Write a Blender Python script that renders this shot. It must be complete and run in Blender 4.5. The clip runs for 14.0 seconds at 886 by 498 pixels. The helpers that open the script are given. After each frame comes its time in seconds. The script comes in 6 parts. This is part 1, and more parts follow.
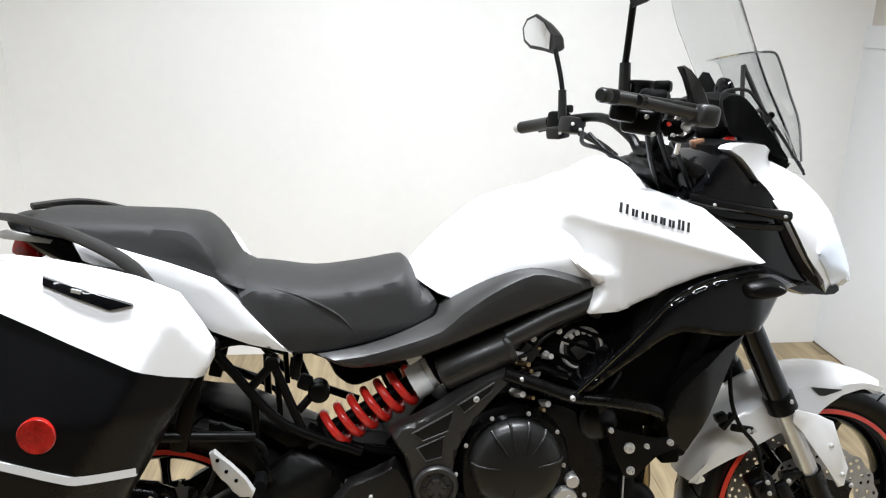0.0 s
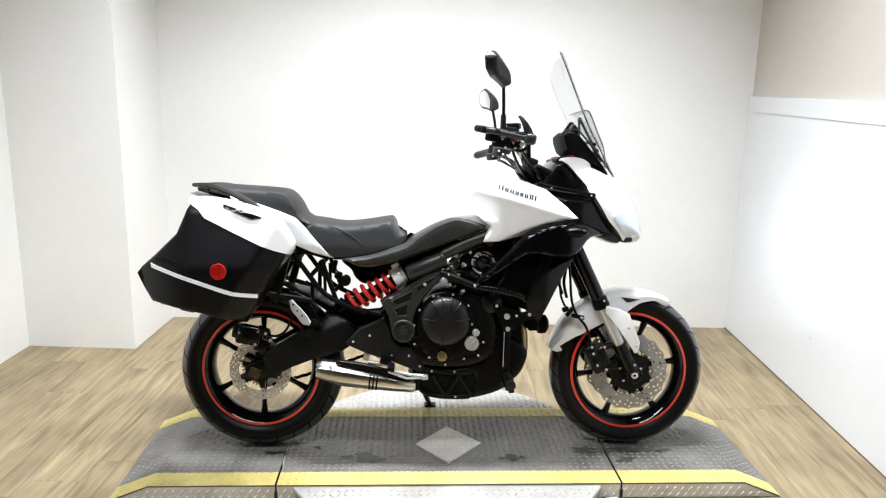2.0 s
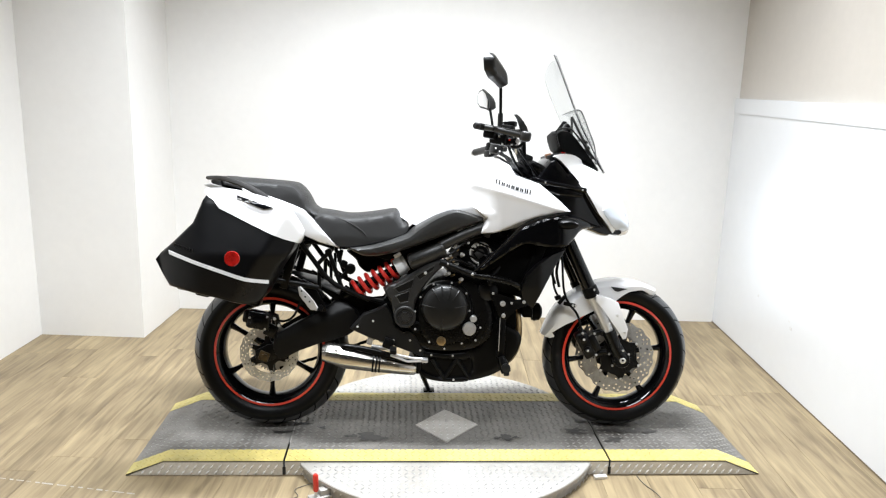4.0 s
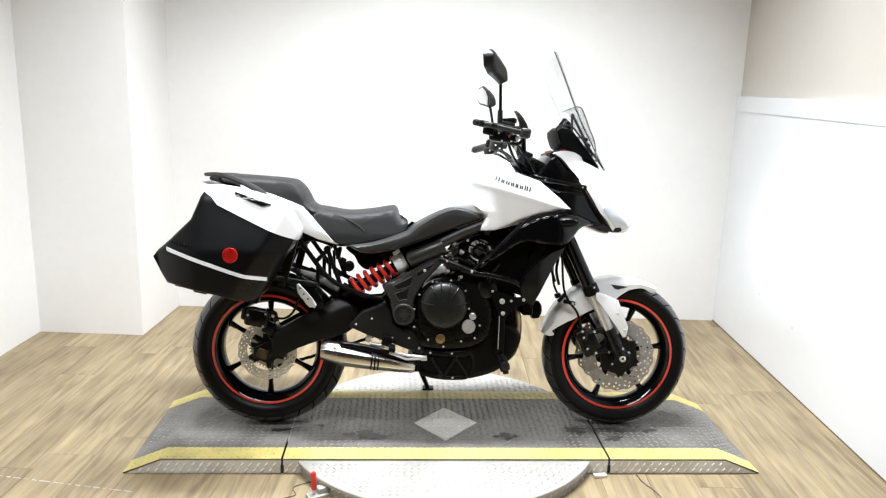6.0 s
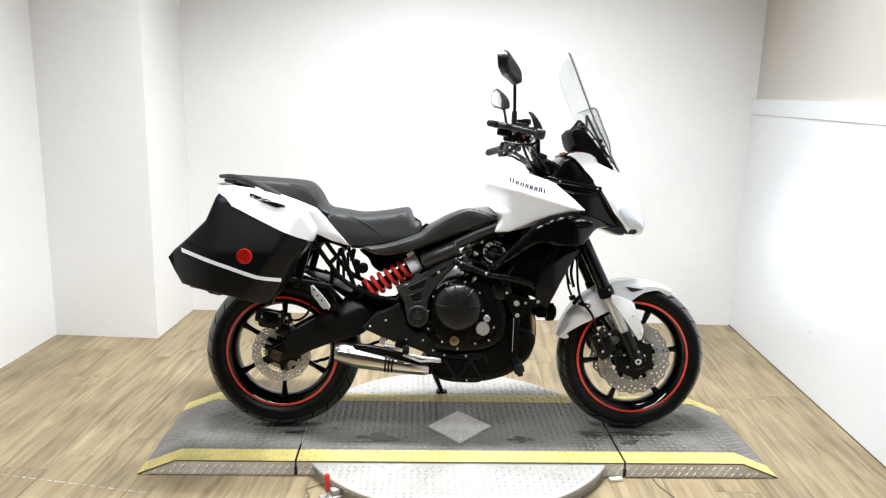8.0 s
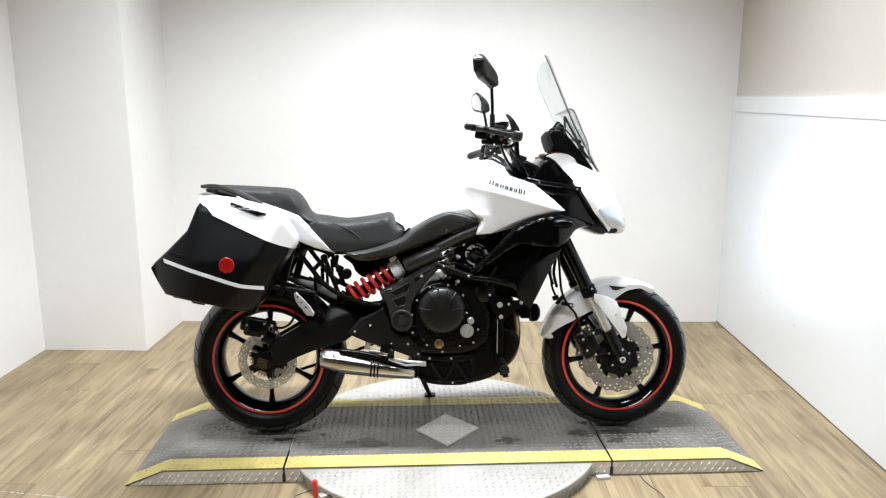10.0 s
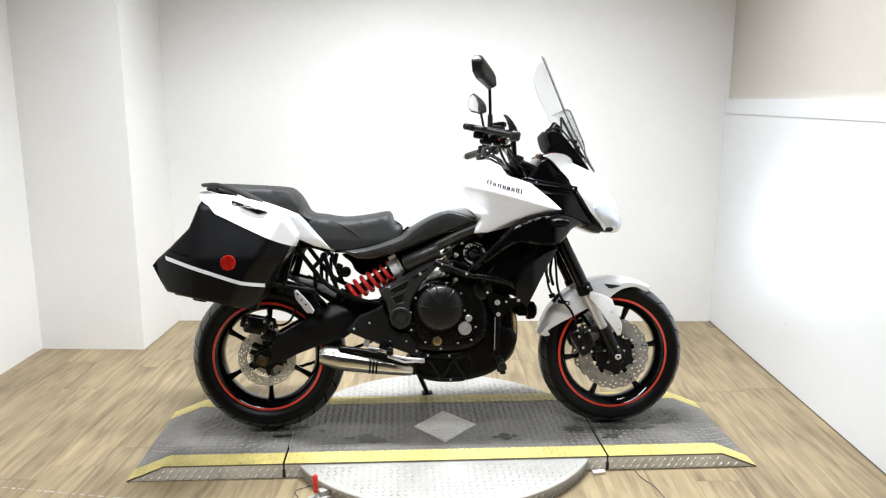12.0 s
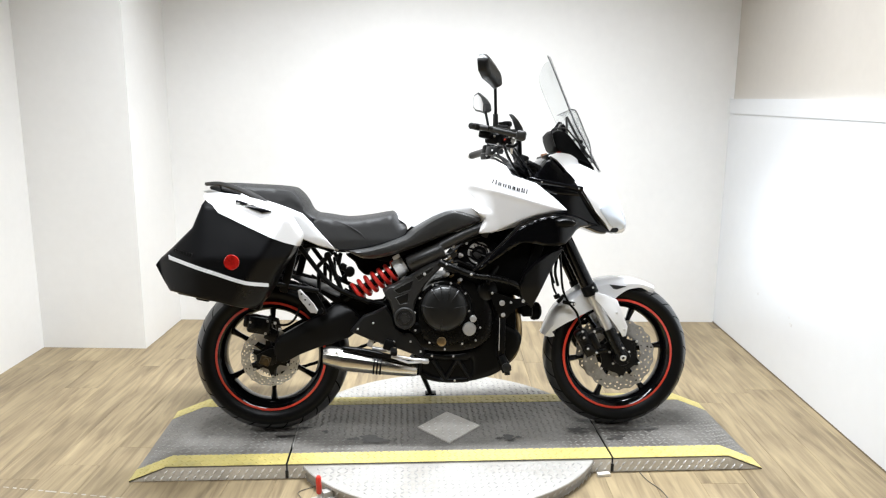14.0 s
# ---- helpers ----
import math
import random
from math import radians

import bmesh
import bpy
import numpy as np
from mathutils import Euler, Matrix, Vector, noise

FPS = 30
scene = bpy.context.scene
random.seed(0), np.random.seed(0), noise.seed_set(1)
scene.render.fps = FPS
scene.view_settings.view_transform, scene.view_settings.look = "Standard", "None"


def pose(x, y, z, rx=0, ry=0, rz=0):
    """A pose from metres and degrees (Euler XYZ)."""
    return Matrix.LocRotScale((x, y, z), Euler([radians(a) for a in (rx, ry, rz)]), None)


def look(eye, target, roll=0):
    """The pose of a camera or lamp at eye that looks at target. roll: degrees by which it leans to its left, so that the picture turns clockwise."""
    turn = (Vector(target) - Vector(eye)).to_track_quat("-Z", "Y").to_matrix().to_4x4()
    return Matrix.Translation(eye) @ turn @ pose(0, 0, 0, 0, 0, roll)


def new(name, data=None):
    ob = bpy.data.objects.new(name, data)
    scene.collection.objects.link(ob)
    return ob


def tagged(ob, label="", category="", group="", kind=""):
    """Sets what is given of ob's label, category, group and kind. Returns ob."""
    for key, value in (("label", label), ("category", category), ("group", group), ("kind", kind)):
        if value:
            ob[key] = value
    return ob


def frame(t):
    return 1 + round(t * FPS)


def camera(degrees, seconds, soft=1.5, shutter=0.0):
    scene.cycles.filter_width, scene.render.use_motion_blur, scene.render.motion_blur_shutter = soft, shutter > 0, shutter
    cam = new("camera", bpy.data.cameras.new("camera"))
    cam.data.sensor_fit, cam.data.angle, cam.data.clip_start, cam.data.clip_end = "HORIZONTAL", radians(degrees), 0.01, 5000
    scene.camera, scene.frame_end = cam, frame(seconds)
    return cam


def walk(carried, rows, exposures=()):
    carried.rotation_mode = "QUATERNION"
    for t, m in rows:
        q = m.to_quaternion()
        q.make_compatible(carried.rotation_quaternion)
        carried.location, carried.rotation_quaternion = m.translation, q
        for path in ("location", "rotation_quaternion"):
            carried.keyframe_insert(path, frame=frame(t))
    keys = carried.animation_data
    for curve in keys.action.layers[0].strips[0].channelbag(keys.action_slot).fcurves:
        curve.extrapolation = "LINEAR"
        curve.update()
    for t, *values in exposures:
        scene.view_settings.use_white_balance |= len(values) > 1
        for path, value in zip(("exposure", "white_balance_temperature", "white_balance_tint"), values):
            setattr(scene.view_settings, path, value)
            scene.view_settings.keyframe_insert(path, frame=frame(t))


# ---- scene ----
cam = camera(61.0, 14.0, soft=1.2)
PATH = [
    (0, (-0.331, -1.326, 1.431), (-0.071, 0.568, 0.843), 0.8),
    (0.5, (-0.209, -1.715, 1.457), (-0.104, 0.193, 0.865), 1.6),
    (1, (-0.246, -2.103, 1.484), (-0.073, -0.164, 1.027), 0.1),
    (1.5, (-0.168, -2.469, 1.475), (-0.137, -0.534, 0.97), 1.6),
    (2, (-0.168, -2.733, 1.472), (-0.065, -0.783, 1.036), 1.2),
    (2.5, (-0.226, -2.949, 1.486), (-0.058, -1.005, 1.047), 0.4),
    (3, (-0.195, -2.931, 1.478), (-0.074, -0.982, 1.049), 1.4),
    (5.5, (-0.192, -2.897, 1.459), (-0.077, -0.947, 1.026), 1.7),
    (6, (-0.186, -2.893, 1.457), (-0.073, -0.944, 1.023), 1.7),
    (6.5, (-0.192, -2.891, 1.459), (-0.085, -0.948, 0.996), 2.3),
    (7, (-0.194, -2.881, 1.447), (-0.105, -0.931, 1.01), 1.9),
    (9.5, (-0.155, -2.909, 1.427), (-0.065, -0.953, 1.023), 0.6),
    (10, (-0.141, -2.911, 1.427), (-0.049, -0.953, 1.028), 0.0),
    (10.5, (-0.147, -2.918, 1.423), (-0.071, -0.961, 1.017), 0.4),
    (11, (-0.156, -2.924, 1.42), (-0.06, -0.968, 1.013), 0.5),
    (11.5, (-0.165, -2.934, 1.423), (-0.052, -0.978, 1.024), 0.3),
    (12, (-0.169, -2.951, 1.418), (-0.055, -0.993, 1.026), 0.2),
    (12.5, (-0.183, -2.942, 1.423), (-0.077, -0.984, 1.029), 0.2),
    (13, (-0.184, -2.942, 1.422), (-0.086, -0.981, 1.04), 0.4),
    (13.5, (-0.183, -2.935, 1.418), (-0.079, -0.977, 1.025), 0.5),
    (14, (-0.183, -2.932, 1.419), (-0.071, -0.974, 1.024), 0.4),
]
walk(cam, [(t, look(eye, target, roll)) for t, eye, target, roll in PATH],
     [(0, -0.08), (0.5, 0.0), (1.5, 0.15), (3, 0.2), (6, 0.3), (7, 0.25), (9.5, 0.12), (12, 0.12), (14, 0.2)])

# ---- light ----
world = bpy.data.worlds.new("world")
scene.world = world
world.use_nodes = True
world.node_tree.nodes["Background"].inputs[0].default_value = (0.9, 0.93, 1.0, 1)
world.node_tree.nodes["Background"].inputs[1].default_value = 0.3
scene.view_settings.exposure = 0.0


def area_lamp(name, place, aim, sx, sy, watts, colour):
    data = bpy.data.lights.new(name, "AREA")
    data.shape, data.size, data.size_y = "RECTANGLE", sx, sy
    data.energy, data.color, data.spread = watts, colour, radians(116)
    ob = new(name, data)
    ob.matrix_world = look(place, aim)
    return ob


CEIL = 3.3
LAMPS = [(-0.52, 0.15, 64), (0.52, 0.15, 49), (-0.95, -1.6, 30), (0.30, -1.8, 13)]
for lx, ly, power in LAMPS:
    area_lamp("ceiling_lamp", (lx, ly, CEIL - 0.07), (lx, ly + 0.0001, 0), 1.15, 0.28, power, (0.908, 0.96, 1.02))

# cool daylight patch on the glossy panelling, thrown by an added unseen spot
panel_light = bpy.data.lights.new("panel_daylight_spot", "SPOT")
panel_light.energy, panel_light.color = 1700, (0.74, 0.87, 1.0)
panel_light.spot_size, panel_light.spot_blend, panel_light.shadow_soft_size = radians(9.5), 0.9, 0.10
new("panel_daylight_spot", panel_light).matrix_world = look((-1.30, -4.25, 2.35), (1.745, 0.36, 0.86))


# ---- materials ----
def material(name, colour, rough=0.5, metal=0.0, vary=0.12, scale=6.0, bump=0.0, bump_scale=300.0, coat=0.0, tint=None, spread=0.0, spec=0.5):
    """A surface with a coarse and a fine variation of its colour and gloss, and a fine relief."""
    m = bpy.data.materials.new(name)
    m.use_nodes = True
    nt = m.node_tree
    n, l = nt.nodes, nt.links
    p = n["Principled BSDF"]
    p.inputs["Metallic"].default_value = metal
    p.inputs["Coat Weight"].default_value = coat
    p.inputs["Coat Roughness"].default_value = 0.06
    p.inputs["Specular IOR Level"].default_value = spec
    co = n.new("ShaderNodeTexCoord")
    big = n.new("ShaderNodeTexNoise")
    big.inputs["Scale"].default_value, big.inputs["Detail"].default_value = scale, 5
    fine = n.new("ShaderNodeTexNoise")
    fine.inputs["Scale"].default_value, fine.inputs["Detail"].default_value = scale * 14, 3
    l.new(co.outputs["Object"], big.inputs["Vector"])
    l.new(co.outputs["Object"], fine.inputs["Vector"])
    both = n.new("ShaderNodeMath")
    both.operation = "MULTIPLY_ADD"
    l.new(fine.outputs["Fac"], both.inputs[0])
    both.inputs[1].default_value = 0.4
    l.new(big.outputs["Fac"], both.inputs[2])
    ramp = n.new("ShaderNodeMapRange")
    l.new(both.outputs[0], ramp.inputs[0])
    ramp.inputs[1].default_value, ramp.inputs[2].default_value = 0.4, 1.0
    mix = n.new("ShaderNodeMix")
    mix.data_type = "RGBA"
    other = tint if tint else tuple(min(1, c * (1 - 2 * vary)) for c in colour)
    mix.inputs[6].default_value = (*other, 1)
    mix.inputs[7].default_value = (*[min(1, c * (1 + 0.3 * vary)) for c in colour], 1)
    l.new(ramp.outputs[0], mix.inputs[0])
    out = mix.outputs[2]
    if spread:
        info = n.new("ShaderNodeObjectInfo")
        hsv = n.new("ShaderNodeHueSaturation")
        r2 = n.new("ShaderNodeMapRange")
        l.new(info.outputs["Random"], r2.inputs[0])
        r2.inputs[3].default_value, r2.inputs[4].default_value = 1 - spread, 1 + spread
        l.new(r2.outputs[0], hsv.inputs["Value"])
        l.new(out, hsv.inputs["Color"])
        out = hsv.outputs[0]
    l.new(out, p.inputs["Base Color"])
    rr = n.new("ShaderNodeMapRange")
    l.new(both.outputs[0], rr.inputs[0])
    rr.inputs[1].default_value, rr.inputs[2].default_value = 0.4, 1.0
    rr.inputs[3].default_value, rr.inputs[4].default_value = max(0.02, rough * 0.85), min(1, rough * 1.15)
    l.new(rr.outputs[0], p.inputs["Roughness"])
    if bump:
        bt = n.new("ShaderNodeTexNoise")
        bt.inputs["Scale"].default_value, bt.inputs["Detail"].default_value = bump_scale, 3
        l.new(co.outputs["Object"], bt.inputs["Vector"])
        bn = n.new("ShaderNodeBump")
        bn.inputs["Strength"].default_value, bn.inputs["Distance"].default_value = bump, 0.002
        l.new(bt.outputs["Fac"], bn.inputs["Height"])
        l.new(bn.outputs[0], p.inputs["Normal"])
    return m


def wood_material(name, light, dark):
    """Vinyl plank: long grain along the plank, its tone by the plank."""
    m = bpy.data.materials.new(name)
    m.use_nodes = True
    n, l = m.node_tree.nodes, m.node_tree.links
    p = n["Principled BSDF"]
    co, info = n.new("ShaderNodeTexCoord"), n.new("ShaderNodeObjectInfo")
    shift = n.new("ShaderNodeVectorMath")
    shift.operation = "MULTIPLY_ADD"
    l.new(info.outputs["Random"], shift.inputs[0])
    shift.inputs[1].default_value = (37, 91, 53)
    l.new(co.outputs["Object"], shift.inputs[2])
    mp = n.new("ShaderNodeMapping")
    mp.inputs["Scale"].default_value = (34, 2.6, 1)
    l.new(shift.outputs[0], mp.inputs[0])
    g = n.new("ShaderNodeTexNoise")
    g.inputs["Scale"].default_value, g.inputs["Detail"].default_value, g.inputs["Distortion"].default_value = 1.0, 8, 0.9
    l.new(mp.outputs[0], g.inputs["Vector"])
    b = n.new("ShaderNodeTexNoise")
    b.inputs["Scale"].default_value = 3.2
    l.new(shift.outputs[0], b.inputs["Vector"])
    add = n.new("ShaderNodeMath")
    add.operation = "MULTIPLY_ADD"
    l.new(b.outputs["Fac"], add.inputs[0])
    add.inputs[1].default_value = 0.55
    l.new(g.outputs["Fac"], add.inputs[2])
    mr = n.new("ShaderNodeMapRange")
    l.new(add.outputs[0], mr.inputs[0])
    mr.inputs[1].default_value, mr.inputs[2].default_value = 0.52, 1.02
    mix = n.new("ShaderNodeMix")
    mix.data_type = "RGBA"
    mix.inputs[6].default_value, mix.inputs[7].default_value = (*dark, 1), (*light, 1)
    l.new(mr.outputs[0], mix.inputs[0])
    hsv = n.new("ShaderNodeHueSaturation")
    vr = n.new("ShaderNodeMapRange")
    l.new(info.outputs["Random"], vr.inputs[0])
    vr.inputs[3].default_value, vr.inputs[4].default_value = 0.94, 1.05
    l.new(vr.outputs[0], hsv.inputs["Value"])
    l.new(mix.outputs[2], hsv.inputs["Color"])
    l.new(hsv.outputs[0], p.inputs["Base Color"])
    p.inputs["Roughness"].default_value = 0.48
    p.inputs["Specular IOR Level"].default_value = 0.3
    bn = n.new("ShaderNodeBump")
    bn.inputs["Strength"].default_value, bn.inputs["Distance"].default_value = 0.25, 0.001
    l.new(g.outputs["Fac"], bn.inputs["Height"])
    l.new(bn.outputs[0], p.inputs["Normal"])
    return m


def clear_material(name, colour, rough=0.02):
    m = bpy.data.materials.new(name)
    m.use_nodes = True
    p = m.node_tree.nodes["Principled BSDF"]
    p.inputs["Base Color"].default_value = (*colour, 1)
    p.inputs["Roughness"].default_value = rough
    p.inputs["Transmission Weight"].default_value = 1.0
    p.inputs["IOR"].default_value = 1.2
    return m


def glow_material(name, colour, strength):
    m = bpy.data.materials.new(name)
    m.use_nodes = True
    p = m.node_tree.nodes["Principled BSDF"]
    p.inputs["Base Color"].default_value = (*colour, 1)
    p.inputs["Emission Color"].default_value = (*colour, 1)
    p.inputs["Emission Strength"].default_value = strength
    return m


M_WALL = material("white_wall_paint", (0.84, 0.83, 0.81), 0.55, vary=0.03, scale=1.6, bump=0.15, bump_scale=160)
# one even cream tone, duller than the white walls
M_CREAM = material("cream_wall_tone", (0.58, 0.543, 0.492), 0.6, vary=0.05, scale=1.6, bump=0.15, bump_scale=160)
M_PANEL = material("white_gloss_panel", (0.74, 0.755, 0.775), 0.20, vary=0.02, scale=1.1, bump=0.03, bump_scale=8)
# near black, so that black parts facing it reflect little
M_SHADE = material("low_reflect_grey", (0.03, 0.03, 0.031), 0.7, vary=0.05, scale=2)
# kept dark so that little light bounces down from above
M_CEIL = material("low_bounce_grey", (0.12, 0.12, 0.12), 0.8, vary=0.03, scale=2)
M_PLANK = wood_material("oak_vinyl", (0.35, 0.274, 0.160), (0.152, 0.112, 0.066))
M_JOINT = material("floor_joint", (0.17, 0.13, 0.085), 0.8)
M_FLOORMARK = material("pale_floor_mark", (0.48, 0.45, 0.40), 0.9, vary=0.2, scale=30)
M_CASE = material("satin_black_case", (0.003, 0.003, 0.0034), 0.30, vary=0.08, scale=6, bump=0.05, bump_scale=900, spec=0.18)
M_ALU = material("tread_aluminium", (0.41, 0.397, 0.374), 0.5, metal=0.15, tint=(0.29, 0.272, 0.242), scale=5, bump=0.1, bump_scale=120)
M_DECK = material("worn_grey_deck", (0.195, 0.185, 0.168), 0.48, metal=0.2, vary=0.5, scale=7, bump=0.3, bump_scale=90, tint=(0.070, 0.063, 0.054))
M_TREAD = material("worn_tread_metal", (0.27, 0.26, 0.244), 0.6, metal=0.1, vary=0.3, scale=5, tint=(0.15, 0.14, 0.125))
M_SKIRT = material("dull_aluminium", (0.72, 0.68, 0.61), 0.45, metal=0.1, vary=0.2, scale=8, bump=0.1, bump_scale=120)
# two tread metals paler than their plates, glints put into the colour
M_GLINT = material("bright_tread_metal", (0.50, 0.487, 0.465), 0.5, metal=0.15, vary=0.25, scale=9)
M_SHINE = material("glint_tread_metal", (0.86, 0.85, 0.83), 0.35, metal=0.4, vary=0.1, scale=9)
M_PLATE = material("bright_plate_metal", (0.55, 0.53, 0.50), 0.45, metal=0.25, tint=(0.38, 0.35, 0.31), scale=12, bump=0.1, bump_scale=120)
# tread crown: colour lifted above the sidewall's to carry its sheen
M_CROWN = material("sheen_tread_rubber", (0.020, 0.0202, 0.021), 0.30, vary=0.2, scale=14, coat=0.3, spec=0.55)
M_GROOVE = material("tread_groove_shade", (0.002, 0.002, 0.002), 0.9, spec=0.02)
M_YELLOW = material("yellow_paint", (0.60, 0.50, 0.165), 0.45, vary=0.2, scale=9, bump=0.15, bump_scale=90)
M_STAIN = material("oil_stain", (0.03, 0.028, 0.026), 0.5, vary=0.3, scale=20)
M_FADED = material("faded_oil_stain", (0.085, 0.08, 0.073), 0.5, vary=0.4, scale=40)
M_BLACKGAP = material("dark_gap", (0.012, 0.012, 0.012), 0.7)
M_REDGRIP = material("red_vinyl_grip", (0.62, 0.035, 0.02), 0.4)
M_WHITE = material("pearl_white_paint", (0.85, 0.85, 0.86), 0.22, vary=0.015, scale=2, coat=0.6)
M_SILVER = material("silver_fender_paint", (0.62, 0.63, 0.66), 0.28, vary=0.03, scale=2, coat=0.4)
M_GLOSS = material("gloss_black_paint", (0.003, 0.003, 0.0035), 0.06, vary=0.1, coat=0.05, spec=0.28)
M_MATT = material("matt_black_plastic", (0.0028, 0.0028, 0.0028), 0.34, vary=0.18, scale=9, bump=0.06, bump_scale=900, spec=0.13)
M_GREY = material("grey_plastic", (0.010, 0.0098, 0.0094), 0.34, vary=0.15, scale=9, bump=0.06, bump_scale=900, spec=0.28)
M_CAST = material("black_cast_metal", (0.0032, 0.0031, 0.003), 0.28, vary=0.2, scale=9, bump=0.06, bump_scale=700, spec=0.22)
M_DARK = material("dark_engine", (0.0025, 0.0025, 0.0025), 0.5, vary=0.2, scale=9, spec=0.05)
M_SWING = material("satin_grey_swingarm", (0.006, 0.0058, 0.0055), 0.38, vary=0.2, scale=9, bump=0.04, bump_scale=900, spec=0.2)
M_COVER = material("dark_grey_cover_plastic", (0.028, 0.0275, 0.0265), 0.36, vary=0.2, scale=9, bump=0.05, bump_scale=900, spec=0.45)
M_RAIL = material("moulded_rail_plastic", (0.020, 0.0185, 0.017), 0.5, vary=0.15, scale=9, bump=0.06, bump_scale=900, spec=0.4)
M_SEAT = material("black_seat_vinyl", (0.019, 0.0186, 0.0182), 0.5, vary=0.08, scale=7, bump=0.45, bump_scale=900, spec=0.25)
M_SEAT2 = material("grey_seat_vinyl", (0.024, 0.0236, 0.0232), 0.5, vary=0.08, scale=7, bump=0.45, bump_scale=900, spec=0.25)
M_TYRE = material("tyre_rubber", (0.0035, 0.0035, 0.0036), 0.36, vary=0.2, scale=8, bump=0.12, bump_scale=500, spec=0.15)
M_RED = material("red_spring_paint", (0.62, 0.022, 0.015), 0.3, vary=0.08, coat=0.3)
M_STRIPE = material("red_rim_tape", (0.70, 0.05, 0.025), 0.35, vary=0.06)
M_STEEL = material("brushed_steel", (0.62, 0.61, 0.60), 0.30, metal=0.6, vary=0.08, scale=14)
M_CHROME = material("polished_steel", (0.64, 0.61, 0.56), 0.22, metal=1.0, vary=0.1, scale=12)
M_DISC = material("brake_disc_steel", (0.62, 0.61, 0.59), 0.36, metal=0.5, vary=0.1, scale=30)
M_ROTOR = material("worn_rotor_steel", (0.40, 0.39, 0.375), 0.34, metal=0.6, vary=0.2, scale=30)
M_BOLT = material("zinc_bolt", (0.72, 0.71, 0.69), 0.3, metal=0.45)
M_BRONZE = material("bronze_header", (0.42, 0.30, 0.16), 0.3, metal=0.9, vary=0.25, scale=16)
M_BRASS = material("dirty_brass", (0.09, 0.06, 0.025), 0.4, metal=0.6, vary=0.4, scale=30)
M_LENS = material("red_reflector_lens", (0.46, 0.012, 0.008), 0.16, vary=0.35, scale=60, coat=0.5, bump=0.5, bump_scale=160)
M_STRIP = material("silver_strip", (0.82, 0.83, 0.84), 0.25, metal=0.1, vary=0.03)
M_SCREEN = clear_material("tinted_screen", (0.84, 0.855, 0.86))
M_EDGE = material("grey_screen_edge", (0.16, 0.16, 0.165), 0.2)
M_MIRROR = material("mirror_glass", (0.85, 0.86, 0.87), 0.03, metal=1.0, vary=0.01)
# clear lens; the bluish daylight on it is put into the colour
M_HEAD = material("headlight_lens", (0.72, 0.78, 0.87), 0.08, vary=0.05, coat=0.8)
M_TUBE = glow_material("lamp_diffuser", (1.0, 0.97, 0.92), 4.0)
M_ORANGE = material("orange_switch", (0.20, 0.105, 0.06), 0.3)
M_LINE = material("grey_floor_line", (0.10, 0.09, 0.075), 0.5)
M_SCUFF = material("grey_scuff", (0.62, 0.62, 0.62), 0.5, vary=0.15, scale=60)
M_INK = material("black_decal", (0.015, 0.015, 0.016), 0.35)


# ---- building helpers ----
def empty(name, m=Matrix()):
    ob = new(name)
    ob.empty_display_size = 0.1
    ob.matrix_world = m
    return ob


def part(name, bm, mat, parent=None, label="", angle=38):
    """Links a bmesh as one mesh object under its thing or part."""
    bmesh.ops.remove_doubles(bm, verts=bm.verts, dist=1e-5)
    bmesh.ops.recalc_face_normals(bm, faces=bm.faces)
    lim = radians(angle)
    for f in bm.faces:
        f.smooth = True
    for e in bm.edges:
        if len(e.link_faces) == 2 and e.calc_face_angle(0) > lim:
            e.smooth = False
    me = bpy.data.meshes.new(name)
    bm.to_mesh(me)
    bm.free()
    me.materials.append(mat)
    ob = new(name, me)
    if parent:
        ob.parent = parent
    if label:
        ob["label"] = label
    return ob


def curve_points(pts, n=6, closed=False):
    """Catmull-Rom through the points."""
    p = [Vector(q) for q in pts]
    out, k = [], len(p)
    for i in range(k if closed else k - 1):
        if closed:
            a, b, c, d = p[i - 1], p[i], p[(i + 1) % k], p[(i + 2) % k]
        else:
            a, b, c, d = p[max(i - 1, 0)], p[i], p[i + 1], p[min(i + 2, k - 1)]
        for j in range(n):
            t = j / n
            out.append(0.5 * (2 * b + (c - a) * t + (2 * a - 5 * b + 4 * c - d) * t * t + (3 * b - a - 3 * c + d) * t ** 3))
    if not closed:
        out.append(p[-1])
    return out


def tube(bm, pts, r, n=10, smooth=0, cap=True):
    """A round bar along the points; r is one radius or one for each point."""
    p = curve_points(pts, smooth) if smooth else [Vector(q) for q in pts]
    rad = r if isinstance(r, (list, tuple)) else None
    rings, up = [], None
    for i, q in enumerate(p):
        d = (p[min(i + 1, len(p) - 1)] - p[max(i - 1, 0)]).normalized()
        if up is None:
            up = d.orthogonal().normalized()
        up = (up - d * up.dot(d)).normalized()
        side = d.cross(up)
        if rad:
            f = i / (len(p) - 1) * (len(rad) - 1)
            k = min(int(f), len(rad) - 2)
            rr = rad[k] + (rad[k + 1] - rad[k]) * (f - k)
        else:
            rr = r
        rings.append([bm.verts.new(q + rr * (math.cos(2 * math.pi * j / n) * up + math.sin(2 * math.pi * j / n) * side)) for j in range(n)])
    for a, b in zip(rings, rings[1:]):
        for j in range(n):
            bm.faces.new((a[j], a[(j + 1) % n], b[(j + 1) % n], b[j]))
    if cap:
        bm.faces.new(rings[0]), bm.faces.new(rings[-1])
    return bm


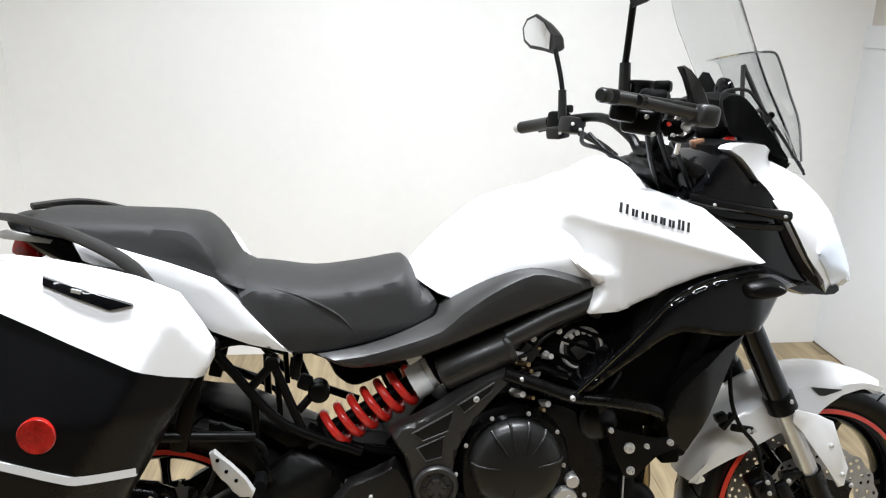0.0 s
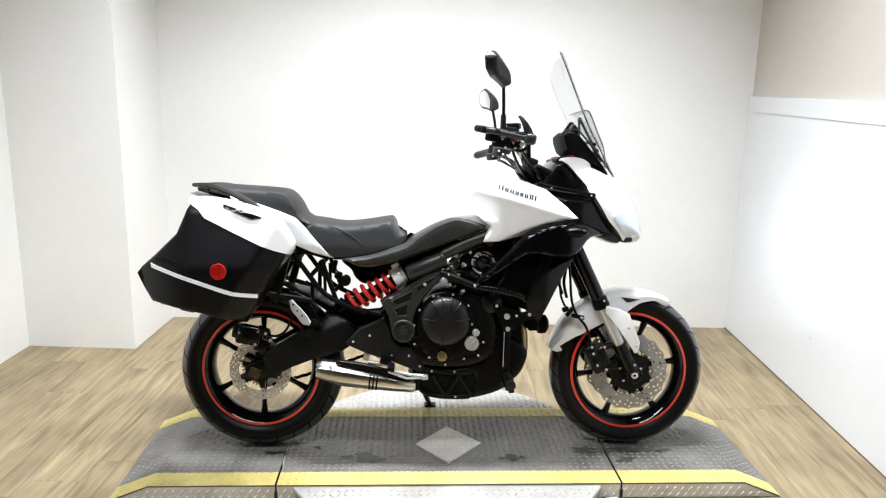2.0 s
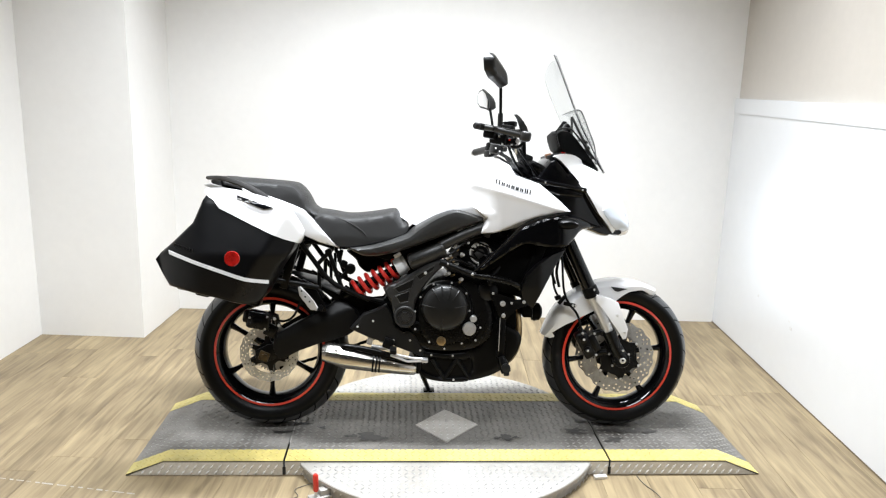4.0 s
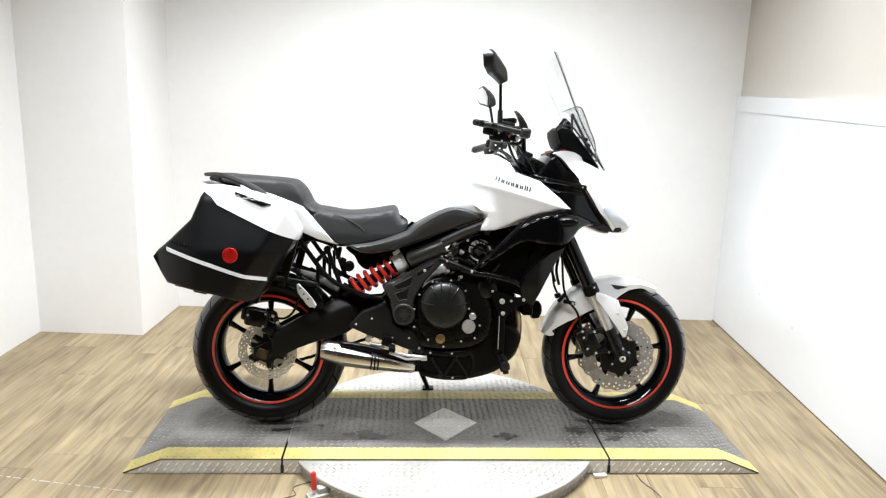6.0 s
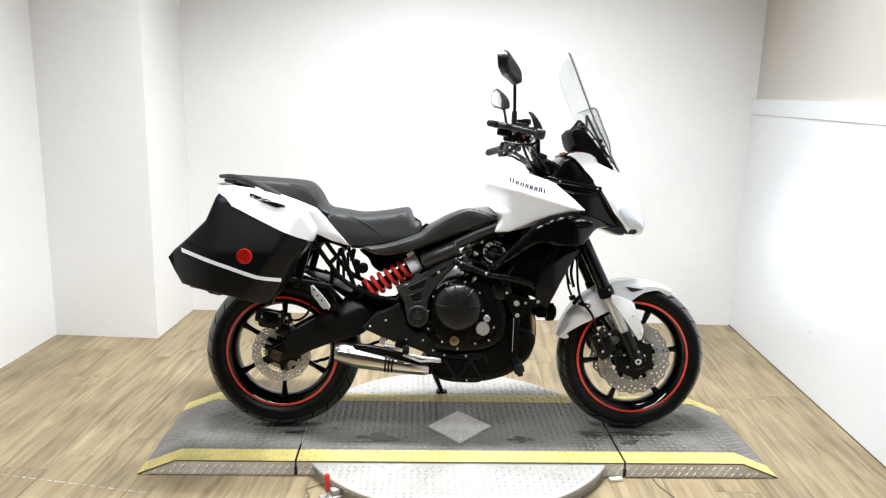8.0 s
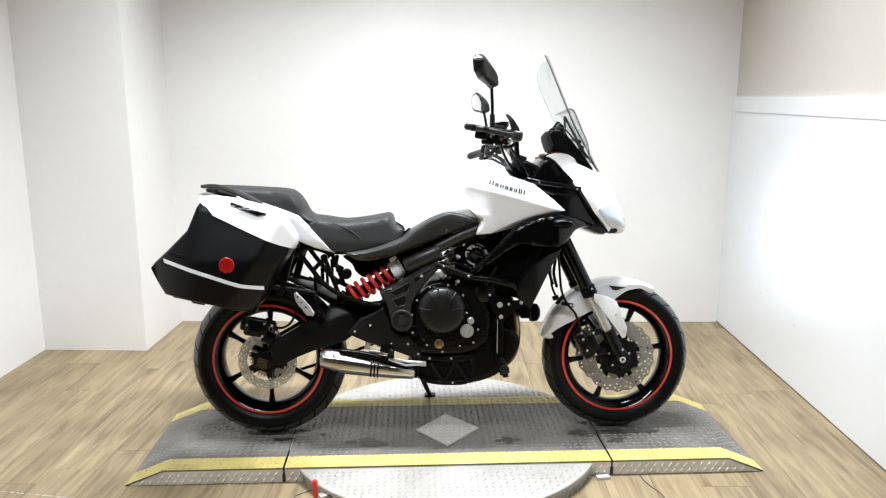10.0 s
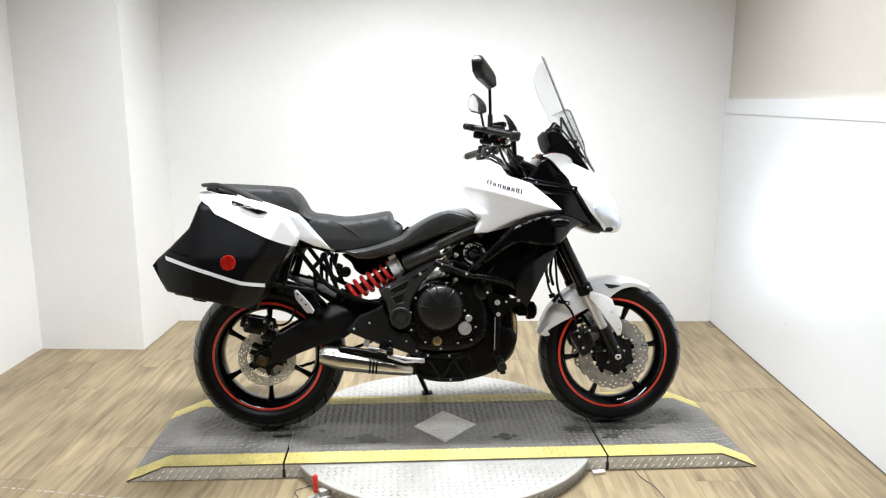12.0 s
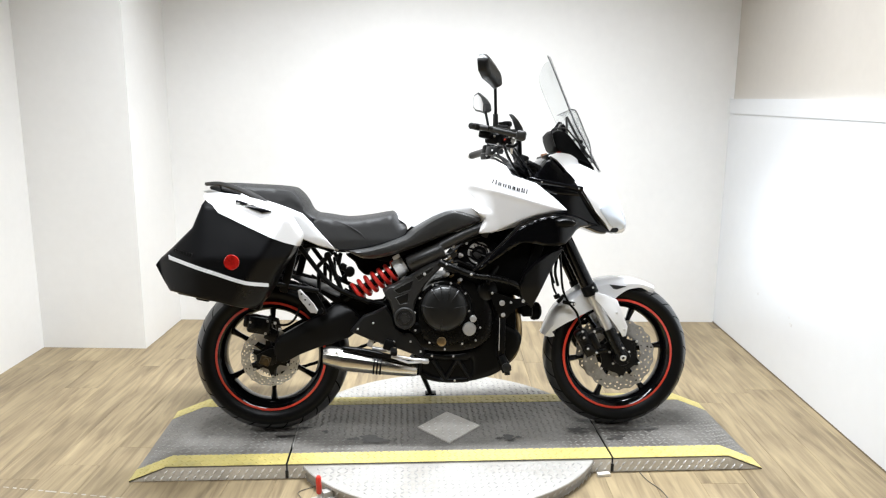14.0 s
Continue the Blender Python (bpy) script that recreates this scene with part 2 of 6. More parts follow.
def lathe(bm, prof, centre, axis=(0, -1, 0), n=32, ring=False, start=0.0):
    """Turns (radius, height) pairs round an axis through centre."""
    ax = Vector(axis).normalized()
    u = ax.orthogonal().normalized() if abs(ax.y) < 0.99 else Vector((1, 0, 0))
    v = ax.cross(u)
    c = Vector(centre)
    rings = []
    for r, h in prof:
        rings.append([bm.verts.new(c + ax * h + max(r, 1e-4) * (math.cos(start + 2 * math.pi * j / n) * u + math.sin(start + 2 * math.pi * j / n) * v)) for j in range(n)])
    pairs = list(zip(rings, rings[1:])) + ([(rings[-1], rings[0])] if ring else [])
    for a, b in pairs:
        for j in range(n):
            bm.faces.new((a[j], a[(j + 1) % n], b[(j + 1) % n], b[j]))
    if not ring:
        bm.faces.new(rings[0]), bm.faces.new(rings[-1])
    return bm


def box(bm, centre, size, turn=(0, 0, 0), bevel=0.003, seg=2):
    made = bmesh.ops.create_cube(bm, size=1)["verts"]
    m = pose(*centre, *turn) @ Matrix.Diagonal((*size, 1))
    bmesh.ops.transform(bm, matrix=m, verts=made)
    if bevel:
        edges = list({e for v in made for e in v.link_edges})
        bmesh.ops.bevel(bm, geom=edges, offset=bevel, segments=seg, affect="EDGES", profile=0.5)
    return bm


def plate(bm, outline, y0, y1, bevel=0.003, smooth=0):
    """A flat piece cut to an outline in x and z, from y0 to y1."""
    pts = [(p.x, p.y) for p in curve_points([(x, z, 0) for x, z in outline], smooth, True)] if smooth else outline
    lo = [bm.verts.new((x, y0, z)) for x, z in pts]
    hi = [bm.verts.new((x, y1, z)) for x, z in pts]
    f = [bm.faces.new(lo), bm.faces.new(hi[::-1])]
    k = len(pts)
    for i in range(k):
        bm.faces.new((lo[i], hi[i], hi[(i + 1) % k], lo[(i + 1) % k]))
    if bevel:
        edges = [e for g in f for e in g.edges]
        bmesh.ops.bevel(bm, geom=edges, offset=bevel, segments=2, affect="EDGES", profile=0.5)
    return bm


def seg_dist(px, pz, line, closed):
    """Least distance of points to a line of (x, z) points."""
    best = np.full(px.shape, 1e9)
    k = len(line)
    for i in range(k if closed else k - 1):
        ax, az = line[i]
        bx, bz = line[(i + 1) % k]
        dx, dz = bx - ax, bz - az
        t = np.clip(((px - ax) * dx + (pz - az) * dz) / (dx * dx + dz * dz + 1e-12), 0, 1)
        best = np.minimum(best, np.hypot(px - ax - t * dx, pz - az - t * dz))
    return best


def inside(px, pz, poly):
    res = np.zeros(px.shape, bool)
    k = len(poly)
    for i in range(k):
        ax, az = poly[i]
        bx, bz = poly[(i + 1) % k]
        cross = ((az > pz) != (bz > pz)) & (px < (bx - ax) * (pz - az) / (bz - az + 1e-12) + ax)
        res ^= cross
    return res


def pillow(bm, outline, yf, yb, round_r, grid=0.014, soft=None, both=False, smooth=4, deep=None):
    """A moulded shell: its side outline in x and z, its outer face at yf(x, z), rounded down to yb along the soft part
    of the outline, from point to point (all of it, if none is given). deep: its walls go on to there. both: mirrored at y = 0 into one closed body."""
    from mathutils.geometry import delaunay_2d_cdt
    face = yf if callable(yf) else (lambda x, z: yf)
    pts = [(p.x, p.y) for p in curve_points([(x, z, 0) for x, z in outline], smooth, True)] if smooth else list(outline)
    dense = []
    k = len(pts)
    for i in range(k):
        (ax, az), (bx, bz) = pts[i], pts[(i + 1) % k]
        m = max(1, int(math.hypot(bx - ax, bz - az) / grid))
        dense += [(ax + (bx - ax) * j / m, az + (bz - az) * j / m) for j in range(m)]
    xs = [p[0] for p in dense]
    zs = [p[1] for p in dense]
    gx, gz = np.meshgrid(np.arange(min(xs), max(xs), grid), np.arange(min(zs), max(zs), grid))
    gx, gz = gx.ravel() + 0.0003, gz.ravel() + 0.0004
    rx, rz = [], []
    area = sum(a[0] * c[1] - c[0] * a[1] for a, c in zip(dense, dense[1:] + dense[:1]))
    turn = 1 if area > 0 else -1
    last = 0.0
    for f in (0.03, 0.12, 0.28, 0.5, 0.8):
        d = f * min(round_r, 0.03)
        if d < 0.0004:
            continue
        last = d
        ox, oz = [], []
        for i in range(len(dense)):
            (ax, az), (bx, bz) = dense[i - 1], dense[(i + 1) % len(dense)]
            ln = math.hypot(bx - ax, bz - az) + 1e-9
            ox.append(dense[i][0] - turn * (bz - az) / ln * d)
            oz.append(dense[i][1] + turn * (bx - ax) / ln * d)
        ox, oz = np.array(ox), np.array(oz)
        ok = inside(ox, oz, dense) & (seg_dist(ox, oz, dense, True) > 0.93 * d)
        rx.append(ox[ok]), rz.append(oz[ok])
    keep = inside(gx, gz, dense) & (seg_dist(gx, gz, dense, True) > last + 0.4 * grid)
    gx, gz = np.concatenate([gx[keep]] + rx), np.concatenate([gz[keep]] + rz)
    nb = len(dense)
    vin = [Vector(p) for p in dense] + [Vector((a, b)) for a, b in zip(gx, gz)]
    v2, _, f2, _, _, _ = delaunay_2d_cdt(vin, [], [list(range(nb))], 1, 1e-6)
    X, Z = np.array([v.x for v in v2]), np.array([v.y for v in v2])
    line = pts[soft[0] * max(1, smooth):soft[1] * max(1, smooth) + 1] if soft else pts
    d = seg_dist(X, Z, line, not soft)
    t = np.clip(d / round_r, 0, 1)
    s = np.sqrt(np.maximum(0, 1 - (1 - t) ** 2))
    ys = [yb + (face(x, z) - yb) * q for x, z, q in zip(X, Z, s)]
    edge = {}
    for f in f2:
        for a, b in zip(f, f[1:] + f[:1]):
            edge[(a, b)] = edge.get((a, b), 0) + 1
    rim = [e for e in edge if (e[1], e[0]) not in edge]
    for sign in ((1, -1) if both else (1,)):
        vs = [bm.verts.new((x, sign * y, z)) for x, y, z in zip(X, ys, Z)]
        for f in f2:
            bm.faces.new([vs[i] for i in f])
        if not both:
            far = yb if deep is None else deep
            back = [bm.verts.new((x, far, z)) for x, z in zip(X, Z)]
            for f in f2:
                bm.faces.new([back[i] for i in f][::-1])
        if not both:
            for a, b in rim:
                if abs(ys[a] - far) > 1e-5 or abs(ys[b] - far) > 1e-5:
                    bm.faces.new((vs[a], vs[b], back[b], back[a]))
        else:
            base = {}
            for a, b in rim:
                for i in (a, b):
                    if i not in base:
                        base[i] = bm.verts.new((X[i], 0.0, Z[i]))
                if abs(ys[a]) > 1e-5 or abs(ys[b]) > 1e-5:
                    bm.faces.new((vs[a], vs[b], base[b], base[a]))
    return bm


def bolt(name, place, r, parent, mat=None, axis=(0, -1, 0), h=0.006):
    bm = bmesh.new()
    r = r * 0.68
    lathe(bm, [(r * 1.25, 0), (r * 1.25, h * 0.35), (r * 0.95, h * 0.4), (r * 0.9, h), (r * 0.45, h), (r * 0.4, h * 0.6)], place, axis, 12)
    return part(name, bm, mat or M_BOLT, parent)


def flip(bm):
    """Mirrors a bmesh to the other side."""
    bmesh.ops.scale(bm, vec=(1, -1, 1), verts=bm.verts)
    return bm


# ---- room ----
def wall(name, a, b, z0, z1, mat, label, thick=0.12, side=1):
    """An upright wall from a to b in the plan, with its thickness away from the room."""
    bm = bmesh.new()
    d = Vector((b[0] - a[0], b[1] - a[1]))
    n = Vector((-d.y, d.x)).normalized() * thick * side
    q = [a, b, (b[0] + n.x, b[1] + n.y), (a[0] + n.x, a[1] + n.y)]
    lo = [bm.verts.new((x, y, z0)) for x, y in q]
    hi = [bm.verts.new((x, y, z1)) for x, y in q]
    bm.faces.new(lo), bm.faces.new(hi)
    for i in range(4):
        bm.faces.new((lo[i], lo[(i + 1) % 4], hi[(i + 1) % 4], hi[i]))
    return tagged(part(name, bm, mat), label, "wall", kind="structure")


SCUFFS = [(0.998, 0.365, 0.02), (0.568, 0.315, 0.028), (0.60, 0.345, 0.012)]
BL, BR = (-1.602, 1.835), (1.840, 1.660)
RIGHT = (1.392, -4.600)
LEFT = (-2.560, -4.420)
wall("wall_back", BL, (BR[0] + 0.1, BR[1] - 0.005), -0.05, CEIL, M_WALL, "smooth white painted back wall, brightly lit")
wall("pillar_side", (-1.641, 1.264), BL, -0.05, CEIL, M_WALL, "short white side face of the boxed-out pillar")
wall("pillar_front", (-2.26, 1.3075), (-1.6405, 1.2618), -0.05, CEIL, M_WALL, "white boxed-out pillar in the corner", 0.3)
wall("wall_left", LEFT, (-2.228, 1.305), -0.05, CEIL, M_WALL, "white painted side wall meeting the wood floor")
# unseen wall, darkened to keep reflections on the blacks low
wall("wall_behind", (1.45, -4.60), (-2.75, -4.40), -0.05, CEIL, M_SHADE, "unseen wall closing the room, kept dark to dull reflections")
wall("wall_right", (1.862, 1.70), (RIGHT[0] + 0.022, RIGHT[1]), -0.05, CEIL, M_CREAM, "cream-toned upper side wall above the panelling")
# unseen ceiling, added dark to hold back fill light
bm = bmesh.new()
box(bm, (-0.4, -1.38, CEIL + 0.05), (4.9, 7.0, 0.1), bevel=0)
tagged(part("ceiling", bm, M_CEIL), "unseen ceiling, kept dark grey to cut fill from above", "ceiling", kind="structure")

# glossy panelling on the lower right wall, with a rail along its top
bm = bmesh.new()
q = [(BR[0], BR[1] + 0.012, -0.02, 1.334), (*RIGHT, -0.02, 1.334)]
rise = (0.090, 0.090)
lo = [bm.verts.new((x, y, z)) for x, y, z, _ in q] + [bm.verts.new((x + 0.02, y, z)) for x, y, z, _ in q[::-1]]
hi = [bm.verts.new((x, y, t)) for x, y, _, t in q] + [bm.verts.new((x + 0.02, y, t)) for x, y, _, t in q[::-1]]
bm.faces.new(lo), bm.faces.new(hi)
for i in range(4):
    bm.faces.new((lo[i], lo[(i + 1) % 4], hi[(i + 1) % 4], hi[i]))
panel = tagged(part("wall_panel", bm, M_PANEL), "glossy white wall panelling, slightly scuffed", "wall panel", kind="structure")
rnd = random.Random(31)
for sy, sz, rr in SCUFFS:
    sx = BR[0] + (sy - BR[1]) * (BR[0] - RIGHT[0]) / (BR[1] - RIGHT[1]) - 0.0012
    bm = bmesh.new()
    ring = [(sx - 0.0, sy + rr * rnd.uniform(0.5, 1.1) * math.cos(k * math.pi / 6), sz + 0.5 * rr * rnd.uniform(0.4, 1.1) * math.sin(k * math.pi / 6)) for k in range(12)]
    face = bm.faces.new([bm.verts.new(p) for p in ring])
    part("scuff", bm, M_SCUFF, panel, "faint grey scuff")
bm = bmesh.new()
lo = [bm.verts.new((x - 0.004, y, t + 0.0004)) for x, y, _, t in q] + [bm.verts.new((x + 0.03, y, t + 0.0004)) for x, y, _, t in q[::-1]]
hi = [bm.verts.new((x - 0.004, y, t + r)) for (x, y, _, t), r in zip(q, rise)] + [bm.verts.new((x + 0.03, y, t + r)) for (x, y, _, t), r in zip(q[::-1], rise[::-1])]
bm.faces.new(lo), bm.faces.new(hi)
for i in range(4):
    bm.faces.new((lo[i], lo[(i + 1) % 4], hi[(i + 1) % 4], hi[i]))
bmesh.ops.bevel(bm, geom=bm.edges[:], offset=0.0015, segments=2, affect="EDGES")
tagged(part("trim", bm, M_PANEL), "white rail along the top of the panelling", "trim", kind="structure")

bm = bmesh.new()
lo = [bm.verts.new((x - d, y, z)) for d, z in ((0.003, 0.001), (0.003, 0.007)) for x, y, _, _ in q]
bm.faces.new((lo[0], lo[1], lo[3], lo[2]))
ex = bmesh.ops.extrude_face_region(bm, geom=bm.faces[:])["geom"]
bmesh.ops.translate(bm, vec=(0.0025, 0, 0), verts=[v for v in ex if isinstance(v, bmesh.types.BMVert)])
tagged(part("baseboard", bm, M_JOINT), "thin brown sealant line along the panelling", "trim", kind="structure")
bm = bmesh.new()
box(bm, (-0.4, -1.38, -0.06), (4.9, 7.0, 0.1), bevel=0)
floor = tagged(part("floor", bm, M_JOINT), "oak-look vinyl plank floor with a satin sheen", "floor", kind="structure")

for lx, ly, power in LAMPS:
    lamp = tagged(empty("ceiling_light", pose(lx, ly, CEIL)), "flat white ceiling light with a bright diffuser", "ceiling light", "ceiling lights")
    bm = bmesh.new()
    box(bm, (0, 0, -0.025), (1.25, 0.36, 0.05), bevel=0.004)
    part("frame", bm, M_CEIL, lamp)
    bm = bmesh.new()
    box(bm, (0, 0, -0.056), (1.15, 0.28, 0.008), bevel=0.002)
    part("diffuser", bm, M_TUBE, lamp)

# ---- turntable platform ----
H = 0.06
Y0, Y1 = -0.287, 0.352
DISC = (0.0, 0.020, 0.635)
disc = tagged(empty("turntable", pose(DISC[0], DISC[1], 0)), "round aluminium tread-plate turntable under the platform", "turntable")
bm = bmesh.new()
lathe(bm, [(DISC[2] - 0.01, 0.0), (DISC[2] - 0.01, 0.035), (DISC[2], 0.038), (DISC[2], H - 0.011), (DISC[2] - 0.003, H - 0.008)], (0, 0, 0), (0, 0, 1), 96)
part("disc", bm, M_ALU, disc, "silver tread-plate disc")


def tread(bm, x, y, z, ang, ln=0.021, wd=0.006, ht=0.0016, m=None):
    """One raised lozenge of a tread plate."""
    c, s = math.cos(ang), math.sin(ang)
    q = [(-ln / 2, 0, 0), (0, -wd / 2, 0), (ln / 2, 0, 0), (0, wd / 2, 0), (-ln / 5, 0, ht), (ln / 5, 0, ht)]
    co = [Vector((x + c * a - s * b, y + s * a + c * b, z + h)) for a, b, h in q]
    v = [bm.verts.new(m @ p if m else p) for p in co]
    for f in ((0, 1, 4), (1, 2, 5), (1, 5, 4), (2, 3, 5), (3, 0, 4), (3, 4, 5)):
        bm.faces.new([v[i] for i in f])


bm = bmesh.new()
step = 0.026
for i in range(-24, 25):
    for j in range(-24, 25):
        x, y = i * step, j * step
        if math.hypot(x, y) < DISC[2] - 0.02 and (y + DISC[1] < Y0 - 0.012 or y + DISC[1] > Y1 + 0.012):
            tread(bm, x, y, H - 0.008, radians(45 if (i + j) % 2 else -45), 0.024, 0.0095, 0.0035)
for i in range(120):
    for z in (0.012, 0.034):
        a = 2 * math.pi * (i + (0.5 if z > 0.02 else 0)) / 120
        tread(bm, 0, 0, 0, radians(48), 0.021, 0.007, 0.0022, Matrix.Translation((DISC[2] * math.cos(a), DISC[2] * math.sin(a), z)) @ Euler((math.pi / 2, 0, a + math.pi / 2)).to_matrix().to_4x4())
tagged(part("tread", bm, M_GLINT, disc), kind="stuff")

platform = tagged(empty("platform", pose(0, 0, 0)), "low steel wheel-ramp platform with yellow painted edges", "platform")
JL, JR = -0.616, 0.630


def deck_part(name, x0, x1, slope0, slope1, mat, label, y0, y1, up=0.0, thick=0.006):
    """A stretch of the deck; slope0 and slope1 are the x at which it runs down to the floor, if any."""
    bm = bmesh.new()
    line = []
    if slope0 is not None:
        line.append((slope0, 0.004))
    line += [(x0, H), (x1, H)]
    if slope1 is not None:
        line.append((slope1, 0.004))
    a = [[bm.verts.new((x, y, z + up - dz)) for x, z in line] for y, dz in ((y0, 0), (y1, 0), (y1, thick), (y0, thick))]
    for r in range(4):
        for i in range(len(line) - 1):
            p, s = a[r], a[(r + 1) % 4]
            bm.faces.new((p[i], p[i + 1], s[i + 1], s[i]))
    for i in (0, -1):
        bm.faces.new([a[r][i] for r in range(4)])
    return part(name, bm, mat, platform, label)


SPANS = [(-1.062, JL - 0.004, -1.203, None), (JL + 0.004, JR - 0.004, None, None), (JR + 0.004, 1.086, None, 1.226)]
for x0, x1, s0, s1 in SPANS:
    deck_part("deck_plate", x0, x1, s0, s1, M_DECK, "worn dark grey tread-plate deck", Y0 + 0.001, Y1 - 0.001)
    deck_part("edge_stripe", x0, x1, s0, s1, M_YELLOW, "worn yellow edge stripe", Y0, Y0 + 0.09, 0.0012, 0.001)
    deck_part("edge_stripe", x0, x1, s0, s1, M_YELLOW, "worn yellow edge stripe", Y1 - 0.085, Y1, 0.0012, 0.001)
    for y in (Y0 + 0.001, Y1 - 0.004):
        bm = bmesh.new()
        out = [(s0 if s0 is not None else x0, 0.002), (s1 if s1 is not None else x1, 0.002), (x1, H - 0.006), (x0, H - 0.006)]
        if s0 is not None:
            out.insert(0, (s0, 0.004))
        plate(bm, [(a, b) for a, b in out], y, y + 0.003, 0)
        skirt = part("skirt", bm, M_SKIRT, platform, "bare aluminium tread-plate skirt")
    bm = bmesh.new()
    box(bm, ((x0 + x1) / 2, (Y0 + Y1) / 2, 0.024), (x1 - x0 - 0.02, Y1 - Y0 - 0.03, 0.046), bevel=0)
    part("frame", bm, M_BLACKGAP, platform)
for x in (JL, JR):
    bm = bmesh.new()
    box(bm, (x, (Y0 + Y1) / 2, 0.02), (0.012, Y1 - Y0, 0.03), bevel=0)
    part("hinge_gap", bm, M_BLACKGAP, platform)
# tread of the deck and of the skirts
bm, yellow = bmesh.new(), bmesh.new()
for i in range(-47, 48):
    for j in range(0, 25):
        x, y = i * 0.026, Y0 + 0.013 + j * 0.026
        if min(abs(x - JL), abs(x - JR)) < 0.016 or x < -1.19 or x > 1.215 or y > Y1 - 0.01:
            continue
        z = H
        if x < -1.062:
            z = H + (0.004 - H) * (x + 1.062) / (-0.141)
        if x > 1.086:
            z = H + (0.004 - H) * (x - 1.086) / 0.140
        edge = y < Y0 + 0.09 or y > Y1 - 0.085
        tread(yellow if edge else bm, x, y, z + (0.0020 if edge else 0.0008), radians(45 if (i + j) % 2 else -45), 0.024, 0.0085, 0.0020)
tagged(part("tread", bm, M_TREAD, platform), kind="stuff")
tagged(part("stripe_tread", yellow, M_YELLOW, platform), kind="stuff")
bm = bmesh.new()
turn = pose(0, Y0 + 0.001, 0, 90, 0, 0)
for i in range(-39, 40):
    for z in (0.013, 0.036):
        x = i * 0.03 + (0.015 if z > 0.02 else 0)
        if min(abs(x - JL), abs(x - JR)) > 0.015 and not (abs(x) < 0.53) and z < H - 0.012 - max(0, (abs(x) - 1.05)) * 0.38:
            tread(bm, x, z, 0, radians(52), 0.026, 0.009, 0.0035, turn)
tagged(part("skirt_tread", bm, M_SHINE, platform), kind="stuff")
# the square plate in the middle
bm = bmesh.new()
q = [(0.016, 0.168), (-0.118, 0.012), (0.008, -0.140), (0.148, 0.018)]
lo = [bm.verts.new((x, y, H + 0.0005)) for x, y in q]
hi = [bm.verts.new((0.014 + (x - 0.014) * 0.985, 0.014 + (y - 0.014) * 0.985, H + 0.005)) for x, y in q]
bm.faces.new(hi)
for i in range(4):
    bm.faces.new((lo[i], lo[(i + 1) % 4], hi[(i + 1) % 4], hi[i]))
centre_plate = part("centre_plate", bm, M_PLATE, platform, "bright square tread plate set cornerwise")
bm = bmesh.new()
for i in range(-4, 5):
    for j in range(-4, 5):
        x, y = i * 0.027, j * 0.027
        if abs(x) + abs(y) < 0.118:
            tread(bm, x + 0.014, y * 1.14 + 0.014, H + 0.005, radians(45 if (i + j) % 2 else -45), 0.019, 0.006, 0.0015)
tagged(part("plate_tread", bm, M_SHINE, centre_plate), kind="stuff")


def blot(x, y, rx, ry, seed, mat=M_STAIN, drops=5):
    """An uneven spill: ragged patches that overlap, with drops round them."""
    bm = bmesh.new()
    rnd = random.Random(seed)
    for d in range(drops):
        f = 1.0 if d == 0 else rnd.uniform(0.12, 0.45)
        a0, far = rnd.uniform(0, 2 * math.pi), 0.0 if d == 0 else rnd.uniform(0.6, 1.25)
        cx, cy = x + far * rx * math.cos(a0), y + far * ry * math.sin(a0)
        ph = [rnd.uniform(0, 6.28) for k in range(4)]
        pts = []
        for k in range(44):
            a = k * 2 * math.pi / 44
            r = 0.72 * f * (1 + 0.22 * math.sin(2 * a + ph[0]) + 0.20 * math.sin(3 * a + ph[1]) + 0.13 * math.sin(7 * a + ph[2]) + 0.09 * math.sin(12 * a + ph[3]))
            pts.append((cx + rx * r * math.cos(a), cy + ry * r * math.sin(a), H + 0.0030 + 0.0001 * d))
        bm.faces.new([bm.verts.new(p) for p in pts])
    part("oil_stain", bm, mat, platform, "dark oily stain")


blot(-0.300, -0.092, 0.075, 0.045, 3, M_FADED, 3)
blot(0.253, -0.099, 0.040, 0.026, 5, drops=9)
blot(-0.66, -0.05, 0.05, 0.012, 8, drops=9)
blot(-0.58, 0.03, 0.03, 0.012, 9, drops=7)
blot(-0.50, -0.01, 0.022, 0.010, 13)
blot(0.70, -0.03, 0.06, 0.016, 14, M_FADED, 8)
blot(0.60, 0.06, 0.035, 0.012, 15, M_FADED)
blot(0.545, -0.045, 0.045, 0.024, 21, M_FADED, 12)
blot(0.80, -0.035, 0.075, 0.022, 22, M_FADED, 14)
blot(0.70, -0.115, 0.035, 0.020, 23, M_FADED, 12)

# lock lever in front of the turntable
lever = tagged(empty("lock_lever", pose(-0.478, -0.452, 0)), "small steel floor lock with a red grip", "lock lever")
bm = bmesh.new()
box(bm, (0.010, 0.004, 0.006), (0.072, 0.042, 0.012), (0, 0, 28), 0.003)
box(bm, (0.03, 0.02, 0.018), (0.045, 0.03, 0.03), (0, 0, 28), 0.004)
part("base", bm, M_ALU, lever)
bm = bmesh.new()
tube(bm, [(0, 0, 0.01), (0.0, 0.0, 0.045)], 0.006)
part("rod", bm, M_STEEL, lever)
bm = bmesh.new()
tube(bm, [(0, 0, 0.03), (0, 0, 0.036), (-0.001, 0, 0.092), (-0.001, 0, 0.098)], [0.007, 0.010, 0.010, 0.006], 12)
part("grip", bm, M_REDGRIP, lever, "red rubber grip")

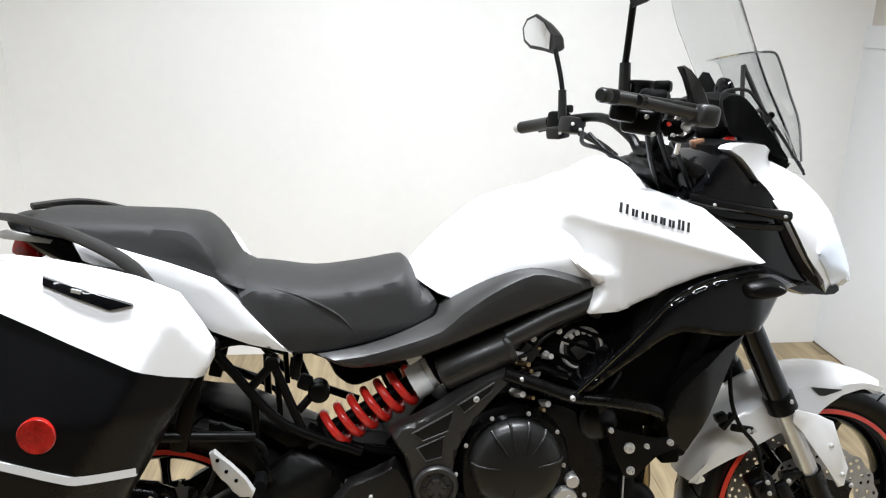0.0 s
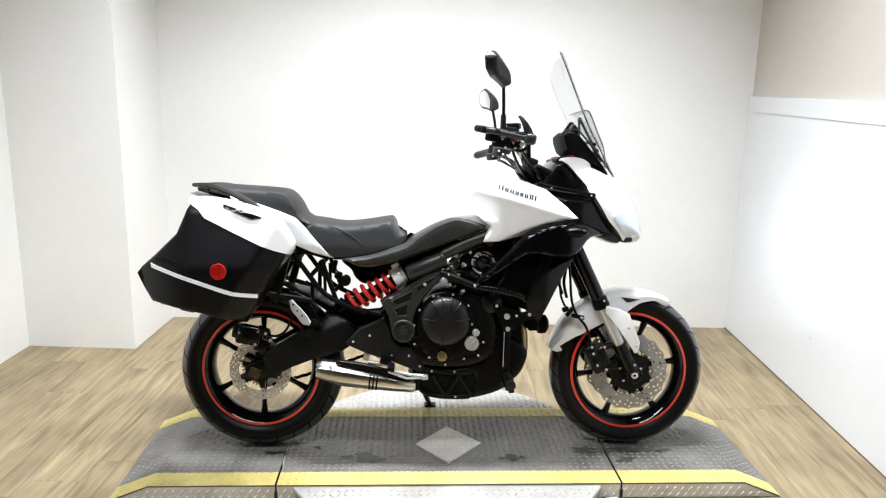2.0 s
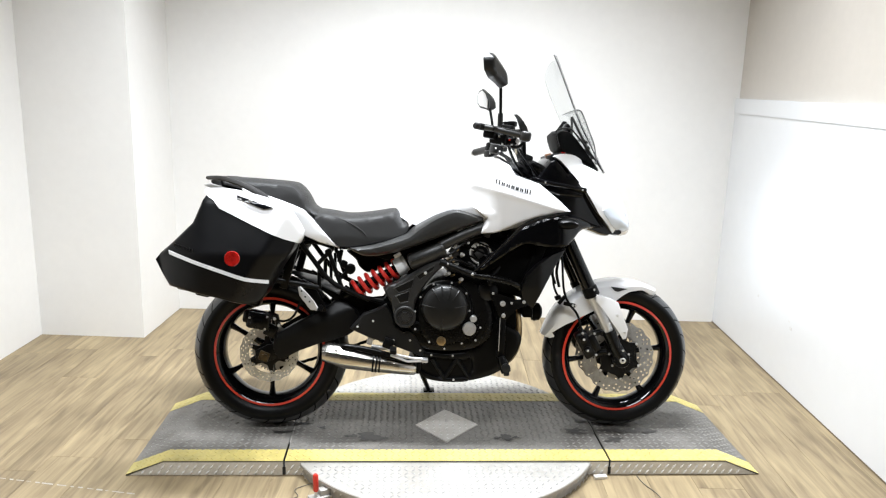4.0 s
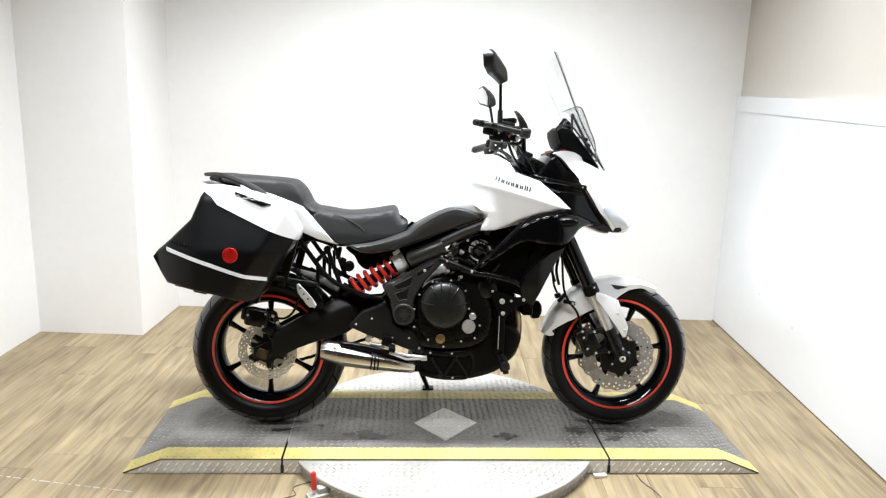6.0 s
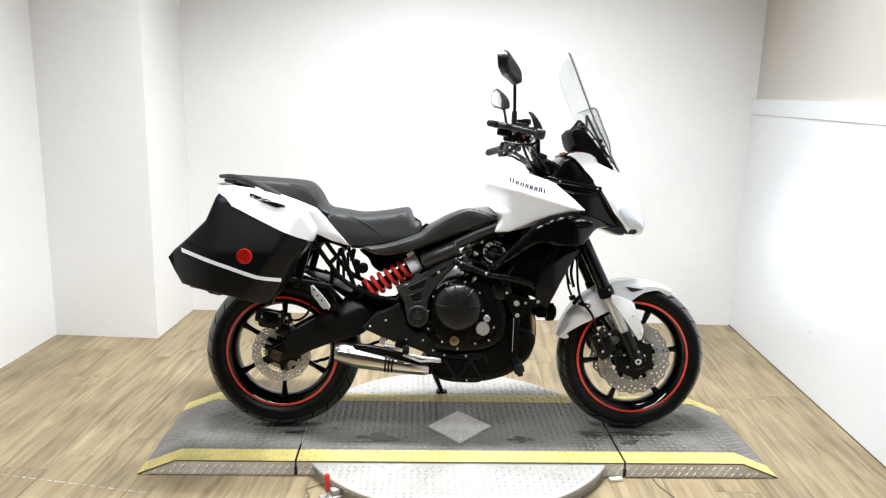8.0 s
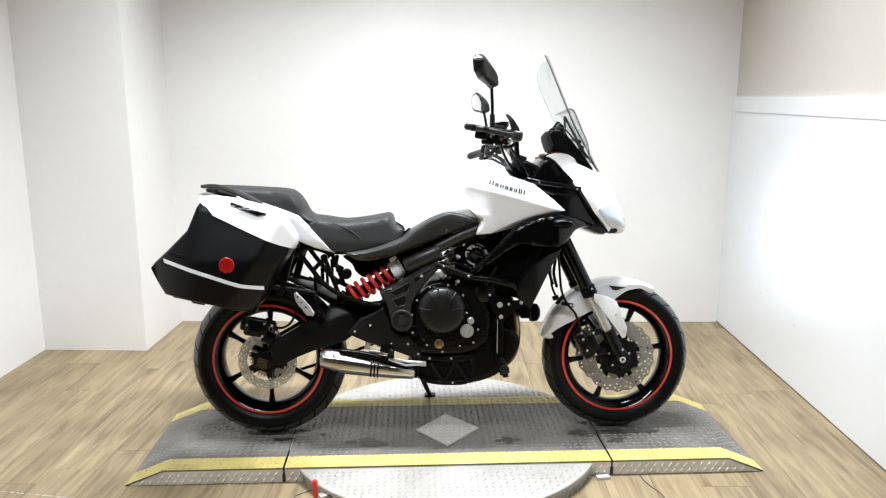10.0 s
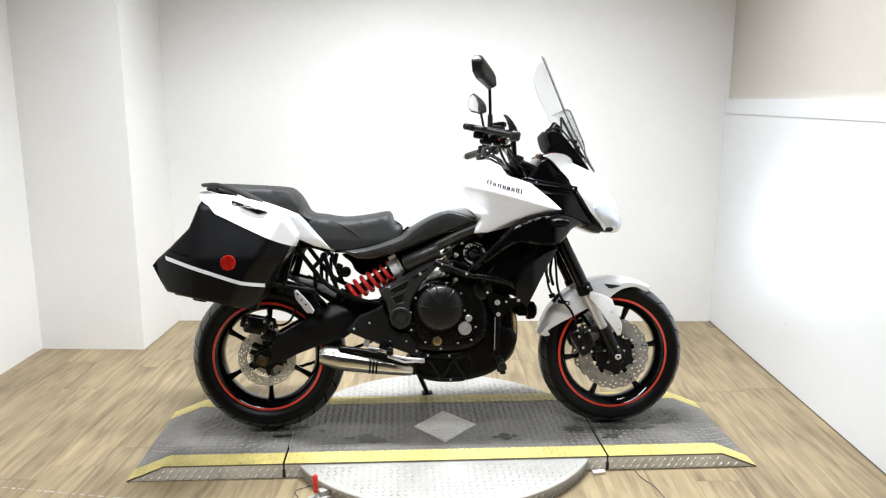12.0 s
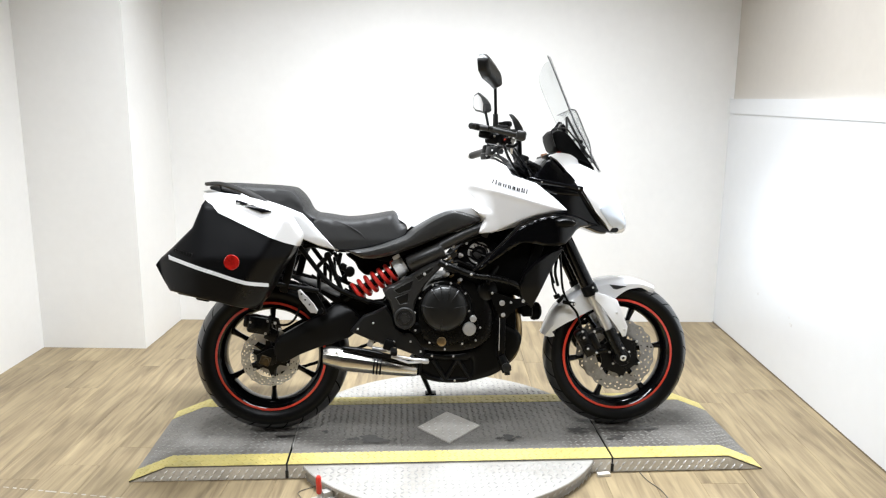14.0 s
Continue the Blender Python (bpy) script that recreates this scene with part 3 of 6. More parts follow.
# ---- motorcycle: modelled upright, x forward, then leant on its side stand ----
LEANING = 7.25
SIZE = 1.01
bike = tagged(empty("motorcycle", pose(-0.005, 0.0385, H - 0.012, -LEANING, 0, 0) @ Matrix.Scale(SIZE, 4)), "white touring motorcycle with black hard cases, leaning on its side stand", "motorcycle")


def bp(name, make, mat, label="", parent=None, angle=38):
    """One part of the motorcycle from a function that fills a bmesh."""
    bm = bmesh.new()
    make(bm)
    return part(name, bm, mat, parent or bike, label, angle)


def wheel(name, cx, cz, radius, half, rim_r, spoke0, discs, disc_r, stripe_y):
    c = (cx, 0, cz)
    hub = bp(name, lambda bm: lathe(bm, [(0.018, -0.075), (0.03, -0.075), (0.034, -0.05), (0.03, -0.03), (0.03, 0.03), (0.034, 0.05), (0.03, 0.075), (0.018, 0.075)], c, n=28), M_GLOSS, "gloss black six-spoke wheel")

    sh = rim_r + 0.004
    k = half / 0.08
    prof = [(sh, -half * 0.70), (sh + 0.010, -half * 0.84), (sh + 0.024, -half * 0.96), (radius - 0.050 * k, -half), (radius - 0.034 * k, -half * 0.88), (radius - 0.0135 * k, -half * 0.58), (radius - 0.003 * k, -half * 0.27), (radius, 0)]
    prof = [(v.x, v.y) for v in curve_points([(r, h, 0) for r, h in prof], 4)]

    def tyre(bm):
        ring = prof + [(r, -h) for r, h in prof[-2::-1]]
        lathe(bm, ring + [(sh - 0.015, half * 0.6), (sh - 0.015, -half * 0.6)], c, n=96, ring=True)
    bp("tyre", tyre, M_TYRE, "black road tyre with grooved tread", hub)

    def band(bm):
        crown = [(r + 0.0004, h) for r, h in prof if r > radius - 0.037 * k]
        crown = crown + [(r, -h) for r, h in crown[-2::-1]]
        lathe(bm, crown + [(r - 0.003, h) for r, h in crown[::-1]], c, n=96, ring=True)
    bp("tread_band", band, M_CROWN, "tread band, lighter grey to carry the rubber's sheen", hub)

    def grooves(bm):
        crown = [(h, r) for r, h in prof if r > radius - 0.042]
        for i in range(26):
            for s in (-1, 1):
                a0 = 2 * math.pi * (i + 0.25 * s) / 26
                row = []
                for j in range(6):
                    f = j / 5
                    h = half * (0.16 + 0.76 * f)
                    row.append((a0 + 0.17 * f, float(np.interp(-h, [v[0] for v in crown], [v[1] for v in crown])) + 0.0011, s * h))
                w = 0.0095
                va = [bm.verts.new((cx + r * math.cos(a - w), h, cz + r * math.sin(a - w))) for a, r, h in row]
                vb = [bm.verts.new((cx + r * math.cos(a + w), h, cz + r * math.sin(a + w))) for a, r, h in row]
                for j in range(5):
                    bm.faces.new((va[j], va[j + 1], vb[j + 1], vb[j]))
    tagged(bp("tread_groove", grooves, M_GROOVE, "", hub), kind="stuff")

    def rim(bm):
        w = half * 0.78
        prof = [(rim_r + 0.008, -w), (rim_r - 0.002, -w - 0.003), (rim_r - 0.012, -w + 0.004), (rim_r - 0.026, -w * 0.55), (rim_r - 0.03, -w * 0.3)]
        prof = prof + [(r, -h) for r, h in prof[::-1]] + [(rim_r + 0.002, w * 0.6), (rim_r + 0.002, -w * 0.6)]
        lathe(bm, prof, c, n=80, ring=True)
    bp("rim", rim, M_GLOSS, "gloss black rim", hub)
    for s in (-1, 1):
        bp("rim_stripe", lambda bm: lathe(bm, [(rim_r + 0.0068, 0), (rim_r + 0.0068, 0.0012), (rim_r - 0.0025, 0.0042), (rim_r - 0.0025, 0.0022)], (cx, s * stripe_y, cz), (0, s, 0), 80, True), M_STRIPE, "red rim tape", hub)

    for k in range(6):
        a = radians(spoke0 + 60 * k)

        def spoke(bm):
            m = Matrix.Translation(c) @ Euler((0, -a, 0)).to_matrix().to_4x4()
            sec = [(0.028, 0.016, 0.014), (0.07, 0.011, 0.012), (0.15, 0.009, 0.012), (rim_r - 0.028, 0.013, 0.016)]
            rings = [[bm.verts.new(m @ Vector((r, sy * d, sz * w))) for sy, sz in ((-1, -0.5), (-1, 0.5), (-0.4, 1), (0.4, 1), (1, 0.5), (1, -0.5), (0.4, -1), (-0.4, -1))] for r, w, d in sec]
            for p, q in zip(rings, rings[1:]):
                for j in range(8):
                    bm.faces.new((p[j], p[(j + 1) % 8], q[(j + 1) % 8], q[j]))
            bm.faces.new(rings[0]), bm.faces.new(rings[-1])
        bp("spoke", spoke, M_GLOSS, "", hub, 50)
    for y in discs:
        s = -1 if y < 0 else 1

        def rotor(bm):
            n, rows = 108, 9
            r0 = disc_r * (0.62 if len(discs) == 2 else 0.68)
            grid = []
            for i in range(n):
                a = 2 * math.pi * i / n
                edge = disc_r - (0.006 if len(discs) == 2 else 0.003) * (0.5 + 0.5 * math.cos(a * 18))
                inner = r0 + (0.002 if len(discs) == 2 else 0.0008) * math.cos(a * 12)
                grid.append([bm.verts.new((cx + (inner + (edge - inner) * j / rows) * math.cos(a), y, cz + (inner + (edge - inner) * j / rows) * math.sin(a))) for j in range(rows + 1)])
            faces = []
            for i in range(n):
                for j in range(rows):
                    if (i % 6, j) in ((0, 1), (2, 3), (4, 5), (1, 6), (3, 7)):
                        continue
                    p, q = grid[i], grid[(i + 1) % n]
                    faces.append(bm.faces.new((p[j], p[j + 1], q[j + 1], q[j])))
            bmesh.ops.solidify(bm, geom=faces, thickness=0.0045)
        bp("brake_disc", rotor, M_ROTOR if len(discs) == 2 else M_DISC, "drilled petal brake disc", hub)

        def carrier(bm):
            n = 144
            rows = []
            for r, h in ((0.03, 0.0), (0.0, 0.0), (0.0, 0.007), (0.03, 0.007)):
                ring = []
                for i in range(n):
                    a = 2 * math.pi * i / n
                    rr = r if r else disc_r * (0.50 if len(discs) == 2 else 0.40) + disc_r * (0.14 if len(discs) == 2 else 0.32) * max(0, math.cos(3 * a - 1.95)) ** 8 + disc_r * (0.14 if len(discs) == 2 else 0.32) * max(0, -math.cos(3 * a - 1.95)) ** 8
                    ring.append(bm.verts.new((cx + rr * math.cos(a), y + s * h, cz + rr * math.sin(a))))
                rows.append(ring)
            for k in range(4):
                p, q = rows[k], rows[(k + 1) % 4]
                for i in range(n):
                    bm.faces.new((p[i], p[(i + 1) % n], q[(i + 1) % n], q[i]))
        bp("disc_carrier", carrier, M_CAST, "black disc carrier", hub)
        for k in range(6):
            a = 2 * math.pi * k / 6 + 0.65
            bolt("bolt", (cx + disc_r * (0.61 if len(discs) == 2 else 0.64) * math.cos(a), y + s * 0.006, cz + disc_r * (0.61 if len(discs) == 2 else 0.64) * math.sin(a)), 0.0065, hub, axis=(0, s, 0))
    for k in range(5):
        a = 2 * math.pi * k / 5 + 0.3
        bolt("bolt", (cx + 0.043 * math.cos(a), -0.076, cz + 0.043 * math.sin(a)), 0.006, hub)
    return hub


wheel("front_wheel", 0.720, 0.315, 0.304, 0.060, 0.2235, 8, (-0.066, 0.066), 0.150, 0.049)
wheel("rear_wheel", -0.700, 0.324, 0.311, 0.076, 0.2155, 30, (-0.078,), 0.118, 0.0615)

# front fork
AX = Vector((0.720, 0, 0.315))
UP = Vector((-0.216, 0, 0.441)).normalized()
for s in (-1, 1):
    y = Vector((0, s * 0.105, 0))
    leg = bp("fork_leg", lambda bm: tube(bm, [AX + UP * 0.30 + y, AX + UP * 0.31 + y, AX + UP * 0.86 + y], [0.0285, 0.0275, 0.0265], 20), M_GLOSS, "gloss black upper fork tube")
    bp("stanchion", lambda bm: tube(bm, [AX + UP * 0.10 + y, AX + UP * 0.31 + y], 0.0205, 20), M_STEEL, "bright steel fork stanchion", leg)
    bp("dust_seal", lambda bm: tube(bm, [AX + UP * 0.285 + y, AX + UP * 0.29 + y, AX + UP * 0.325 + y, AX + UP * 0.33 + y], [0.026, 0.0315, 0.0315, 0.028], 20), M_MATT, "", leg)

    def foot(bm):
        tube(bm, [AX + UP * 0.13 + y, AX + UP * 0.06 + y, AX + UP * 0.0 + y + Vector((0.004, 0, 0))], [0.027, 0.026, 0.030], 18)
        lathe(bm, [(0.031, -0.022), (0.033, -0.018), (0.033, 0.018), (0.030, 0.022)], AX + y, (0, s, 0), 20)
    bp("axle_holder", foot, M_CAST, "black axle holder", leg)
    bp("axle_end", lambda bm: lathe(bm, [(0.013, 0), (0.013, 0.006), (0.010, 0.008), (0.006, 0.008), (0.005, 0.002)], AX + Vector((0, s * 0.127, 0)), (0, s, 0), 12), M_BOLT, "zinc axle nut", leg)
    bolt("bolt", AX + UP * 0.32 + Vector((0.012, s * 0.132, 0.0)), 0.006, leg, axis=(0, s, 0))
    bolt("bolt", AX + UP * 0.05 + Vector((0.022, s * 0.128, -0.005)), 0.006, leg, axis=(0, s, 0))

    def caliper(bm):
        box(bm, (0.572, s * 0.098, 0.375), (0.052, 0.055, 0.115), (0, -28, 0), 0.012, 3)
        box(bm, (0.603, s * 0.122, 0.385), (0.030, 0.02, 0.07), (0, -28, 0), 0.006)
        lathe(bm, [(0.016, 0), (0.016, 0.010), (0.012, 0.012)], (0.558, s * 0.122, 0.40), (0, s, 0), 16)
        lathe(bm, [(0.016, 0), (0.016, 0.010), (0.012, 0.012)], (0.575, s * 0.122, 0.355), (0, s, 0), 16)
        tube(bm, [(0.60, s * 0.105, 0.42), (0.655, s * 0.105, 0.43)], 0.012)
        tube(bm, [(0.59, s * 0.105, 0.335), (0.66, s * 0.105, 0.345)], 0.012)
    cal = bp("brake_caliper", caliper, M_CAST, "black front brake caliper")
    for bx, bz in ((0.558, 0.40), (0.575, 0.355), (0.60, 0.425), (0.61, 0.338), (0.552, 0.425)):
        bolt("bolt", (bx, s * 0.133, bz), 0.006, cal, axis=(0, s, 0))
    bp("brake_hose", lambda bm: tube(bm, [(0.555, s * 0.115, 0.40), (0.548, s * 0.12, 0.44), (0.53, s * 0.118, 0.50), (0.495, s * 0.112, 0.545), (0.475, s * 0.105, 0.60), (0.468, s * 0.095, 0.70), (0.46, s * 0.08, 0.80)], 0.0048, 8, 5), M_MATT, "black brake hose")
bp("hose_clip", lambda bm: (box(bm, (0.468, -0.105, 0.555), (0.014, 0.016, 0.04), (0, 40, 0), 0.003), box(bm, (0.50, -0.11, 0.538), (0.052, 0.012, 0.016), (0, 12, 0), 0.004), box(bm, (0.452, -0.105, 0.565), (0.025, 0.02, 0.018), (0, -20, 0), 0.004)), M_MATT, "black hose bracket")
for bx in (0.512, 0.524):
    bolt("bolt", (bx, -0.115, 0.535), 0.006, bike)
for s in (-1, 1):
    bp("yoke_cable", lambda bm: tube(bm, [(0.47, s * 0.04, 0.60), (0.455, s * 0.05, 0.66), (0.462, s * 0.05, 0.74), (0.44, s * 0.04, 0.86)], 0.006, 8, 5), M_MATT)
bp("lower_yoke", lambda bm: box(bm, (0.47, 0, 0.83), (0.07, 0.27, 0.045), (0, 25, 0), 0.012), M_CAST, "black fork yoke")
bp("upper_yoke", lambda bm: box(bm, (0.352, 0, 1.085), (0.075, 0.27, 0.03), (0, 25, 0), 0.010), M_CAST, "black fork yoke")
bp("steering_head", lambda bm: tube(bm, [AX + UP * 0.60 + Vector((-0.03, 0, -0.01)), AX + UP * 0.86 + Vector((-0.03, 0, -0.01))], 0.035, 18), M_CAST)

# front fender
LOWER = [(163, 0.318), (158, 0.298), (150, 0.275), (140, 0.252), (128, 0.238), (116, 0.232), (104, 0.234), (97, 0.240), (93, 0.256), (84, 0.285), (74, 0.303), (61, 0.310)]


def fender(bm):
    rows = []
    th = [p[0] for p in LOWER]
    for i in range(45):
        a = 163 - (163 - 61) * i / 44
        low = float(np.interp(-a, [-t for t in th], [p[1] for p in LOWER]))
        crown = 0.334 - 0.002 * max(0, (90 - a) / 26) - 0.006 * max(0, (a - 140) / 23)
        wide = 0.076 - 0.018 * max(0, (a - 140) / 23) - 0.030 * max(0, (90 - a) / 26) ** 2
        sec = [(low, -wide), ((low + crown) / 2, -wide - 0.001), (crown - 0.022, -wide + 0.003), (crown - 0.008, -wide + 0.018), (crown - 0.001, -wide * 0.4), (crown + 0.001, 0)]
        sec = sec + [(r, -y) for r, y in sec[-2::-1]]
        rows.append([Vector((0.721 + r * math.cos(radians(a)), y, 0.302 + r * math.sin(radians(a)))) for r, y in sec])
    vs = [[bm.verts.new(p) for p in r] for r in rows]
    fs = []
    for p, q in zip(vs, vs[1:]):
        for j in range(len(p) - 1):
            fs.append(bm.faces.new((p[j], p[j + 1], q[j + 1], q[j])))
    bmesh.ops.recalc_face_normals(bm, faces=fs)
    bmesh.ops.solidify(bm, geom=fs, thickness=0.003)


fen = bp("front_fender", fender, M_WHITE, "white front mudguard over the tyre")
for s in (-1, 1):
    def stay(bm):
        plate(bm, [(0.60, 0.585), (0.655, 0.570), (0.692, 0.552), (0.708, 0.510), (0.736, 0.445), (0.730, 0.405), (0.716, 0.402), (0.692, 0.440), (0.655, 0.490), (0.625, 0.53), (0.60, 0.555)], -0.135, -0.128, 0.003)
        if s > 0:
            flip(bm)
    st = bp("fender_stay", stay, M_WHITE, "white fork guard on the mudguard", fen)
    for bx, bz in ((0.69, 0.50), (0.722, 0.432)):
        bolt("bolt", (bx, s * 0.135, bz), 0.006, st, axis=(0, s, 0))
    bp("fender_slot", lambda bm: plate(bm, [(0.675, 0.608), (0.745, 0.600), (0.705, 0.588), (0.692, 0.590)], s * 0.0795, s * 0.070, 0), M_BLACKGAP, "", fen)

# swing arm, rear brake, chain
SWING = [(-0.664, 0.311), (-0.681, 0.36), (-0.673, 0.407), (-0.576, 0.462), (-0.487, 0.508), (-0.433, 0.546), (-0.387, 0.535), (-0.345, 0.500), (-0.335, 0.440), (-0.382, 0.406), (-0.444, 0.386), (-0.497, 0.372), (-0.573, 0.343), (-0.635, 0.310)]
for s in (-1, 1):
    def arm(bm):
        pillow(bm, SWING, lambda x, z: -0.132 + 0.02 * max(0, (x + 0.45)) / 0.15 + 0.55 * max(0, z - 0.440 - 0.42 * (x + 0.55)), -0.088, 0.005, 0.011, smooth=0)
        if s > 0:
            flip(bm)
    sw = bp("swingarm", arm, M_SWING, "satin dark grey swingarm", angle=50)
    bp("axle_plate", lambda bm: plate(bm, [(-0.745, 0.30), (-0.748, 0.342), (-0.70, 0.366), (-0.668, 0.372), (-0.655, 0.315), (-0.70, 0.298)], s * 0.118 - 0.004, s * 0.118 + 0.004, 0.002), M_CAST, "", sw)
    bp("axle_block", lambda bm: (box(bm, (-0.712, s * 0.128, 0.322), (0.040, 0.016, 0.036), (0, 20, 0), 0.004), lathe(bm, [(0.013, 0), (0.013, 0.012), (0.009, 0.014)], (-0.708, s * 0.135, 0.322), (0, s, 0), 8)), M_BRASS, "tarnished brass axle block", sw)
bp("swingarm_bridge", lambda bm: box(bm, (-0.37, 0, 0.49), (0.09, 0.19, 0.07), (0, 20, 0), 0.015), M_MATT)


def rear_cal(bm):
    box(bm, (-0.735, -0.10, 0.462), (0.095, 0.055, 0.072), (0, 10, 0), 0.014, 3)
    box(bm, (-0.78, -0.105, 0.478), (0.03, 0.04, 0.05), (0, 10, 0), 0.008)
    box(bm, (-0.742, -0.122, 0.455), (0.05, 0.02, 0.035), (0, 10, 0), 0.006)
    tube(bm, [(-0.70, -0.105, 0.49), (-0.668, -0.105, 0.478), (-0.66, -0.105, 0.44)], 0.011, 8)
    box(bm, (-0.69, -0.10, 0.42), (0.05, 0.02, 0.05), (0, 25, 0), 0.006)


rc = bp("rear_caliper", rear_cal, M_CAST, "black rear brake caliper")
for bx, bz in ((-0.70, 0.478), (-0.672, 0.47), (-0.71, 0.43), (-0.655, 0.445), (-0.768, 0.475)):
    bolt("bolt", (bx, -0.122, bz), 0.007, rc)
bp("rear_brake_hose", lambda bm: tube(bm, [(-0.70, -0.11, 0.475), (-0.64, -0.115, 0.46), (-0.60, -0.115, 0.48), (-0.575, -0.115, 0.53), (-0.55, -0.11, 0.57)], 0.0048, 8, 5), M_MATT)


def sprocket(bm):
    lathe(bm, [(0.05, 0), (0.092, 0), (0.092, 0.006), (0.05, 0.006)], (-0.708, 0.088, 0.306), (0, 1, 0), 44, True)
    for k in range(44):
        a = 2 * math.pi * k / 44
        box(bm, (-0.708 + 0.095 * math.cos(a), 0.091, 0.306 + 0.095 * math.sin(a)), (0.009, 0.005, 0.006), (0, -math.degrees(a), 0), 0)


bp("sprocket", sprocket, M_DISC, "steel rear sprocket")


for z0, z1, tilt in ((0.398, 0.455, -8), (0.214, 0.40, -18)):
    def run(bm):
        for k in range(34):
            f = k / 34
            box(bm, (-0.708 + f * 0.54, 0.091 + (0.003 if k % 2 else -0.003), z0 + (z1 - z0) * f - 0.012 * math.sin(f * math.pi)), (0.018, 0.006, 0.012), (0, tilt, 0), 0)
    tagged(bp("chain", run, M_DARK, "dark drive chain"), kind="stuff")

# engine
CASE = [(-0.16, 0.42), (-0.125, 0.355), (-0.02, 0.335), (0.11, 0.345), (0.19, 0.40), (0.205, 0.50), (0.17, 0.60), (0.10, 0.655), (0.02, 0.66), (-0.06, 0.645), (-0.115, 0.58), (-0.16, 0.50)]
engine = bp("engine", lambda bm: pillow(bm, CASE, -0.165, 0.0, 0.03, both=True, smooth=3), M_CAST, "black engine block with bolted covers")
COVER = [(-0.118, 0.515), (-0.108, 0.575), (-0.065, 0.622), (0.0, 0.638), (0.06, 0.620), (0.098, 0.570), (0.108, 0.515), (0.130, 0.475), (0.126, 0.430), (0.095, 0.405), (0.05, 0.392), (0.0, 0.378), (-0.05, 0.382), (-0.09, 0.41), (-0.112, 0.46)]
bp("clutch_case", lambda bm: pillow(bm, COVER, -0.186, -0.15, 0.012, 0.012, smooth=3), M_CAST, "black clutch case", engine)
CL = (-0.008, -0.186, 0.534)
cover = bp("clutch_cover", lambda bm: lathe(bm, [(0.090, -0.002), (0.090, 0.010), (0.086, 0.024), (0.076, 0.033), (0.055, 0.038), (0.02, 0.041), (0.0, 0.042)], CL, n=56), M_GREY, "round dark grey clutch cover with ribs", engine)
for a in (52, 76, 100, 124, 8, 172, 258):
    def rib(bm):
        d = Vector((math.cos(radians(a)), 0, math.sin(radians(a))))
        c = Vector(CL)
        tube(bm, [c + d * 0.038 + Vector((0, -0.0395, 0)), c + d * 0.06 + Vector((0, -0.039, 0)), c + d * 0.080 + Vector((0, -0.033, 0)), c + d * 0.089 + Vector((0, -0.020, 0))], [0.001, 0.0018, 0.0028, 0.0034], 8)
    bp("rib", rib, M_GREY, "", cover)
for bx, bz in ((-0.053, 0.624), (0.018, 0.63), (0.075, 0.59), (0.089, 0.521), (-0.103, 0.573), (-0.123, 0.516), (-0.121, 0.447), (-0.066, 0.397), (-0.006, 0.37), (0.133, 0.455)):
    bolt("bolt", (bx, -0.184, bz), 0.005, engine)
bolt("bolt", (0.115, -0.185, 0.405), 0.005, engine)
bolt("bolt", (0.062, -0.185, 0.392), 0.005, engine)


def filler(bm):
    lathe(bm, [(0.0265, -0.03), (0.0265, 0.010), (0.0245, 0.013), (0.0, 0.0135)], (0.089, -0.19, 0.452), n=32)
    box(bm, (0.089, -0.205, 0.452), (0.034, 0.006, 0.006), (0, -55, 0), 0.002)


bp("oil_filler_cap", filler, M_STEEL, "silver oil filler cap", engine)
bp("plug", lambda bm: lathe(bm, [(0.013, -0.02), (0.013, 0.012), (0.011, 0.014), (0.0, 0.014)], (0.104, -0.19, 0.492), n=24), M_STEEL, "silver plug", engine)
bp("timing_plug", lambda bm: (lathe(bm, [(0.018, -0.02), (0.018, 0.006), (0.014, 0.008), (0.0, 0.006)], (-0.019, -0.186, 0.402), n=24), box(bm, (-0.019, -0.193, 0.402), (0.005, 0.004, 0.024), (0, 0, 0), 0.001)), M_BRONZE, "brass slotted plug", engine)
bp("shaft_seal", lambda bm: lathe(bm, [(0.022, -0.02), (0.022, 0.004), (0.015, 0.008), (0.008, 0.002)], (-0.118, -0.18, 0.455), n=24), M_DARK, "", engine)


bp("cylinder_block", lambda bm: box(bm, (0.115, 0, 0.70), (0.17, 0.30, 0.22), (0, 22, 0), 0.015), M_DARK, "dark cylinder block", engine)
bp("cylinder_head", lambda bm: box(bm, (0.17, 0, 0.80), (0.15, 0.28, 0.08), (0, 22, 0), 0.02), M_DARK, "", engine)
for k in range(6):
    bp("fin", lambda bm: box(bm, (0.10 + 0.012 * k, 0, 0.63 + 0.028 * k), (0.20, 0.315, 0.007), (0, 22, 0), 0.002), M_DARK, "", engine)
bp("generator_cover", lambda bm: lathe(bm, [(0.095, 0), (0.095, 0.02), (0.06, 0.035), (0, 0.038)], (0.0, 0.16, 0.51), (0, 1, 0), 40), M_CAST, "", engine)
bp("water_pump", lambda bm: (lathe(bm, [(0.04, 0), (0.04, 0.018), (0.03, 0.026), (0, 0.028)], (0.163, -0.15, 0.60), n=28), tube(bm, [(0.163, -0.16, 0.60), (0.17, -0.165, 0.65), (0.21, -0.15, 0.70)], 0.014, 10, 4)), M_CAST, "", engine)
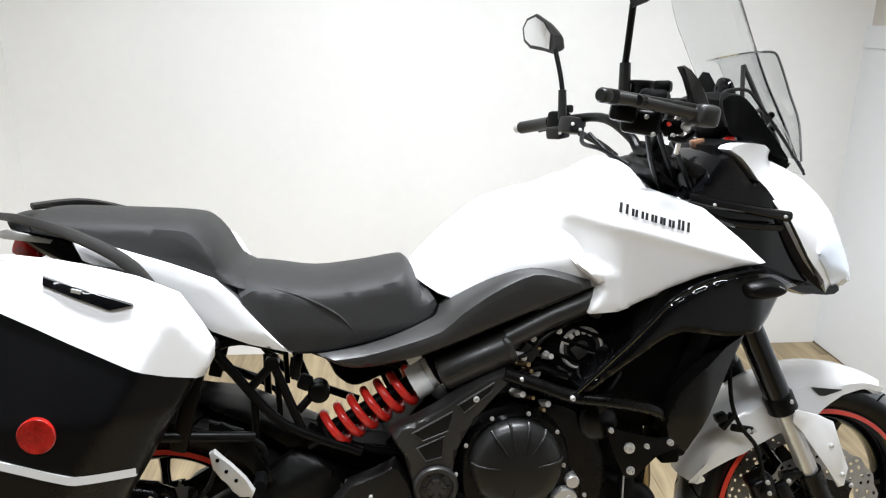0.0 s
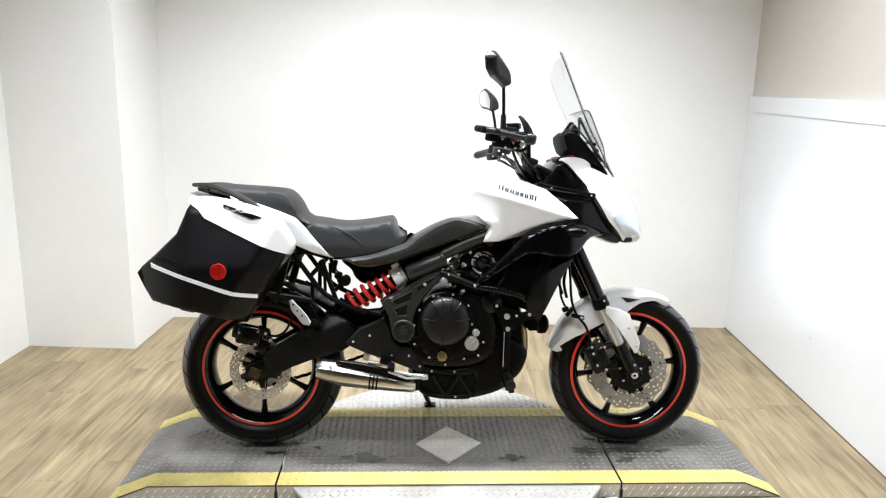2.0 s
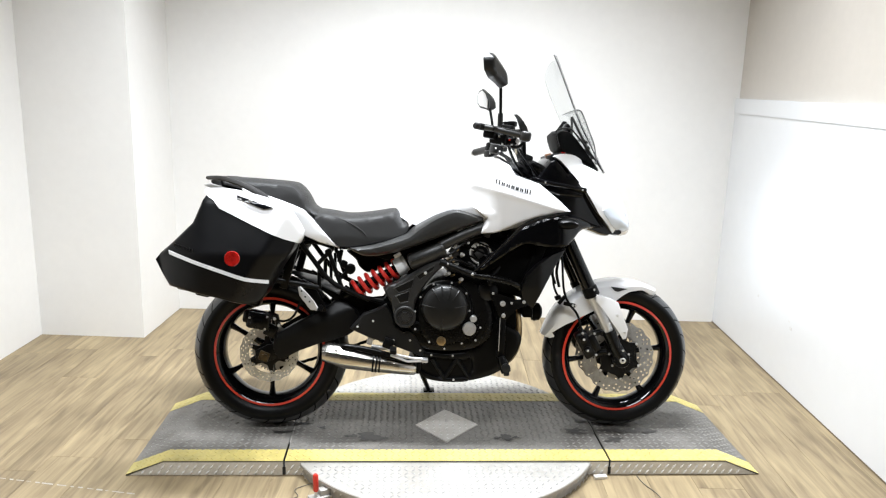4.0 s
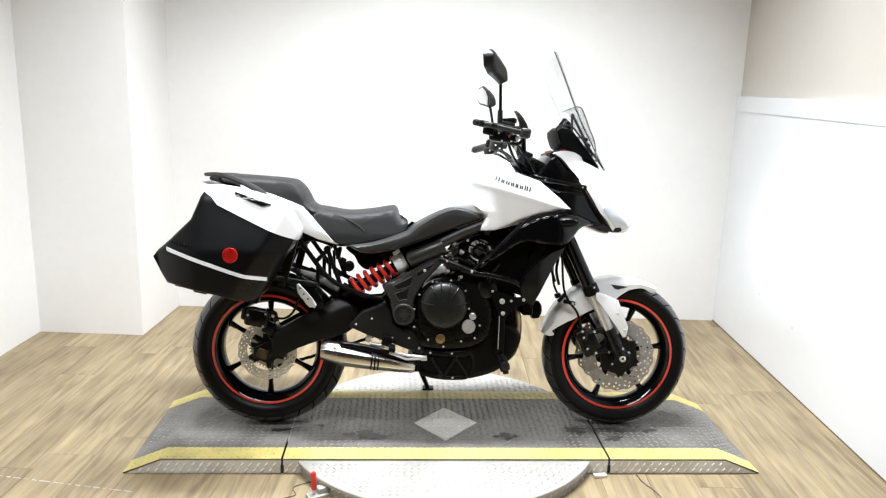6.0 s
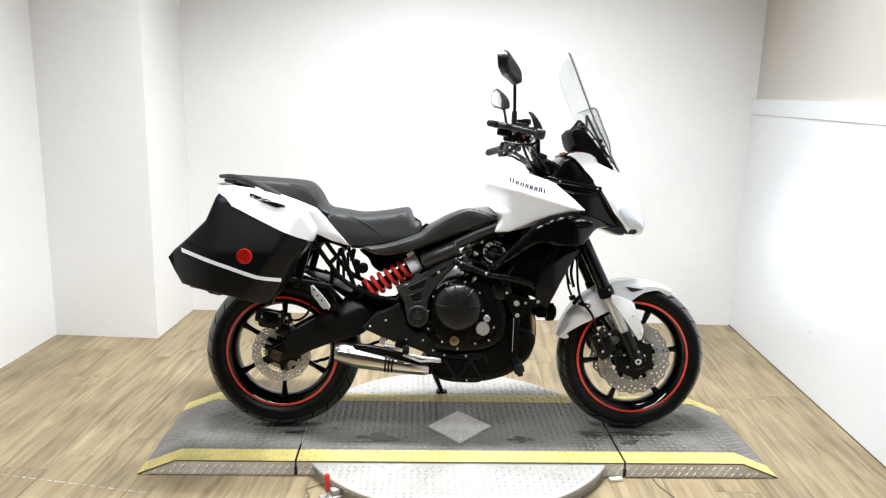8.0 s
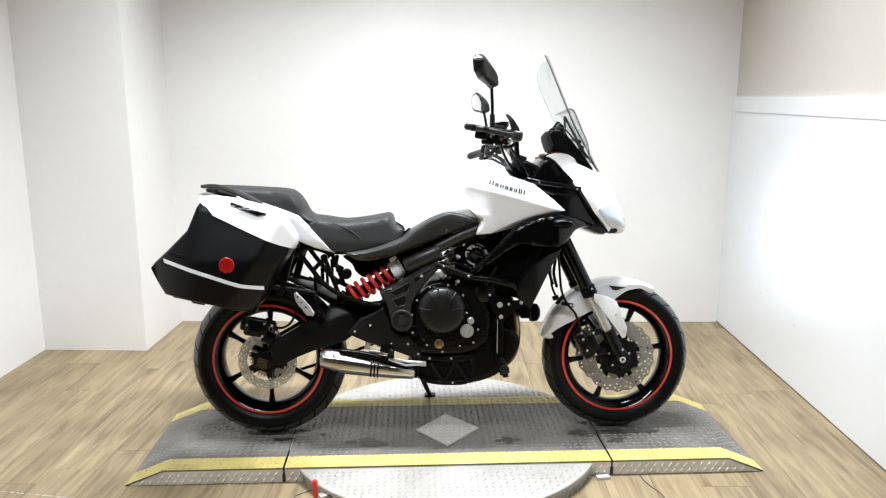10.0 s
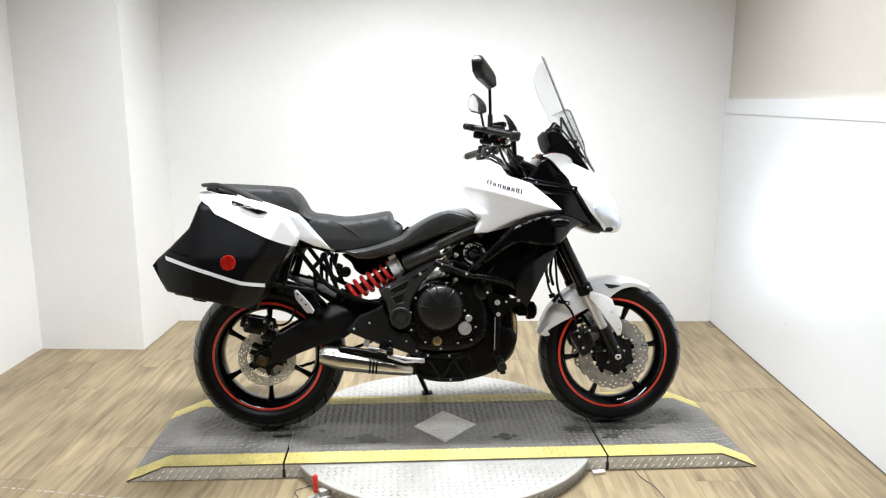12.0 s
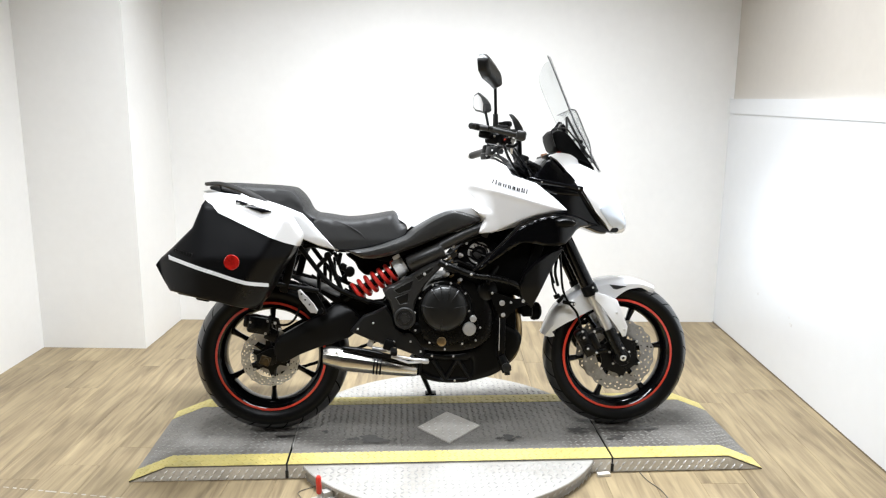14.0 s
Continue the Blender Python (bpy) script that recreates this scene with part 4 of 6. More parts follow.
# added bright bits that stand in for glints on the engine top
for ux, uz, ur, uh in ((0.004, 0.662, 0.008, 0.02), (0.020, 0.655, 0.005, 0.03), (0.054, 0.640, 0.008, 0.02), (0.046, 0.628, 0.005, 0.02), (0.010, 0.722, 0.006, 0.03), (0.020, 0.708, 0.005, 0.02), (0.058, 0.735, 0.007, 0.02), (0.035, 0.752, 0.004, 0.02)):
    bp("glint_bit", lambda bm: lathe(bm, [(ur, -0.03), (ur, uh * 0.3), (ur * 0.8, uh * 0.4), (ur * 0.75, uh), (ur * 0.3, uh)], (ux, -0.160, uz), (0.2, -1, 0.25), 14), M_BOLT if ur > 0.006 else M_BRONZE, "small bright metal bit put in for a glint", engine)
bp("hose", lambda bm: (tube(bm, [(-0.02, -0.165, 0.735), (0.02, -0.170, 0.745), (0.05, -0.168, 0.775), (0.10, -0.160, 0.80)], 0.0045, 8, 4), tube(bm, [(0.0, -0.168, 0.70), (0.04, -0.172, 0.715), (0.075, -0.165, 0.70), (0.10, -0.16, 0.69)], 0.006, 8, 4)), M_CAST, "black rubber hoses", engine)
THROTTLE = (0.130, -0.135, 0.745)


def throttle(bm):
    lathe(bm, [(0.046, 0), (0.046, 0.012), (0.040, 0.018), (0.030, 0.018), (0.028, 0.008), (0.016, 0.008), (0.014, 0.020), (0.0, 0.021)], THROTTLE, n=32)


bp("throttle_pulley", throttle, M_RAIL, "dark grey pulley", engine)
# highlight round the pulley, put in as a thin bright ring
bp("pulley_highlight", lambda bm: lathe(bm, [(0.044, 0.017), (0.041, 0.020), (0.037, 0.018)], THROTTLE, n=40, ring=True), M_DISC, "", engine)
rnd = random.Random(4)
for k in range(5):
    a = radians(60 + 24 * k)
    bp("pulley_web", lambda bm: box(bm, (THROTTLE[0] + 0.034 * math.cos(a), THROTTLE[1] - 0.018, THROTTLE[2] + 0.034 * math.sin(a)), (0.012, 0.006, 0.009), (0, -math.degrees(a), 0), 0.002), M_DISC, "", engine)
for px, pz in ((0.03, 0.772), (0.055, 0.742), (0.012, 0.735), (0.045, 0.80), (0.08, 0.785)):
    bolt("bolt", (px, -0.165, pz), 0.007, engine)


def clutter(bm):
    for k in range(16):
        x, z = rnd.uniform(-0.02, 0.22), rnd.uniform(0.67, 0.83)
        y = rnd.uniform(-0.15, -0.10)
        box(bm, (x, y, z), (rnd.uniform(0.015, 0.045), 0.03, rnd.uniform(0.012, 0.035)), (0, rnd.uniform(-40, 40), 0), 0.004)
    for k in range(4):
        x, z = rnd.uniform(-0.02, 0.12), rnd.uniform(0.70, 0.82)
        tube(bm, [(x, -0.14, z), (x + 0.04, -0.155, z + rnd.uniform(-0.03, 0.03)), (x + 0.10, -0.14, z + rnd.uniform(-0.02, 0.05)), (x + 0.15, -0.12, z + rnd.uniform(0, 0.05))], rnd.uniform(0.003, 0.006), 8, 4)


tagged(bp("wiring", clutter, M_RAIL, "black throttle linkage, hoses and wiring", engine), kind="stuff")
for cx0, cy0, cz0, turn in ((0.0, -0.165, 0.742, 15), (0.032, -0.165, 0.705, 15), (0.048, -0.155, 0.815, 30)):
    bp("cable_clamp", lambda bm: box(bm, (cx0, cy0, cz0), (0.026, 0.01, 0.012), (0, turn, 0), 0.003), M_DISC, "", engine)


def headers(bm):
    for y in (-0.06, 0.06):
        tube(bm, [(0.235, y, 0.60), (0.276, y * 1.1, 0.54), (0.296, y * 1.2, 0.45), (0.290, y * 1.2, 0.36), (0.255, y, 0.30), (0.18, y * 0.6, 0.275), (0.0, y * 0.5, 0.27)], 0.0195, 14, 6)


# added dark plate that blackens the open gap behind the strap
bp("dark_filler", lambda bm: plate(bm, [(0.10, 0.36), (0.20, 0.34), (0.275, 0.38), (0.285, 0.47), (0.275, 0.57), (0.20, 0.63), (0.12, 0.62)], -0.125, -0.105, 0.004), M_DARK, "", engine)
bp("exhaust_header", headers, M_BRONZE, "heat-tanned exhaust header pipes", engine)

# belly pan
belly = bp("belly_pan", lambda bm: pillow(bm, [(0.065, 0.228), (0.15, 0.240), (0.225, 0.272), (0.285, 0.34), (0.306, 0.40), (0.285, 0.435), (0.235, 0.465), (0.165, 0.492), (0.135, 0.485), (0.148, 0.43), (0.125, 0.385), (0.06, 0.355), (0.05, 0.345), (0.10, 0.315), (0.10, 0.27)], -0.150, -0.125, 0.02, 0.012, smooth=3), M_MATT, "matt black belly pan under the engine")
bp("belly_centre", lambda bm: pillow(bm, [(-0.125, 0.355), (-0.105, 0.262), (-0.07, 0.238), (0.0, 0.226), (0.10, 0.228), (0.12, 0.30), (0.10, 0.352), (0.02, 0.346), (-0.05, 0.350)], -0.140, -0.12, 0.02, 0.012, smooth=3), M_MATT, "", belly)
for rl in ([(-0.105, 0.262), (-0.07, 0.238), (0.0, 0.226), (0.09, 0.228), (0.09, 0.250), (0.0, 0.248), (-0.06, 0.260), (-0.10, 0.284)], [(-0.13, 0.338), (-0.06, 0.325), (0.02, 0.318), (0.10, 0.318), (0.10, 0.352), (0.02, 0.346), (-0.05, 0.350), (-0.12, 0.362)]):
    bp("rail", lambda bm: pillow(bm, rl, -0.152, -0.135, 0.010, 0.012, smooth=3), M_MATT, "", belly)
for a, b in (((-0.105, 0.27), (-0.105, 0.345)), ((-0.05, 0.32), (0.0, 0.242)), ((0.0, 0.245), (0.05, 0.325)), ((0.045, 0.325), (0.10, 0.242))):
    bp("strut", lambda bm: tube(bm, [(a[0], -0.145, a[1]), (b[0], -0.145, b[1])], 0.009, 8), M_MATT, "", belly)
bp("sump", lambda bm: box(bm, (0.03, 0, 0.30), (0.20, 0.18, 0.12), (0, 0, 0), 0.02), M_DARK, "", engine)
for bx, bz in ((0.035, 0.238), (0.03, 0.335), (-0.055, 0.337), (0.118, 0.405), (0.145, 0.455)):
    bolt("bolt", (bx, -0.150, bz), 0.005, belly)
bp("belly_side", lambda bm: flip(pillow(bm, [(-0.10, 0.26), (0.0, 0.228), (0.15, 0.240), (0.225, 0.272), (0.285, 0.34), (0.306, 0.40), (0.235, 0.465), (0.165, 0.492), (0.10, 0.36), (-0.10, 0.36)], -0.150, -0.125, 0.02, 0.02, smooth=3)), M_MATT, "", belly)

# crash bar and its mounts
guard = bp("crash_bar", lambda bm: tube(bm, [(-0.03, -0.185, 0.712), (0.03, -0.19, 0.690), (0.10, -0.195, 0.664), (0.17, -0.205, 0.655), (0.26, -0.20, 0.632), (0.30, -0.18, 0.60)], 0.013, 14, 5), M_CAST, "satin black tubular crash bar")
bp("mount_plate", lambda bm: plate(bm, [(0.165, 0.602), (0.272, 0.566), (0.325, 0.575), (0.325, 0.548), (0.272, 0.532), (0.232, 0.490), (0.210, 0.490), (0.185, 0.545)], -0.196, -0.188, 0.002), M_MATT, "", guard)
for bx, bz, br in ((0.217, 0.553, 0.013), (0.221, 0.506, 0.010), (0.252, 0.555, 0.006), (0.30, 0.560, 0.008), (0.178, 0.592, 0.006), (0.0, 0.705, 0.005), (0.095, 0.668, 0.006)):
    bolt("bolt", (bx, -0.196 if br != 0.006 or bz < 0.65 else -0.212, bz), br, guard, h=0.009)
bp("strap", lambda bm: box(bm, (0.216, -0.185, 0.42), (0.030, 0.02, 0.17), (0, 1, 0), 0.005), M_MATT, "", guard)
bp("strap_edge", lambda bm: box(bm, (0.207, -0.192, 0.43), (0.0025, 0.012, 0.13), (0, 1, 0), 0.0008), M_DISC, "", guard)
bp("slider", lambda bm: tube(bm, [(0.214, -0.20, 0.345), (0.226, -0.205, 0.315), (0.236, -0.208, 0.285)], [0.014, 0.020, 0.020], 14), M_MATT, "", guard)
bp("slider_cap", lambda bm: (lathe(bm, [(0.018, 0), (0.018, 0.006), (0.010, 0.010), (0, 0.010)], (0.232, -0.222, 0.305), n=16), tube(bm, [(0.236, -0.208, 0.288), (0.238, -0.209, 0.272)], 0.012, 10)), M_GREY, "dark slider end", guard)

# frame, subframe
frame_bars = bp("frame_tube", lambda bm: tube(bm, [(-0.02, -0.165, 0.775), (0.06, -0.17, 0.815), (0.138, -0.17, 0.848), (0.25, -0.12, 0.91), (0.38, -0.06, 0.98)], 0.021, 16, 5), M_COVER, "black steel frame tube")
bp("frame_tube", lambda bm: tube(bm, [(-0.02, 0.165, 0.775), (0.138, 0.17, 0.848), (0.38, 0.06, 0.98)], 0.021, 16, 5), M_MATT, "black steel frame tube")
bp("lower_tube", lambda bm: tube(bm, [(0.0, -0.16, 0.775), (0.07, -0.165, 0.797), (0.13, -0.165, 0.812)], 0.006, 8), M_MATT)
TR = [([(-0.578, 0.785), (-0.507, 0.689), (-0.468, 0.640), (-0.416, 0.602), (-0.300, 0.552)], 0.0095, 0.140), ([(-0.462, 0.735), (-0.507, 0.687)], 0.0085, 0.135), ([(-0.458, 0.729), (-0.410, 0.600)], 0.0088, 0.135), ([(-0.457, 0.712), (-0.454, 0.614)], 0.006, 0.100), ([(-0.499, 0.675), (-0.499, 0.560)], 0.008, 0.120), ([(-0.560, 0.630), (-0.490, 0.585), (-0.480, 0.560)], 0.006, 0.150), ([(-0.590, 0.760), (-0.520, 0.775), (-0.440, 0.752)], 0.008, 0.110)]
for run, r, y in TR:
    for s in (-1, 1):
        bp("subframe_bar", lambda bm: tube(bm, [(x, s * y, z) for x, z in run], r, 10, 4 if len(run) > 2 else 0), M_MATT, "black subframe tube" if s < 0 else "")
bp("lug", lambda bm: lathe(bm, [(0.013, -0.02), (0.0135, 0.010), (0.010, 0.014), (0, 0.014)], (-0.462, -0.135, 0.738), n=18), M_MATT)
bp("rubber_stop", lambda bm: (lathe(bm, [(0.019, -0.02), (0.021, 0.014), (0.017, 0.018), (0.012, 0.019), (0, 0.019)], (-0.378, -0.115, 0.672), n=22), tube(bm, [(-0.385, -0.10, 0.665), (-0.42, -0.11, 0.63)], 0.008, 8)), M_MATT, "round black rubber stop")
bp("latch_box", lambda bm: (box(bm, (-0.418, -0.115, 0.722), (0.016, 0.02, 0.05), (0, 12, 0), 0.004), box(bm, (-0.404, -0.115, 0.690), (0.026, 0.026, 0.028), (0, 25, 0), 0.006), tube(bm, [(-0.425, -0.118, 0.742), (-0.428, -0.12, 0.715), (-0.418, -0.12, 0.698)], 0.004, 8, 3)), M_MATT, "black seat latch")
bp("tail_underside", lambda bm: plate(bm, [(-0.66, 0.86), (-0.60, 0.795), (-0.50, 0.765), (-0.42, 0.748), (-0.36, 0.745), (-0.36, 0.775), (-0.50, 0.80)], -0.11, 0.11, 0.004), M_DARK)
bp("inner_fender", lambda bm: pillow(bm, [(-0.40, 0.735), (-0.31, 0.735), (-0.22, 0.750), (-0.17, 0.715), (-0.20, 0.690), (-0.30, 0.645), (-0.345, 0.665), (-0.365, 0.700)], -0.05, 0.0, 0.02, 0.02, both=True), M_DARK, "black inner rear mudguard")
bp("frame_cover", lambda bm: plate(bm, [(-0.34, 0.735), (-0.20, 0.700), (-0.08, 0.720), (0.05, 0.775), (0.14, 0.83), (0.14, 0.868), (0.0, 0.83), (-0.15, 0.785), (-0.30, 0.755)], -0.112, -0.06, 0.004), M_DARK, "black cover below the tank")
bp("pivot_casting", lambda bm: plate(bm, [(-0.345, 0.53), (-0.25, 0.528), (-0.205, 0.59), (-0.16, 0.64), (-0.11, 0.60), (-0.11, 0.44), (-0.20, 0.40), (-0.33, 0.46)], -0.075, 0.075, 0.008), M_DARK, "black swingarm pivot casting")
bp("rear_hugger", lambda bm: pillow(bm, [(-0.72, 0.645), (-0.634, 0.648), (-0.528, 0.624), (-0.432, 0.577), (-0.350, 0.535), (-0.352, 0.470), (-0.395, 0.46), (-0.43, 0.525), (-0.52, 0.590), (-0.62, 0.638)], -0.088, 0.0, 0.012, 0.014, both=True, smooth=1), M_MATT, "black hugger over the rear tyre")
bp("tail_mudguard", lambda bm: pillow(bm, [(-0.70, 0.74), (-0.62, 0.77), (-0.56, 0.775), (-0.55, 0.745), (-0.62, 0.72), (-0.70, 0.68), (-0.76, 0.67), (-0.78, 0.69)], -0.09, 0.0, 0.02, 0.02, both=True), M_DARK, "black under-tail mudguard")

PEG = [(-0.566, 0.612), (-0.557, 0.617), (-0.530, 0.588), (-0.506, 0.560), (-0.491, 0.537), (-0.497, 0.523), (-0.508, 0.531), (-0.519, 0.527), (-0.526, 0.541), (-0.537, 0.551), (-0.545, 0.566), (-0.561, 0.582)]
peg = bp("passenger_peg", lambda bm: plate(bm, PEG, -0.242, -0.228, 0.003), M_DISC, "folded aluminium passenger footpeg")
for px, pz in ((-0.552, 0.600), (-0.538, 0.578), (-0.522, 0.560)):
    bp("peg_hole", lambda bm: lathe(bm, [(0.0035, 0), (0.0035, 0.002), (0, 0.002)], (px, -0.2415, pz), n=10), M_DARK, "", peg)
bp("peg_bracket", lambda bm: (tube(bm, [(-0.49, -0.14, 0.52), (-0.485, -0.22, 0.532)], 0.012), plate(bm, [(-0.58, 0.635), (-0.52, 0.615), (-0.48, 0.545), (-0.465, 0.51), (-0.49, 0.505), (-0.53, 0.57), (-0.58, 0.605)], -0.155, -0.14, 0.003)), M_MATT, "black footpeg hanger")


# shock absorber
S0, S1 = Vector((-0.352, -0.105, 0.590)), Vector((-0.200, -0.105, 0.675))
SD = (S1 - S0).normalized()
shock = bp("shock_absorber", lambda bm: tube(bm, [S0 - SD * 0.06, S1 + SD * 0.03], 0.016, 14), M_MATT, "black shock absorber rod")


def coil(bm):
    u = SD.orthogonal().normalized()
    v = SD.cross(u)
    pts = []
    turns, ln = 6.2, (S1 - S0).length + 0.012
    for k in range(int(turns * 22) + 1):
        a = 2 * math.pi * k / 22
        pts.append(S0 - SD * 0.006 + SD * (ln * k / (turns * 22)) + 0.0345 * (math.cos(a) * u + math.sin(a) * v))
    tube(bm, pts, 0.0084, 10)


bp("shock_linkage", lambda bm: (plate(bm, [(-0.42, 0.585), (-0.32, 0.545), (-0.20, 0.535), (-0.19, 0.51), (-0.30, 0.495), (-0.42, 0.52)], -0.09, -0.02, 0.006), tube(bm, [(-0.40, -0.11, 0.60), (-0.31, -0.115, 0.555), (-0.22, -0.12, 0.535)], 0.008, 8, 3)), M_DARK, "black linkage under the spring", shock)
bp("spring", coil, M_RED, "bright red coil spring", shock)
bp("spring_seat", lambda bm: lathe(bm, [(0.036, -0.012), (0.040, -0.006), (0.036, 0.0), (0.02, 0.0)], S0 - SD * 0.006, SD, 28), M_MATT, "", shock)
bp("preload_collar", lambda bm: (lathe(bm, [(0.02, 0.0), (0.038, 0.0), (0.0385, 0.004), (0.0385, 0.030), (0.036, 0.034), (0.033, 0.035), (0.033, 0.046), (0.02, 0.046)], S1 + SD * 0.002, SD, 40), box(bm, S1 + SD * 0.02 + Vector((-0.012, -0.012, 0.044)), (0.03, 0.012, 0.016), (0, -30, 0), 0.003)), M_STRIP, "silver preload adjuster collar", shock)
bp("shock_top", lambda bm: lathe(bm, [(0.02, 0.0), (0.033, 0.002), (0.036, 0.02), (0.030, 0.04), (0.02, 0.045)], S1 + SD * 0.048, SD, 28), M_DARK, "", shock)
C0, C1 = Vector((-0.148, -0.145, 0.702)), Vector((-0.010, -0.155, 0.762))
CD = (C1 - C0).normalized()
CLN = (C1 - C0).length
bp("shock_cover", lambda bm: (lathe(bm, [(0.024, 0), (0.031, 0.004), (0.034, 0.012), (0.034, CLN - 0.01), (0.031, CLN - 0.002), (0.024, CLN)], C0, CD, 28), box(bm, (C0 + C1) / 2 + Vector((0, -0.033, 0.004)), (CLN * 0.86, 0.006, 0.004), (0, -math.degrees(math.atan2(CD.z, CD.x)), 0), 0.001)), M_COVER, "dark grey cylindrical cover")
bp("cover_cap", lambda bm: lathe(bm, [(0.022, -0.002), (0.0355, -0.002), (0.0365, 0.002), (0.0365, 0.009), (0.035, 0.012), (0.022, 0.012)], C1 - CD * 0.012, CD, 28), M_COVER)

# side covers and rider foot controls
SIDE = [(-0.249, 0.605), (-0.20, 0.630), (-0.146, 0.658), (-0.081, 0.699), (-0.028, 0.719), (-0.006, 0.705), (-0.052, 0.656), (-0.094, 0.604), (-0.114, 0.565), (-0.125, 0.520), (-0.122, 0.475), (-0.138, 0.452), (-0.170, 0.447), (-0.198, 0.470), (-0.212, 0.515), (-0.222, 0.555)]
for s in (-1, 1):
    def shell(bm):
        pillow(bm, SIDE, -0.190, -0.155, 0.010, 0.012, smooth=2)
        if s > 0:
            flip(bm)
    sc = bp("pivot_cover", shell, M_COVER, "dark grey plastic frame cover")
    if s < 0:
        # pockets are flat darker plates, the recess shade put into their colour
        for line in ([(-0.206, 0.606), (-0.130, 0.645), (-0.138, 0.607), (-0.186, 0.590)], [(-0.198, 0.576), (-0.146, 0.597), (-0.150, 0.556), (-0.181, 0.549)], [(-0.120, 0.657), (-0.050, 0.698), (-0.056, 0.680), (-0.107, 0.641)]):
            pocket_shade = bp("pocket_shade", lambda bm: plate(bm, line, -0.1915, -0.188, 0.001), M_SWING, "", sc)
            bp("pocket_rim", lambda bm: tube(bm, [(x, -0.1915, z) for x, z in line + line[:1]], 0.0022, 6), M_COVER, "", pocket_shade)
        bp("pivot_boss", lambda bm: lathe(bm, [(0.043, -0.01), (0.043, 0.006), (0.040, 0.010), (0.033, 0.010), (0.031, 0.004), (0.020, 0.005), (0.018, 0.010), (0.0, 0.010)], (-0.162, -0.190, 0.496), n=40), M_COVER, "round pivot cap", sc)
        for k in range(6):
            a = math.pi * k / 3
            bp("boss_rib", lambda bm: box(bm, (-0.162 + 0.019 * math.cos(a), -0.198, 0.496 + 0.019 * math.sin(a)), (0.018, 0.006, 0.004), (0, -math.degrees(a), 0), 0.001), M_GREY, "", sc)
        bolt("bolt", (-0.085, -0.193, 0.668), 0.007, sc)
bp("rear_frame_plate", lambda bm: pillow(bm, [(-0.378, 0.440), (-0.325, 0.502), (-0.270, 0.522), (-0.235, 0.540), (-0.21, 0.50), (-0.195, 0.455), (-0.165, 0.435), (-0.135, 0.445), (-0.10, 0.39), (-0.075, 0.345), (-0.085, 0.328), (-0.13, 0.345), (-0.20, 0.372), (-0.30, 0.405)], -0.172, -0.14, 0.008, 0.012, smooth=0), M_GREY, "dark footrest plate")
for bx, bz in ((-0.345, 0.452), (-0.205, 0.40), (-0.14, 0.40), (-0.235, 0.395), (-0.10, 0.36), (-0.285, 0.475)):
    bolt("bolt", (bx, -0.172, bz), 0.005, bike)
ped = bp("brake_pedal", lambda bm: (tube(bm, [(-0.235, -0.18, 0.372), (-0.19, -0.19, 0.345), (-0.135, -0.195, 0.335), (-0.085, -0.20, 0.331)], [0.007, 0.006, 0.005, 0.007], 10), tube(bm, [(-0.215, -0.19, 0.345), (-0.15, -0.195, 0.322), (-0.09, -0.20, 0.325)], 0.005, 8), box(bm, (-0.082, -0.205, 0.329), (0.024, 0.035, 0.014), (0, 0, 0), 0.003)), M_STEEL, "silver rear brake pedal")
bp("footpeg", lambda bm: (box(bm, (-0.205, -0.225, 0.372), (0.026, 0.085, 0.016), (0, 10, 0), 0.005), box(bm, (-0.225, -0.18, 0.388), (0.04, 0.02, 0.04), (0, 20, 0), 0.006)), M_MATT, "black rider footpeg")
bp("master_cylinder", lambda bm: (box(bm, (-0.295, -0.15, 0.40), (0.022, 0.022, 0.045), (0, 15, 0), 0.005), tube(bm, [(-0.29, -0.155, 0.372), (-0.21, -0.165, 0.362)], 0.008), tube(bm, [(-0.26, -0.155, 0.395), (-0.22, -0.16, 0.385)], 0.006)), M_DISC, "silver rear master cylinder")

# silencer under the engine
E0, E1 = Vector((-0.480, -0.150, 0.342)), Vector((-0.115, -0.140, 0.283))


def silencer(bm):
    d = (E1 - E0)
    rows = []
    for f, hh, ww, dz in ((0.0, 0.020, 0.028, -0.004), (0.0, 0.034, 0.042, 0.0), (0.06, 0.041, 0.048, 0.002), (0.19, 0.046, 0.052, 0.0), (0.20, 0.0475, 0.053, 0.0), (0.52, 0.042, 0.050, 0), (0.80, 0.036, 0.046, 0), (0.97, 0.030, 0.040, 0.0), (1.0, 0.024, 0.030, 0.0)):
        c = E0 + d * f + Vector((0, 0, dz))
        ring = []
        for k in range(8):
            for da in (-3, 3):
                a = radians(45 * k + 22.5 + da)
                ring.append(bm.verts.new(c + Vector((0, ww * math.cos(a), hh * math.sin(a)))))
        rows.append(ring)
    for p, q in zip(rows, rows[1:]):
        for k in range(16):
            bm.faces.new((p[k], p[(k + 1) % 16], q[(k + 1) % 16], q[k]))
    bm.faces.new(rows[0]), bm.faces.new(rows[-1])


sil = bp("silencer", silencer, M_CHROME, "polished steel silencer under the engine")
